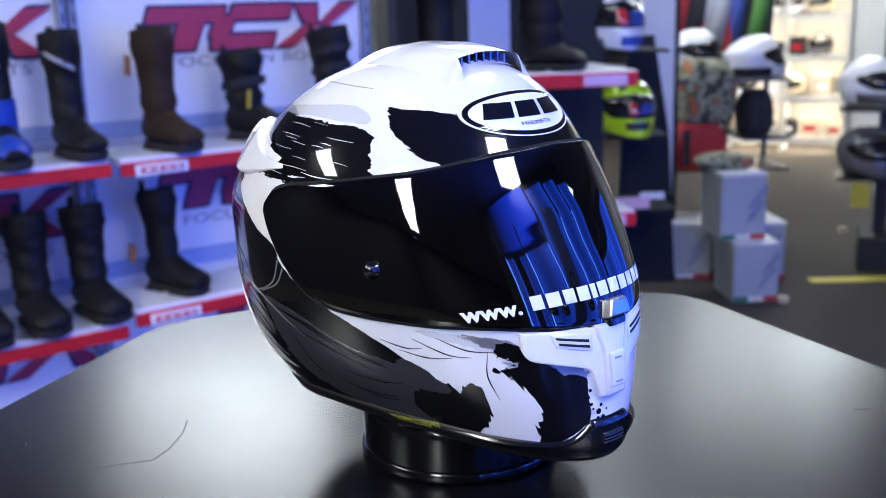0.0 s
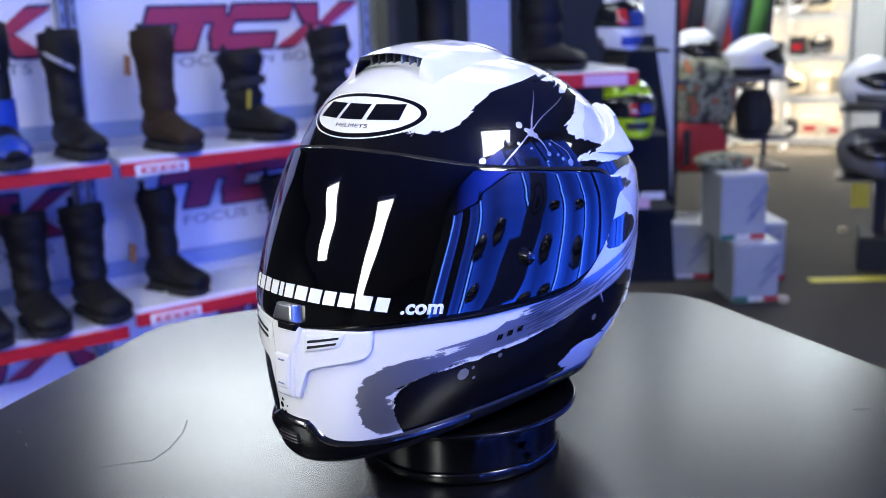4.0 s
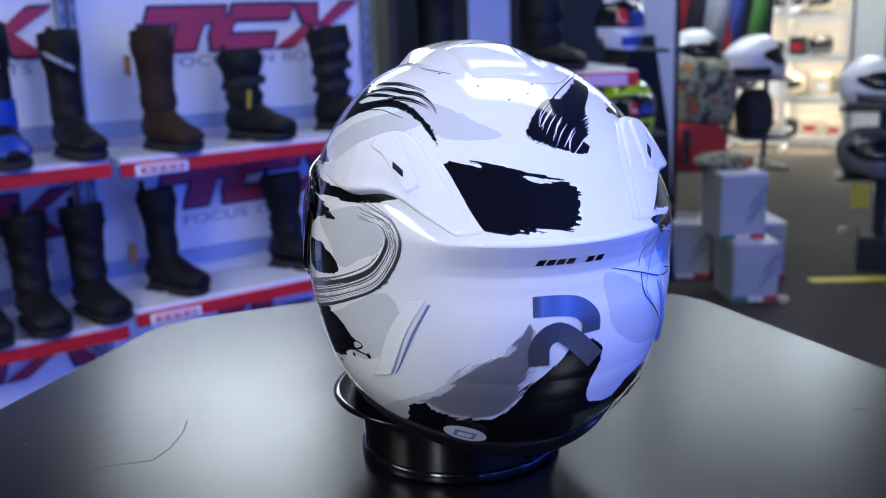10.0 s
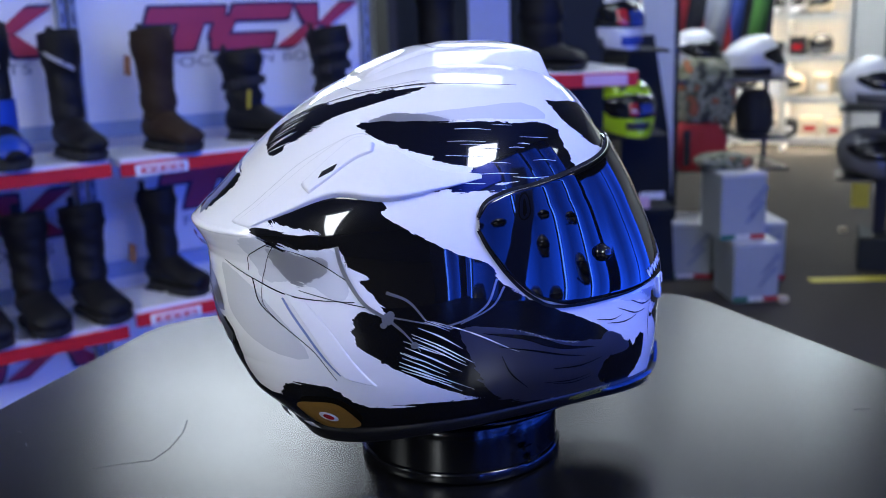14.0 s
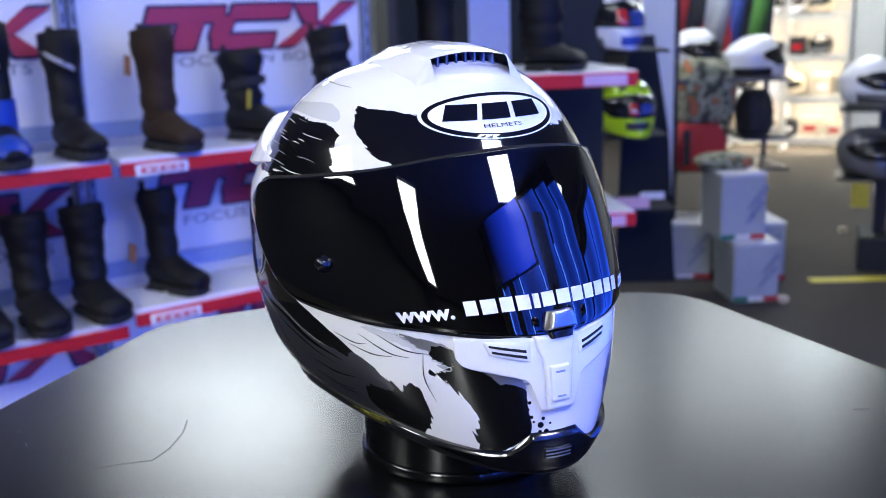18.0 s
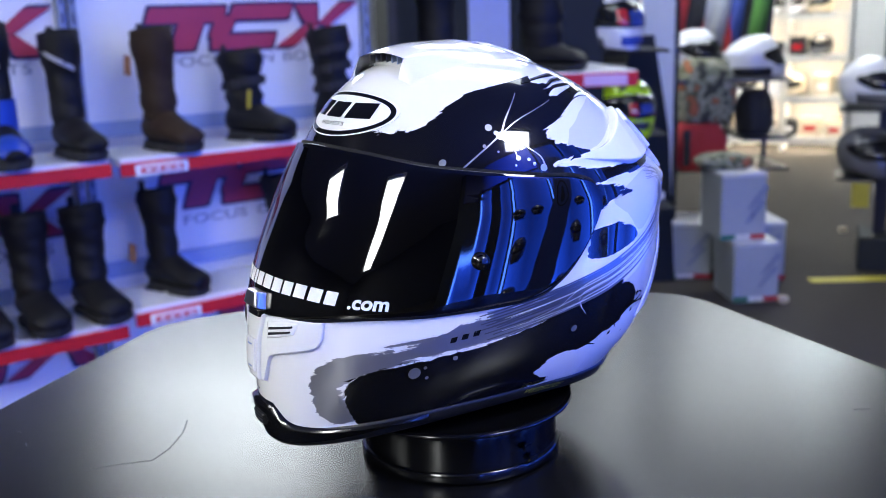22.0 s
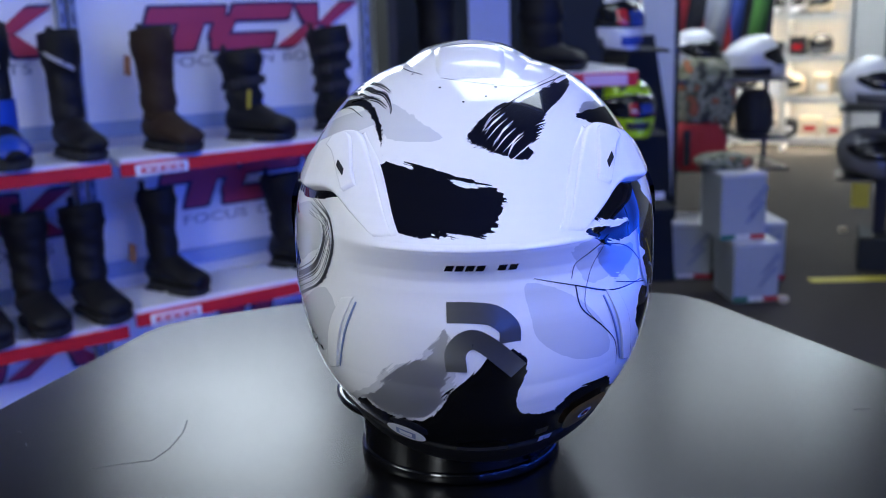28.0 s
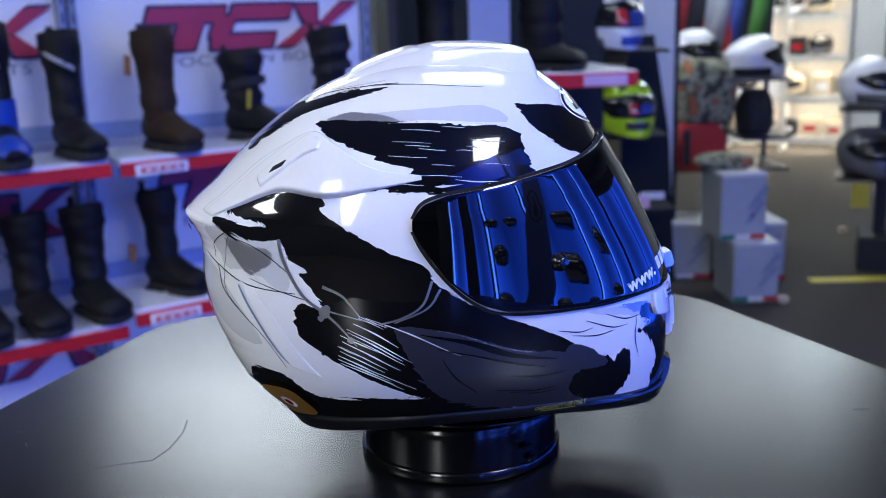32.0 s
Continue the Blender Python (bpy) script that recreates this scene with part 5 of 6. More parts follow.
ribbon("bare_streak", [(-108.5, 4.22), (-99.2, 3.83), (-87.8, 3.19)], 0.0003, 0.0002, M_PAINT, helmet, wmid=0.0010) 
ribbon("bare_streak", [(-115.0, 3.78), (-110.7, 3.59), (-105.8, 3.37)], 0.0003, 0.0002, M_PAINT, helmet, wmid=0.0011) 
ribbon("bare_streak", [(-110.0, 4.26), (-107.2, 4.13), (-104.2, 3.98)], 0.0003, 0.0002, M_PAINT, helmet, wmid=0.0007) 
ribbon("bare_streak", [(-112.0, 3.08), (-106.0, 2.69), (-98.8, 2.15)], 0.0003, 0.0002, M_PAINT, helmet, wmid=0.0006) 
ribbon("bare_streak", [(-110.2, 4.22), (-107.8, 4.11), (-104.8, 3.95)], 0.0003, 0.0002, M_PAINT, helmet, wmid=0.0007) 
ribbon("bare_streak", [(-116.0, 3.52), (-113.5, 3.39), (-110.5, 3.26)], 0.0003, 0.0002, M_PAINT, helmet, wmid=0.0007) 
ribbon("bare_streak", [(-113.0, 2.95), (-108.0, 2.65), (-102.0, 2.15)], 0.0003, 0.0002, M_PAINT, helmet, wmid=0.0008) 
# this thick line is a pale reflection, laid on as grey paint
ribbon("splatter_glint_line", [(-128.0, 6.15), (-127.0, 5.45), (-123.5, 4.74), (-118.2, 4.32)], 0.0026, 0.0022, M_SPLAT, helmet) 
ribbon("splatter_glint_line", [(-118.2, 5.00), (-113.5, 4.76), (-109.8, 4.24)], 0.0020, 0.0010, M_SPLAT, helmet) 
ribbon("splatter_glint_line", [(-118.2, 4.32), (-114.8, 3.98), (-111.2, 3.52)], 0.0020, 0.0006, M_SPLAT, helmet) 
ribbon("splatter_glint_line", [(-118.2, 4.39), (-111.2, 4.21), (-103.8, 4.00)], 0.0012, 0.0006, M_SPLAT, helmet) 
ribbon("splatter_glint_line", [(-93.7, 5.13), (-96.0, 4.52), (-100.5, 4.21), (-105.5, 4.06)], 0.0016, 0.0012, M_SPLAT, helmet) 
ribbon("splatter_glint_line", [(-92.0, 4.91), (-95.0, 4.43), (-102.2, 4.09)], 0.0016, 0.0008, M_SPLAT, helmet) 
ribbon("ink_line", [(-145.5, 6.11), (-137.5, 5.93), (-132.5, 5.71), (-126.8, 5.30)], 0.0004, 0.0006, M_BLACKINK, helmet) 
ribbon("ink_line", [(-139.2, 5.02), (-131.0, 4.82), (-122.2, 4.61)], 0.0004, 0.0007, M_BLACKINK, helmet) 
ribbon("bare_streak", [(-170.8, 9.62), (-179.2, 9.12)], 0.0003, 0.0003, M_PAINT, helmet, wmid=0.0010) 
ribbon("bare_streak", [(-168.0, 9.34), (-176.5, 8.91)], 0.0003, 0.0003, M_PAINT, helmet, wmid=0.0010) 
ribbon("bare_streak", [(-167.0, 9.06), (-173.8, 8.63)], 0.0003, 0.0003, M_PAINT, helmet, wmid=0.0005) 
ribbon("bare_streak", [(-164.5, 8.78), (-171.2, 8.41)], 0.0003, 0.0003, M_PAINT, helmet, wmid=0.0008) 
ribbon("bare_streak", [(-160.8, 8.58), (-168.8, 8.24)], 0.0003, 0.0003, M_PAINT, helmet, wmid=0.0008) 
ribbon("bare_streak", [(-101.8, 7.67), (-98.2, 7.63), (-95.0, 7.60)], 0.0002, 0.0002, M_PAINT, helmet, wmid=0.0005) 
ribbon("bare_streak", [(-100.8, 8.54), (-97.2, 8.52), (-93.5, 8.49)], 0.0002, 0.0002, M_PAINT, helmet, wmid=0.0005) 
ribbon("bare_streak", [(-82.5, 8.45), (-80.2, 8.43), (-78.0, 8.39)], 0.0002, 0.0002, M_PAINT, helmet, wmid=0.0007) 
ribbon("bare_streak", [(-104.8, 8.63), (-98.8, 8.61), (-93.0, 8.56)], 0.0002, 0.0002, M_PAINT, helmet, wmid=0.0004) 
ribbon("bare_streak", [(-85.8, 8.37), (-83.2, 8.36), (-80.5, 8.32)], 0.0002, 0.0002, M_PAINT, helmet, wmid=0.0005) 
ribbon("bare_streak", [(-95.8, 7.82), (-90.8, 7.80), (-85.2, 7.74)], 0.0002, 0.0002, M_PAINT, helmet, wmid=0.0005) 
ribbon("bare_streak", [(-79.0, 8.00), (-74.8, 7.98), (-70.5, 7.91)], 0.0002, 0.0002, M_PAINT, helmet, wmid=0.0004) 
ribbon("bare_streak", [(-105.0, 8.30), (-99.5, 8.26), (-94.2, 8.23)], 0.0002, 0.0002, M_PAINT, helmet, wmid=0.0004) 
ribbon("bare_streak", [(-80.8, 8.60), (-75.2, 8.54), (-69.8, 8.49)], 0.0002, 0.0002, M_PAINT, helmet, wmid=0.0005) 
ribbon("bare_streak", [(-102.7, 8.93), (-96.2, 8.91), (-90.2, 8.84)], 0.0002, 0.0002, M_PAINT, helmet, wmid=0.0005) 
ribbon("bare_streak", [(-96.5, 8.45), (-92.8, 8.41), (-89.0, 8.37)], 0.0002, 0.0002, M_PAINT, helmet, wmid=0.0004) 
ribbon("bare_streak", [(-73.0, 9.02), (-65.5, 8.93), (-57.2, 8.87)], 0.0002, 0.0002, M_PAINT, helmet, wmid=0.0006) 
ribbon("bare_streak", [(-78.2, 7.56), (-75.5, 7.52), (-72.2, 7.48)], 0.0002, 0.0002, M_PAINT, helmet, wmid=0.0008) 
ribbon("bare_streak", [(-93.0, 8.06), (-90.0, 8.04), (-86.8, 8.00)], 0.0002, 0.0002, M_PAINT, helmet, wmid=0.0004) 
ribbon("bare_streak", [(-89.5, 8.99), (-85.8, 8.95), (-82.0, 8.91)], 0.0002, 0.0002, M_PAINT, helmet, wmid=0.0003) 
ribbon("bare_streak", [(-87.0, 7.69), (-81.0, 7.61), (-75.0, 7.58)], 0.0002, 0.0002, M_PAINT, helmet, wmid=0.0008) 
on_shell("ink_dot", *oval(0.0049, 0.0049, k=14, rings=2), 51.0, 7.89, 0, 0.0005, M_SPLAT, helmet)
on_shell("ink_dot", *oval(0.0049, 0.0049, k=14, rings=2), 66.0, 8.73, 0, 0.0005, M_SPLAT, helmet)
on_shell("ink_dot", *oval(0.0057, 0.0057, k=14, rings=2), 69.5, 8.50, 0, 0.0005, M_SPLAT, helmet)
on_shell("ink_dot", *oval(0.0041, 0.0041, k=14, rings=2), 71.0, 8.41, 0, 0.0005, M_SPLAT, helmet)
on_shell("ink_dot", *oval(0.0033, 0.0033, k=14, rings=2), 68.2, 8.58, 0, 0.0005, M_SPLAT, helmet)
on_shell("ink_dot", *oval(0.0033, 0.0033, k=14, rings=2), 74.2, 7.91, 0, 0.0005, M_SPLAT, helmet)
on_shell("ink_dot", *oval(0.0049, 0.0049, k=14, rings=2), 81.8, 7.63, 0, 0.0005, M_SPLAT, helmet)
on_shell("ink_dot", *oval(0.0024, 0.0024, k=14, rings=2), 77.5, 7.86, 0, 0.0005, M_SPLAT, helmet)
on_shell("ink_dot", *oval(0.0024, 0.0024, k=14, rings=2), 64.0, 8.26, 0, 0.0005, M_SPLAT, helmet)
on_shell("ink_dot", *oval(0.0024, 0.0024, k=14, rings=2), 75.5, 8.15, 0, 0.0005, M_SPLAT, helmet)
on_shell("ink_dot", *oval(0.0024, 0.0024, k=14, rings=2), 79.0, 7.74, 0, 0.0005, M_SPLAT, helmet)
on_shell("ink_dot", *oval(0.0016, 0.0016, k=14, rings=2), 73.2, 7.74, 0, 0.0005, M_SPLAT, helmet)
on_shell("ink_dot", *oval(0.0016, 0.0016, k=14, rings=2), 68.2, 8.10, 0, 0.0005, M_SPLAT, helmet)
on_shell("ink_dot", *oval(0.0041, 0.0041, k=14, rings=2), 122.5, 3.17, 0, 0.0005, M_BLACKINK, helmet)
on_shell("ink_dot", *oval(0.0041, 0.0041, k=14, rings=2), 117.0, 3.45, 0, 0.0005, M_BLACKINK, helmet)
on_shell("ink_dot", *oval(0.0033, 0.0033, k=14, rings=2), 106.0, 2.48, 0, 0.0005, M_BLACKINK, helmet)
on_shell("ink_dot", *oval(0.0016, 0.0016, k=14, rings=2), 113.8, 2.33, 0, 0.0005, M_BLACKINK, helmet)
on_shell("ink_dot", *oval(0.0033, 0.0033, k=14, rings=2), 115.5, 3.02, 0, 0.0005, M_BLACKINK, helmet)
on_shell("ink_dot", *oval(0.0049, 0.0049, k=14, rings=2), 108.8, 2.91, 0, 0.0005, M_BLACKINK, helmet)
on_shell("ink_dot", *oval(0.0049, 0.0049, k=14, rings=2), 112.2, 3.17, 0, 0.0005, M_BLACKINK, helmet)
on_shell("ink_dot", *oval(0.0016, 0.0016, k=14, rings=2), 141.5, 10.84, 0, 0.0005, M_BLACKINK, helmet)
on_shell("ink_dot", *oval(0.0016, 0.0016, k=14, rings=2), 164.2, 10.23, 0, 0.0005, M_BLACKINK, helmet)
on_shell("ink_dot", *oval(0.0016, 0.0016, k=14, rings=2), -174.2, 9.87, 0, 0.0005, M_BLACKINK, helmet)
on_shell("ink_dot", *oval(0.0016, 0.0016, k=14, rings=2), 176.0, 9.71, 0, 0.0005, M_BLACKINK, helmet)
on_shell("ink_dot", *oval(0.0024, 0.0024, k=14, rings=2), -168.5, 10.19, 0, 0.0005, M_BLACKINK, helmet)
on_shell("ink_dot", *oval(0.0041, 0.0041, k=14, rings=2), -166.5, 10.97, 0, 0.0005, M_BLACKINK, helmet)
on_shell("ink_dot", *oval(0.0073, 0.0073, k=14, rings=2), -118.2, 4.32, 0, 0.0005, M_SPLAT, helmet)
on_shell("ink_dot", *oval(0.0049, 0.0049, k=14, rings=2), -117.5, 4.43, 0, 0.0005, M_SPLAT, helmet)
on_shell("ink_dot", *oval(0.0041, 0.0041, k=14, rings=2), -119.2, 4.17, 0, 0.0005, M_SPLAT, helmet)
on_shell("ink_dot", *oval(0.0049, 0.0049, k=14, rings=2), -112.5, 3.67, 0, 0.0005, M_SPLAT, helmet)
on_shell("ink_dot", *oval(0.0024, 0.0024, k=14, rings=2), -120.2, 3.30, 0, 0.0005, M_BLACKINK, helmet)
on_shell("ink_dot", *oval(0.0082, 0.0082, k=14, rings=2), 52.0, 2.43, 0, 0.0005, M_SPLAT, helmet)
on_shell("ink_dot", *oval(0.0033, 0.0033, k=14, rings=2), 61.5, 2.78, 0, 0.0005, M_SPLAT, helmet)
on_shell("ink_dot", *oval(0.0024, 0.0024, k=14, rings=2), 54.5, 2.58, 0, 0.0005, M_SPLAT, helmet)
on_shell("ink_dot", *oval(0.0024, 0.0024, k=14, rings=2), 55.2, 2.22, 0, 0.0005, M_SPLAT, helmet)
on_shell("ink_dot", *oval(0.0049, 0.0049, k=14, rings=2), 90.8, 3.06, 0, 0.0005, M_SPLAT, helmet)
on_shell("ink_dot", *oval(0.0024, 0.0024, k=14, rings=2), -7.5, 1.83, 0, 0.0005, M_BLACKINK, helmet)
on_shell("ink_dot", *oval(0.0041, 0.0041, k=14, rings=2), -8.5, 1.67, 0, 0.0005, M_BLACKINK, helmet)
on_shell("ink_dot", *oval(0.0033, 0.0033, k=14, rings=2), -6.5, 1.50, 0, 0.0005, M_BLACKINK, helmet)
on_shell("ink_dot", *oval(0.0024, 0.0024, k=14, rings=2), -8.8, 1.50, 0, 0.0005, M_BLACKINK, helmet)
on_shell("ink_dot", *oval(0.0024, 0.0024, k=14, rings=2), -11.8, 2.28, 0, 0.0005, M_BLACKINK, helmet)
on_shell("ink_dot", *oval(0.0033, 0.0033, k=14, rings=2), -12.8, 2.09, 0, 0.0005, M_BLACKINK, helmet)
on_shell("ink_dot", *oval(0.0024, 0.0024, k=14, rings=2), -11.5, 1.89, 0, 0.0005, M_BLACKINK, helmet)
on_shell("ink_dot", *oval(0.0041, 0.0041, k=14, rings=2), -12.8, 1.70, 0, 0.0005, M_BLACKINK, helmet)
on_shell("ink_dot", *oval(0.0016, 0.0016, k=14, rings=2), -10.8, 1.76, 0, 0.0005, M_BLACKINK, helmet)
on_shell("ink_dot", *oval(0.0033, 0.0033, k=14, rings=2), -13.5, 1.56, 0, 0.0005, M_BLACKINK, helmet)
on_shell("ink_dot", *oval(0.0016, 0.0016, k=14, rings=2), -5.0, 1.69, 0, 0.0005, M_BLACKINK, helmet)
# ---- boot shelving ----
SHELF_O = Vector((-0.893, 1.934, 0))
SHELF_M = Matrix.Translation(SHELF_O) @ Matrix.Rotation(math.atan2(0.6, 0.8), 4, "Z")
BAY = 1.0


def logo(parent, cx, z, w, y):
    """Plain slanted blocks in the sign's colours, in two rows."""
    h = w * 0.168
    # corners of each block: fractions of the sign's width and height
    blocks = (((0.0, 0.68), (0.33, 0.68), (0.35, 0.97), (0.03, 0.97)), ((0.10, 0.02), (0.19, 0.02), (0.25, 0.64), (0.15, 0.64)),
              ((0.275, 0.30), (0.345, 0.30), (0.40, 0.74), (0.32, 0.74)), ((0.37, 0.72), (0.64, 0.72), (0.67, 1.0), (0.40, 1.0)), ((0.28, 0.0), (0.55, 0.0), (0.58, 0.27), (0.29, 0.27)),
              ((0.585, 0.0), (0.68, 0.0), (0.80, 0.46), (0.735, 0.50)), ((0.80, 0.55), (0.86, 0.50), (1.0, 1.0), (0.90, 1.0)), ((0.69, 0.98), (0.735, 0.60), (0.785, 0.56), (0.79, 0.98)), ((0.83, 0.40), (0.86, 0.02), (0.965, 0.02), (0.87, 0.42)))
    for i, quad in enumerate(blocks):
        mx, mz = sum(q[0] for q in quad) / 4, sum(q[1] for q in quad) / 4
        for grow, m_, dy, name in ((0.014, M_LOGONAVY, 0.0, "logo_outline"), (0.004, M_LOGOPINK, -0.0022, "logo_border"), (-0.005, M_LOGORED, -0.0044, "logo_block")):
            dy -= 0.0002 * i
            pts = [(cx + (q[0] - 0.5) * w + math.copysign(grow, q[0] - mx), z + (q[1] - 0.5) * h + math.copysign(grow, q[1] - mz)) for q in quad]
            bm = bmesh.new()
            lo = [bm.verts.new((p, y + dy - 0.0015, q)) for p, q in pts]
            hi = [bm.verts.new((p, y + dy, q)) for p, q in pts]
            bm.faces.new(lo); bm.faces.new(hi[::-1])
            for i in range(4):
                bm.faces.new((lo[i], hi[i], hi[(i + 1) % 4], lo[(i + 1) % 4]))
            bmesh.ops.bevel(bm, geom=[e for e in bm.edges if abs(e.verts[0].co.y - e.verts[1].co.y) > 1e-4], offset=0.008, segments=2, affect="EDGES", profile=0.5)
            part(name, bm, m_, parent)


def slogan(parent, cx, z, w, y):
    """The line under the sign, a mesh a word."""
    x = cx - w / 2
    for word, ww in (("FOCUS", 0.36), ("ON", 0.16), ("BOOTS", 0.36)):
        v, fs = text_verts(word, 0.07)
        v[:, 0] -= v[:, 0].min()
        k = ww * w / v[:, 0].max()
        bm = bmesh.new()
        vs = [bm.verts.new((x + p[0] * k, y, z + p[1] * k * 0.62)) for p in v]
        for f in fs:
            bm.faces.new([vs[i] for i in f])
        part("slogan_word", bm, M_GREYPRINT, parent, "grey printed word")
        x += (ww + 0.06) * w


def bay(a0, zs, lab):
    t = thing("shelf_bay", SHELF_M @ pose(a0, 0, 0), lab, "shelf unit", "boot shelving bays")
    part("back_panel", box(0.02, 0.30, 0.05, BAY - 0.02, 0.32, 1.75), M_PANELWHITE, t)
    for x in (0.004, BAY - 0.026):
        up = part("upright", box(x, 0.265, 0, x + 0.022, 0.30, 1.78, 0.002), M_UPRIGHT, t)
        bm = bmesh.new()
        for q in range(33):
            box(x + 0.008, 0.2635, 0.06 + 0.052 * q, x + 0.014, 0.2652, 0.088 + 0.052 * q, bm=bm)
        tagged(part("slot_row", bm, M_DARKPLASTIC, up, "dark bracket slots"), kind="stuff")
    for j, z in enumerate(zs):
        sh = part("shelf", box(0.012, 0.0, z - 0.022, BAY - 0.012, 0.262, z, 0.002), M_SHELFWHITE, t)
        part("price_rail", box(0.012, -0.012, z - 0.048, BAY - 0.012, 0.0, z - 0.012, 0.002), M_RED, sh, "red price rail")
        part("back_rail", box(0.035, 0.28, z + 0.03, BAY - 0.035, 0.30, z + 0.075), M_RAILBLUE, sh)
        part("label_holder", box(0.05, -0.0155, z - 0.05, 0.20, -0.012, z - 0.018, 0.001), M_WHITEINK, sh, "white and red price label")
        part("label_bar", box(0.065, -0.0175, z - 0.042, 0.185, -0.0155, z - 0.026), M_RED, sh)
        for b in range(4):
            part("label_mark", box(0.075 + 0.028 * b, -0.0188, z - 0.038, 0.094 + 0.028 * b, -0.0175, z - 0.030), M_WHITEINK, sh)
    for z in zs:
        logo(t, 0.595 if z > 0.3 else 0.66, z + (0.333 if z > 0.9 else 0.275 if z > 0.3 else 0.345), 0.73, 0.297)
        if z > 0.3:
            slogan(t, 0.595, z + (0.22 if z > 0.9 else 0.155 if z > 0.3 else 0.255), 0.60, 0.297)
    return t


bay(-0.015, (0.08, 0.578, 1.000), "white boot shelving bay with red price rails")
bay(-0.015 - BAY, (0.08, 0.553, 1.005), "white boot shelving bay with red price rails")


def ring_at(cx, cy, z, rx, ry, k=20, tip=0.0):
    return [(cx + rx * math.cos(2 * math.pi * i / k) + tip * z, cy + ry * math.sin(2 * math.pi * i / k), z) for i in range(k)]


def boot(m, h, leather, label, accent=None, stripe=None, tag=None, wide=1.0, lean=0.0, up=0.28, straps=0, tagx=-0.066):
    """A riding boot: toe along +x, heel at the origin."""
    t = thing("riding_boot", m, label, "boot", "boots on display")
    rg = random.Random(int(h * 1000) + len(label))
    # shaft
    rows = []
    n = 22
    for j in range(n + 1):
        u = j / n
        z = 0.085 + (h - 0.085) * u
        bulge = 0.005 * math.sin(u * 9 + rg.random()) * (0.4 + u) + rg.uniform(-0.003, 0.003) * (1.3 - u)
        rx = (0.046 + 0.014 * u + bulge) * wide
        ry = (0.040 + 0.012 * u + bulge * 0.6) * wide
        rows.append([(0.028 - 0.012 * u + lean * u + rx * math.cos(a) + 0.003 * math.sin(3 * a + j), ry * math.sin(a), z + (0.012 * math.cos(a) if j == n else 0)) for a in (2 * math.pi * i / 24 for i in range(24))])
    top = rows[-1]
    rows.append([(0.028 + (x - 0.028) * 0.86, y * 0.86, z) for x, y, z in top])
    rows.append([(0.028 + (x - 0.028) * 0.84, y * 0.84, z - 0.09) for x, y, z in top])
    part("shaft", loft(rows), leather, t, smooth=True)
    # foot: sections from heel to toe
    secs = []
    for x, w, z1 in ((-0.034, 0.014, 0.080), (-0.026, 0.032, 0.105), (0.0, 0.041, 0.118), (0.04, 0.044, 0.124), (0.08, 0.045, 0.112), (0.105, 0.047, 0.096), (0.13, 0.049, 0.084), (0.155, 0.048, 0.078), (0.178, 0.042, 0.068), (0.192, 0.026, 0.052)):
        z0 = 0.022
        secs.append([(x, w * wide * math.cos(a) * (1 if math.sin(a) < 0 else (1 - 0.25 * math.sin(a))), (z0 + z1) / 2 + (z1 - z0) / 2 * math.sin(a)) for a in (2 * math.pi * i / 20 for i in range(20))])
    part("foot", loft(secs), leather, t, smooth=True)
    # sole and heel
    outl = []
    for x, w in ((-0.039, 0.0), (-0.035, 0.020), (-0.020, 0.036), (0.02, 0.041), (0.06, 0.040), (0.10, 0.047), (0.14, 0.051), (0.172, 0.046), (0.192, 0.028), (0.200, 0.0)):
        outl.append((0.004 + x * 0.95, w * wide * 0.94))
    outl = outl + [(x, -w) for x, w in outl[-2:0:-1]]
    part("sole", prism(outl[::-1], 0.008, 0.026), M_SOLE, t)
    part("heel", prism([(-0.034, -0.03), (0.04, -0.033), (0.04, 0.033), (-0.034, 0.03)], 0.0, 0.009), M_SOLE, t)
    part("tread", prism([(0.075, -0.038), (0.165, -0.038), (0.185, 0), (0.165, 0.038), (0.075, 0.038)], 0.0, 0.009), M_SOLE, t)
    if accent:
        part("ankle_panel", loft([[(x * 1.0, y * 1.04, z) for x, y, z in ring_at(0.034, 0, zz, 0.052 * wide, 0.046 * wide)] for zz in (0.09, 0.12, 0.15, 0.17)], cap=False), accent, t, smooth=True)
        part("toe_panel", loft([[(p[0], p[1] * 1.03, 0.001 + p[2] * 1.02) for p in s_] for s_ in secs[6:]], cap=False), accent, t, smooth=True)
    if stripe:
        part("stripe", loft([[(0.02 + (0.062 * wide) * math.cos(a), 0.053 * wide * math.sin(a), zz - 0.03 * a) for a in np.linspace(-1.5, 0.2, 12)] for zz in (h * 0.715, h * 0.755)], cap=False), stripe, t, "pale grey stripe", smooth=True)
    if straps:
        for k in range(straps):
            zz = 0.10 + (h - 0.15) * (k + 0.5) / straps
            rad = (0.053 + 0.012 * zz / h) * wide
            st = part("strap", loft([[(0.026 + rad * math.cos(a), rad * 0.87 * math.sin(a), z_ + 0.012 * math.cos(a)) for a in (2 * math.pi * i / 28 for i in range(28))] for z_ in (zz, zz + 0.024)], cap=False), M_SOLE, t, "dark boot strap", smooth=True)
            part("buckle", box(0.03, -rad * 0.87 - 0.004, zz, 0.055, -rad * 0.87 + 0.003, zz + 0.022, 0.002), M_DARKPLASTIC, st)
    part("pull_loop", box(-0.045 + lean, -0.010, h - 0.02, -0.038 + lean, 0.010, h + 0.018, 0.002), M_SOLE, t)
    if tag:
        part("hang_tag", box(tagx, -0.064, h * up, tagx + (0.032 if tagx < 0 else 0.014), -0.060, h * up + 0.055, 0.001), tag, t, "card hang tag", m=pose(0, 0, 0, 0, 8, 0))
    return t


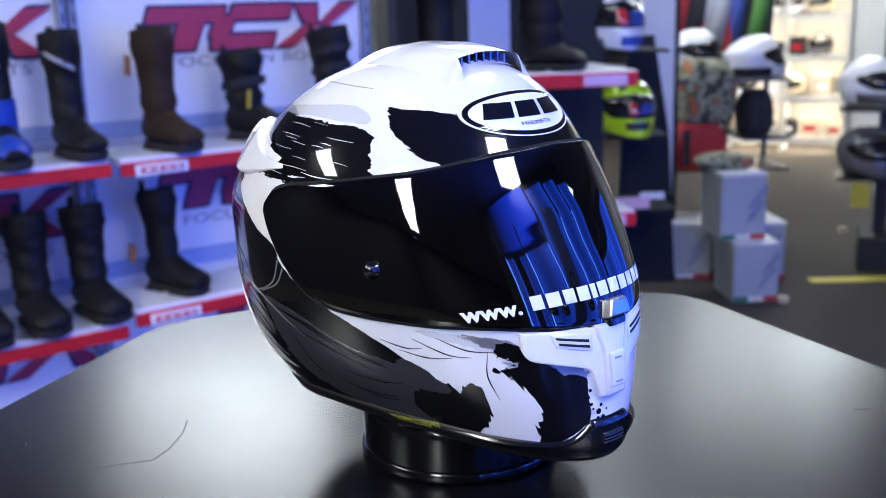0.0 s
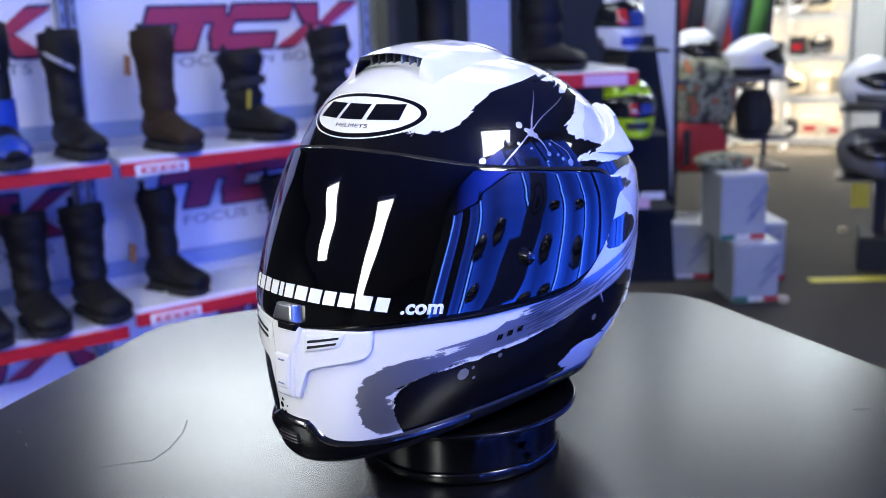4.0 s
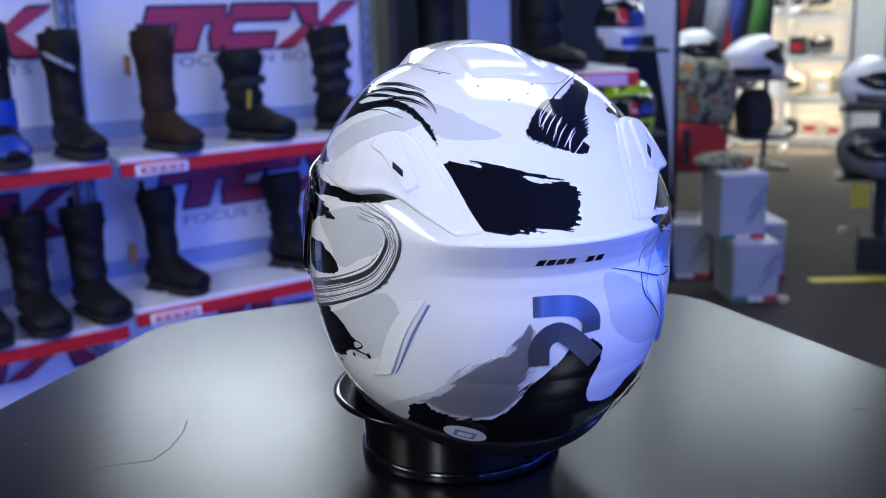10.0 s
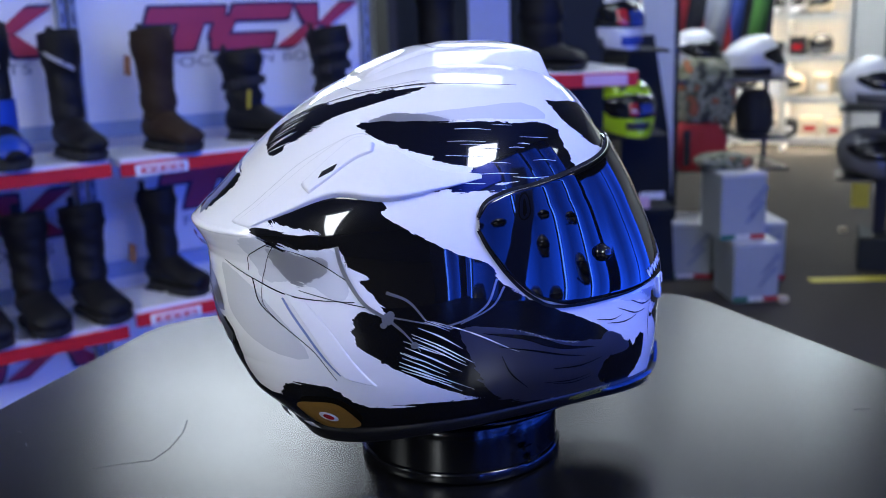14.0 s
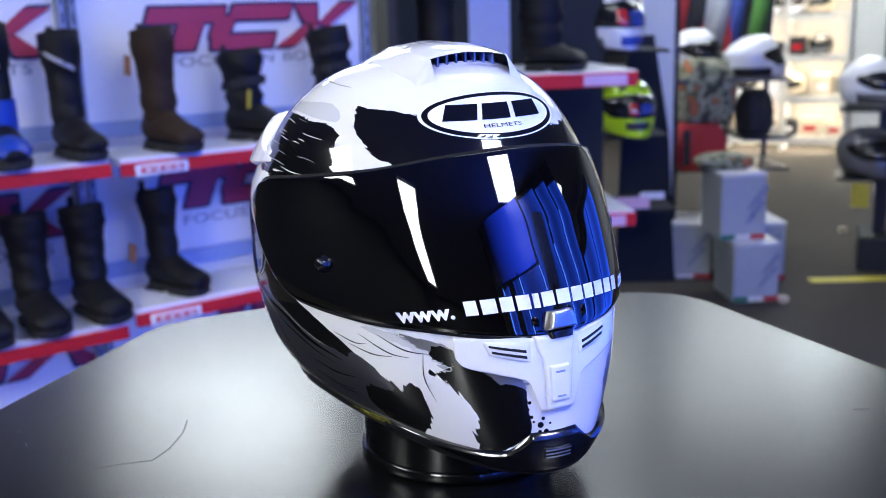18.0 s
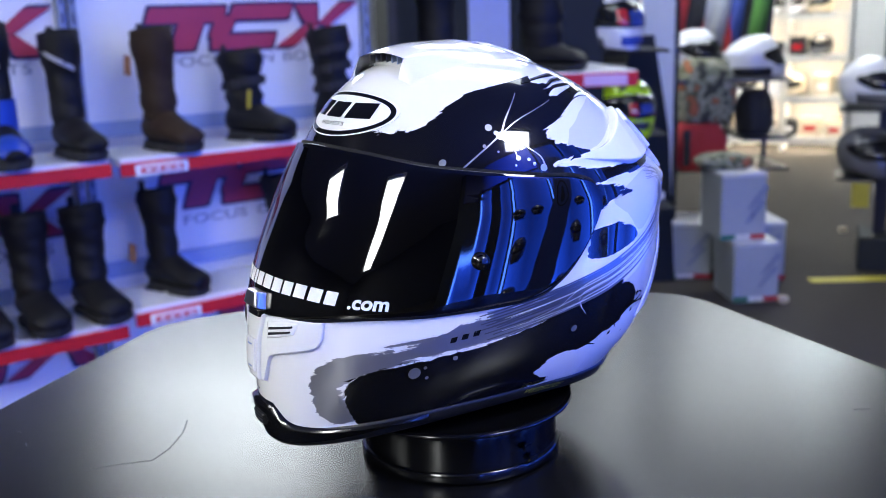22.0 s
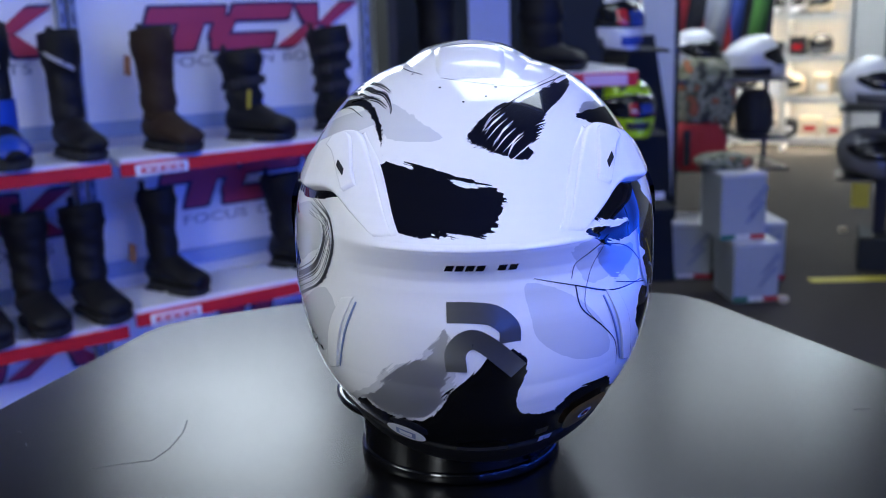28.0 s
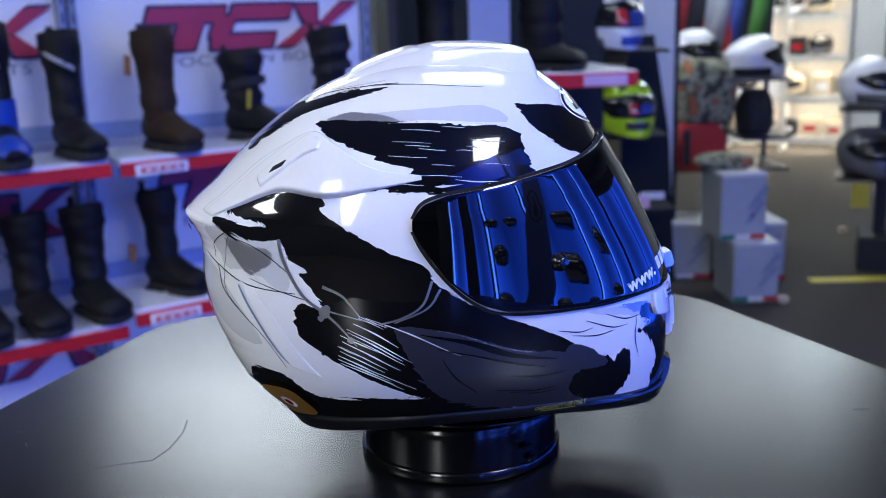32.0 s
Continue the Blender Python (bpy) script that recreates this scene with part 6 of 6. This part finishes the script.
def on_bay(a, b, z, turn):
    return SHELF_M @ pose(a, b, z, 0, 0, turn)


boot(on_bay(-0.268, 0.14, 1.005, -91), 0.355, M_LEATHERBLK, "black and blue racing boot on the shelf", accent=M_BLUELEATHER, stripe=M_GREYPANEL)
boot(on_bay(-0.085, 0.16, 1.005, -85), 0.33, M_LEATHERBLK, "black touring boot with a pale grey stripe", stripe=M_GREYPANEL)
boot(on_bay(0.165, 0.15, 1.000, -80), 0.335, M_LEATHERBRN, "tall dark brown oiled leather boot", wide=1.08, tag=M_TAN, up=0.62)
boot(on_bay(0.430, 0.16, 1.000, -64), 0.265, M_LEATHERBLK, "short black leather boot with a yellow tag", wide=1.15, straps=1, tag=M_YELLOWTAG, up=0.42, tagx=0.066)
boot(on_bay(0.735, 0.16, 1.000, -60), 0.32, M_LEATHERBLK, "black buckled leather boot on the shelf", wide=1.1, straps=3)
boot(on_bay(-0.372, 0.15, 0.553, -88), 0.30, M_LEATHERBLK, "plain black leather boot on the lower shelf")
boot(on_bay(-0.236, 0.15, 0.553, -86), 0.315, M_LEATHERBLK, "plain black leather boot on the lower shelf", wide=1.12)
boot(on_bay(-0.080, 0.16, 0.553, -82), 0.315, M_LEATHERBLK, "plain black leather boot on the lower shelf", wide=1.12)
boot(on_bay(0.142, 0.18, 0.578, -70), 0.305, M_LEATHERBLK, "black leather boot with a tan card tag", tag=M_TAN)
boot(on_bay(0.550, 0.18, 0.578, -64), 0.30, M_LEATHERBLK, "black leather boot on the lower shelf", wide=1.1)

# short shelf with tall boots, past the bays
S2 = Matrix.Translation((-0.16, 2.80, 0)) @ Matrix.Rotation(radians(8), 4, "Z")
sh2 = thing("end_shelf", S2, "white end shelf with a red price rail", "shelf unit")
part("back_board", box(-0.02, 0.62, 0, 0.9, 0.65, 2.4), M_BLACKBOARD, sh2)
part("blue_board", box(0.33, 0.612, 0.9, 0.50, 0.62, 2.2), M_BLUEWALL, sh2, "blue lit board")
for z in (0.62, 1.135):
    q = part("shelf", box(0.0, 0.0, z - 0.02, 0.84, 0.6, z, 0.002), M_SHELFWHITE, sh2)
    part("price_rail", box(0.0, -0.01, z - 0.055, 0.84, 0.0, z - 0.005, 0.002), M_RED, q, "red price rail")
    part("label_holder", box(0.64, -0.014, z - 0.05, 0.80, -0.01, z - 0.012), M_LOGOPINK, q, "pale pink price label")
part("side_panel", box(-0.05, 0.0, 0, -0.02, 0.65, 2.4), M_WALLDARK, sh2)
boot(S2 @ pose(0.12, 0.10, 1.135, 0, 0, -75), 0.42, M_LEATHERBLK, "tall black boot on the end shelf", wide=1.5)
boot(S2 @ pose(0.50, 0.16, 1.135, 0, 0, -28), 0.42, M_LEATHERBLK, "tall black leather boot on the end shelf", wide=1.6)
# ---- helmets and goods further back ----
def shop_helmet(m, col, label, visor_mat=None, trim=None, k=1.0, lift=0.0):
    t = thing("display_helmet", m, label, "helmet", "helmets on display")
    u = np.radians(np.arange(0, 360, 7.5))
    v = np.linspace(0, SMAX - 0.05, 22)
    T_, S_ = np.meshgrid(u, v)
    P = shell_raw(T_, S_) - (0, 0.02, 0.045)
    grid_mesh("shell", P * k, col, t)
    th = np.radians(np.linspace(-88, 88, 40))
    tops, bots = np.interp(np.abs(np.degrees(th)), [0, 60, 88], [8.1, 7.6, 6.9]), np.interp(np.abs(np.degrees(th)), [0, 60, 88], [3.8, 4.0, 5.6])
    R = np.array([shell_at(th, bots + (tops - bots) * f, o) for f, o in ((0, 0.0), (0.02, 0.004), (0.3, 0.005), (0.6, 0.005), (0.98, 0.004), (1, 0.0))]) - (0, 0.02, 0.045)
    grid_mesh("visor", R * k, visor_mat or M_SMOKE, t, closed=False)
    r = np.array([shell_at(u, np.full(len(u), s), o) for s, o in ((0, -0.006), (0, 0.003), (0.6, 0.003), (0.7, -0.001))]) - (0, 0.02, 0.045)
    grid_mesh("rim_trim", r * k, M_RUBBER, t)
    if trim:
        for a0, a1, s0, s1, mm in trim:
            th = np.radians(np.linspace(a0, a1, 14))
            R = np.array([shell_at(th, np.full(14, s), o) for s, o in ((s0, lift), (s0 + 0.1, lift + 0.0022), ((s0 + s1) / 2, lift + 0.0024), (s1 - 0.1, lift + 0.0022), (s1, lift))]) - (0, 0.02, 0.045)
            grid_mesh("stripe", R * k, mm, t, closed=False)
    return t


# dark helmets on the blue wall, each on its own peg
for u, z in ((0.55, 0.55), (-0.15, 0.55), (-0.43, 0.55), (0.53, 0.95), (-0.30, 0.95), (-0.90, 0.75), (0.30, 1.35), (0.58, 1.35), (-0.40, 1.35), (-0.90, 1.20)):
    part("peg", box(u - 0.05, -0.26, z - 0.012, u + 0.05, 0.0, z, 0.003), M_DARKPLASTIC, blue, "dark helmet peg")
    shop_helmet(blue.matrix_basis @ pose(u, -0.165, z, 0, 0, 0), M_HGREY, "dark grey helmet on the blue wall", k=0.78)

# end display with helmets on pegs
ed = thing("helmet_stand", pose(0.86, 3.86, 0, 0, 0, 0), "black slanted helmet stand beside a pale post", "display stand")
part("board", loft([[(-0.055, 0.30, 0.0), (0.245, 0.30, 0.0), (0.245, 0.34, 0.0), (-0.055, 0.34, 0.0)], [(-0.03, 0.30, 0.75), (0.20, 0.30, 0.75), (0.20, 0.34, 0.75), (-0.03, 0.34, 0.75)], [(0.0, 0.30, 1.22), (0.12, 0.30, 1.22), (0.12, 0.34, 1.22), (0.0, 0.34, 1.22)]]), M_BLACKBOARD, ed)
for z in (0.80, 1.17):
    part("peg_shelf", box(-0.22 if z < 1 else -0.5, -0.16, z - 0.012, 0.10, 0.24, z, 0.003), M_BLACKBOARD, ed)
part("price_card", box(-0.13, -0.16, 0.47, 0.02, -0.15, 0.52), M_LOGOPINK, ed, "pale pink price card")
part("price_card", box(-0.01, -0.10, 0.50, 0.10, -0.09, 0.53), M_STICKER, ed, "white price card")
part("card_shelf", box(-0.16, -0.15, 0.45, 0.14, 0.20, 0.465), M_BLACKBOARD, ed)
post = thing("shop_post", pose(1.065, 4.30, 0, 0, 0, -8), "pale painted post with a dark edge", "post")
part("post_body", box(-0.115, 0, 0, 0.045, 0.12, RH, 0.004), M_POSTWHITE, post)
part("post_edge", box(0.047, 0.0, 0, 0.067, 0.12, RH), M_BLACKBOARD, post)

shop_helmet(pose(0.69, 3.66, 1.172, 0, 0, 18), M_HWHITE, "white race helmet with red and blue marks", k=1.1, lift=0.004, trim=[(-22, -4, 4.2, 6.6, M_HRED), (2, 40, 4.0, 6.4, M_HBLUE), (-20, 30, 1.4, 2.8, M_HBLUE), (-80, -50, 1, 2.6, M_HGREY), (40, 130, 8.0, 9.6, M_HGREY), (-110, -60, 8.0, 9.4, M_DARKPLASTIC), (-60, 20, 8.3, 9.3, M_HGREY)])
shop_helmet(pose(0.765, 3.68, 0.802, 0, 0, 12), M_NEON, "neon yellow helmet with blue and red marks", visor_mat=M_SMOKE, lift=0.004, trim=[(-20, -4, 4.3, 6.4, M_HRED), (-16, -8, 4.8, 5.4, M_HWHITE), (2, 34, 4.6, 6.2, M_HBLUE), (-30, 20, 2.2, 3.4, M_DARKPLASTIC), (-40, -26, 8.6, 9.4, M_DARKPLASTIC), (14, 30, 8.8, 9.6, M_DARKPLASTIC)])

shop_helmet(pose(0.44, 3.80, 1.172, 0, 0, 30), M_HORANGE, "orange and white helmet on the stand", trim=[(-60, 60, 1.2, 3.4, M_HWHITE)])

# cartons on the floor
def carton(x, y, z, w, d, h, rz, label):
    t = thing("helmet_carton", pose(x, y, z, 0, 0, rz), label, "box", "helmet cartons")
    part("carton_body", box(-w / 2, -d / 2, 0, w / 2, d / 2, h - 0.014, 0.004), M_BOX, t)
    part("lid", box(-w / 2 - 0.002, -d / 2 - 0.002, h - 0.016, w / 2 + 0.002, d / 2 + 0.002, h, 0.004), M_BOXTOP, t, "pale lid")
    part("green_band", box(-w / 2 - 0.001, -d / 2 - 0.003, 0.006, -w / 6, -d / 2, 0.028), M_GREEN, t, "green band")
    part("white_band", box(-w / 6, -d / 2 - 0.003, 0.006, w / 6, -d / 2, 0.028), M_BOXTOP, t)
    part("red_band", box(w / 6, -d / 2 - 0.003, 0.006, w / 2 + 0.001, -d / 2, 0.028), M_HRED, t, "red band")
    for k in range(2):
        part("print_sweep", loft([[(w * (0.02 + 0.06 * k) + q * 0.10, -d / 2 - 0.002 - e, h * (0.25 + 0.22 * k) + q * h * 0.3) for q, e in ((0, 0), (1, 0), (1, 0.001), (0, 0.001))], [(w * (0.10 + 0.06 * k) + q * 0.06, -d / 2 - 0.002 - e, h * (0.25 + 0.22 * k) + q * h * 0.36) for q, e in ((0, 0), (1, 0), (1, 0.001), (0, 0.001))]]), M_UPRIGHT, t)
    return t


carton(1.378, 3.88, 0.0, 0.212, 0.27, 0.285, 4, "blue-grey helmet carton with a pale lid on the floor")
carton(1.318, 3.93, 0.285, 0.212, 0.27, 0.315, 6, "blue-grey helmet carton stacked on another")
carton(1.175, 4.32, 0.0, 0.26, 0.28, 0.29, -6, "pale helmet carton behind the stack")
carton(1.49, 4.25, 0.0, 0.28, 0.30, 0.30, 3, "blue-grey helmet carton behind the stack")
tagged(part("door_stop", lathe([(0, 0), (0.022, 0), (0.026, 0.012), (0.022, 0.026), (0, 0.032)], 20), M_CREAM, None, smooth=True, m=pose(1.515, 3.74, 0)), "small cream rubber stop on the carpet", "door stop")
tagged(part("door_stop", lathe([(0, 0), (0.022, 0), (0.026, 0.012), (0.022, 0.026), (0, 0.032)], 20), M_CREAM, None, smooth=True, m=pose(2.33, 5.15, 0)), "small cream rubber stop on the carpet", "door stop")
tagged(part("floor_tape", box(1.76, 4.05, 0.0005, 3.6, 4.13, 0.003), M_YELLOWTAPE, None), "strip of yellow tape on the carpet", "floor tape")

# low rack with camouflage and red goods, a garment rail behind
rk = thing("goods_rack", pose(1.31, 4.62, 0), "black metal rack holding bags and helmets", "rack")
for x in (-0.14, 0.42):
    for y in (0.2,):
        part("post", box(x - 0.012, y - 0.012, 0, x + 0.012, y + 0.012, 1.05), M_DARKPLASTIC, rk)
for z in (0.52, 0.98):
    part("rack_shelf", box(-0.155, -0.195, z - 0.015, 0.435, 0.215, z, 0.003), M_DARKPLASTIC, rk)


def bag(m, w, d, h, col, accents, label):
    t = thing("kit_bag", m, label, "bag", "kit bags")
    rg = random.Random(int(w * 1000 + h * 333))
    rows = []
    for j in range(9):
        u = j / 8
        k = 0.82 + 0.25 * math.sin(math.pi * min(1, u * 0.9 + 0.12)) - 0.25 * max(0, u - 0.8) * 3
        rows.append([(w / 2 * k * math.copysign(abs(math.cos(a)) ** 0.6, math.cos(a)) + rg.uniform(-.006, .006), d / 2 * k * math.copysign(abs(math.sin(a)) ** 0.6, math.sin(a)), h * u) for a in (2 * math.pi * i / 20 for i in range(20))])
    part("bag_body", loft(rows), col, t, smooth=True)
    for i, mm in enumerate(accents):
        x = w * (-0.3 + 0.3 * i)
        part("bag_strap", box(x - 0.018, -d / 2 * 1.1, h * 0.12, x + 0.018, -d / 2 * 1.02, h * 0.88, 0.004), mm, t)
    return t


bag(pose(1.32, 4.54, 0.98, 0, 0, 8) @ pose(0, 0, -0.22), 0.28, 0.26, 0.32, M_CAMO_A, (), "olive and salmon camouflage kit bag")
bag(pose(1.29, 4.50, 0.52, 0, 0, -5), 0.26, 0.24, 0.24, M_JACKRED, (M_JACKBLK, M_JACKRED), "red kit bag with black straps")
bag(pose(1.27, 4.10, 0.60, 0, 0, 3) @ pose(0.0, -0.12, 0.0), 0.24, 0.18, 0.07, M_CAMO_A, (), "folded olive camouflage pouch on the cartons")
part("rack_shelf", box(0.19, -0.195, 0.665, 0.435, 0.215, 0.68, 0.003), M_DARKPLASTIC, rk)
bag(pose(1.61, 4.62, 0.68, 0, 0, 10), 0.16, 0.18, 0.23, M_JACKBLK, (M_JACKBLK,), "black kit bag on the rack")
shop_helmet(pose(1.32, 4.80, 0.98, 0, 0, 40), M_HWHITE, "plain white helmet on the rack")
shop_helmet(pose(1.62, 4.70, 0.98, 0, 0, 95) @ pose(0, 0, -0.04), M_HWHITE, "white and black helmet turned sideways on the rack", trim=[(-150, -70, 0.8, 3.6, M_DARKPLASTIC), (120, 200, 1.0, 5.0, M_DARKPLASTIC)])

rail = thing("garment_rail", pose(1.37, 5.30, 0, 0, 0, -6), "black garment rail hung with jackets", "garment rail")
for x in (-0.27, 0.27):
    part("rail_post", lathe([(0.014, 0.0), (0.014, 1.75)], 12), M_DARKPLASTIC, rail, m=pose(x, 0, 0))
    part("rail_foot", box(x - 0.02, -0.25, 0, x + 0.02, 0.25, 0.02), M_DARKPLASTIC, rail)
part("rail_bar", box(-0.29, -0.014, 1.74, 0.29, 0.014, 1.768), M_DARKPLASTIC, rail)


def jacket(m, col, stripe, label):
    t = thing("hanging_jacket", m, label, "jacket", "jackets on the rail")
    rg = random.Random(len(label) + int(m.translation.x * 100))
    rows = []
    for u, w, d in ((0, 0.30, 0.05), (0.2, 0.31, 0.055), (0.5, 0.30, 0.06), (0.8, 0.31, 0.06), (0.92, 0.26, 0.05), (1.0, 0.08, 0.03)):
        rows.append([(d * math.cos(a) * (1 + 0.25 * math.sin(5 * a + u * 6)) + rg.uniform(-.004, .004), w * math.sin(a), u * 0.72) for a in (2 * math.pi * i / 28 for i in range(28))])
    part("jacket_body", loft(rows), col, t, smooth=True)
    for s_ in (-1, 1):
        part("sleeve", loft([[(0.05 * math.cos(a) - 0.03, s_ * (0.27 - 0.05 * v) + 0.045 * math.sin(a), 0.64 - 0.58 * v) for a in (2 * math.pi * i / 14 for i in range(14))] for v in (0, 0.3, 0.6, 1.0)]), stripe if s_ < 0 else col, t, smooth=True)
    part("chest_panel", box(-0.078, -0.15, 0.34, -0.058, 0.10, 0.50, 0.006), stripe, t)
    part("hanger", box(-0.006, -0.2, 0.70, 0.006, 0.2, 0.72), M_DARKPLASTIC, t)
    part("hook", box(-0.003, -0.003, 0.72, 0.003, 0.003, 0.80), M_SILVER, t)
    return t


for i, (c, s_, lab) in enumerate(((M_JACKBLK, M_JACKRED, "black jacket with red panels"), (M_JACKRED, M_JACKBLK, "red and black textile jacket"), (M_JACKBLK, M_JACKGRY, "black jacket with pale grey panels"), (M_JACKRED, M_JACKGRY, "red jacket with pale grey panels"), (M_JACKBLK, M_JACKBLU, "blue and black textile jacket"), (M_JACKGRY, M_JACKRED, "pale grey jacket with red panels"), (M_JACKBLK, M_JACKGRN, "black jacket with green panels"))):
    jacket(rail.matrix_basis @ pose(-0.225 + 0.075 * i, 0, 1.02, 0, 0, 52 + 9 * (i % 3)) @ pose(0, 0, 0, 0, 8 + 4 * (i % 2), 0), c, s_, lab)

# shelving far back, brightened by added warm strips
fs_ = thing("far_shelving", pose(3.06, 8.55, 0, 0, 0, -24), "white shelving with packed goods and added warm strips", "shelf unit")
part("back", box(-0.55, 0.42, 0, 0.55, 0.45, 2.3), M_STEEL, fs_)
part("end_panel", box(0.57, 0.10, 0, 1.30, 0.14, 2.3), M_STEEL, fs_, "pale end panel")
for x in (-0.55, -0.02, 0.51):
    part("upright", box(x, 0, 0, x + 0.04, 0.42, 2.3), M_STEEL, fs_)
for z in (0.13, 0.50, 0.87, 1.24, 1.61, 1.98):
    part("shelf", box(-0.51, 0, z - 0.02, 0.51, 0.42, z), M_STEEL, fs_)
    part("shelf_lip", box(-0.51, -0.012, z - 0.055, 0.51, 0.0, z), M_STEEL, fs_)
    # added glow hidden behind the lip, brightens the goods below
    part("fill_strip", box(-0.48, 0.02, z - 0.045, 0.48, 0.07, z - 0.022), M_WARMLIGHT, fs_, "added warm glowing strip")
rg = random.Random(5)
for z in (0.13, 0.50, 0.87, 1.24, 1.61):
    x = -0.46
    while x < 0.40:
        w = rg.uniform(0.12, 0.22)
        h = rg.uniform(0.12, 0.25)
        if abs(x + w / 2) > 0.02:
            kind = rg.random()
            mm = fs_.matrix_basis @ pose(x + w / 2, 0.2, z)
            if kind < 0.45:
                shop_helmet(mm @ pose(0, 0, 0, 0, 0, rg.uniform(-40, 40)), rg.choice((M_HWHITE, M_HWHITE, M_CREAM, M_HGREY)), "helmet on the lit far shelf", k=0.8)
                w = 0.22
            else:
                t = thing("goods_box", mm, "cream goods box on the lit far shelf", "box", "boxes on the far shelves")
                part("box_body", box(-w / 2 + 0.005, -0.12, 0, w / 2 - 0.005, 0.12, h, 0.004), rg.choice((M_CREAM, M_BOXTOP, M_CREAM, M_DARKPLASTIC)), t)
                part("box_label", box(-w / 4, -0.124, h * 0.3, w / 4, -0.12, h * 0.6), rg.choice((M_HRED, M_STICKER, M_STICKBLUE)), t)
        x += w + rg.uniform(0.01, 0.03)

# dark stand with two helmets by the aisle
st = thing("aisle_stand", pose(2.11, 4.36, 0, 0, 0, -20), "dark metal helmet stand with a yellow card", "display stand")
part("stand_base", box(-0.01, -0.10, 0, 0.30, 0.22, 0.17, 0.006), M_BLACKBOARD, st)
part("stand_post", box(0.06, 0.06, 0.17, 0.12, 0.12, 1.30), M_DARKPLASTIC, st)
for z in (0.48, 0.825):
    part("arm_plate", box(-0.14, -0.14, z - 0.012, 0.16, 0.14, z, 0.003), M_DARKPLASTIC, st)
part("yellow_card", box(-0.06, -0.165, 0.34, 0.02, -0.16, 0.46), M_YELLOWTAG, st, "yellow price card")
shop_helmet(st.matrix_basis @ pose(0, 0, 0.825, 0, 0, 55), M_HWHITE, "white and black helmet on the aisle stand", trim=[(-90, 0, 1.0, 3.4, M_HGREY), (60, 120, 1.5, 4.5, M_HGREY)])
shop_helmet(st.matrix_basis @ pose(0, 0, 0.48, 0, 0, 40), M_HGREY, "dark grey helmet on the aisle stand", trim=[(-60, 40, 8.2, 9.2, M_DARKPLASTIC)])


def plate_angle(t):
    return -360.0 / 17.2363 * (t - 19.392)


def motions():
    """The helmet turns clockwise with the turntable, once in 17.236 s."""
    rows, turns = [], []
    t = 0.0
    while t < 32.0:
        rows.append((t, helmet_pose(t)))
        turns.append((t, pose(0, 0, 0, 0, 0, plate_angle(t))))
        t += 1.0
    rows.append((32.0, helmet_pose(32.0)))
    turns.append((32.0, pose(0, 0, 0, 0, 0, plate_angle(32.0))))
    walk(helmet, rows)
    walk(plate, turns)


motions()
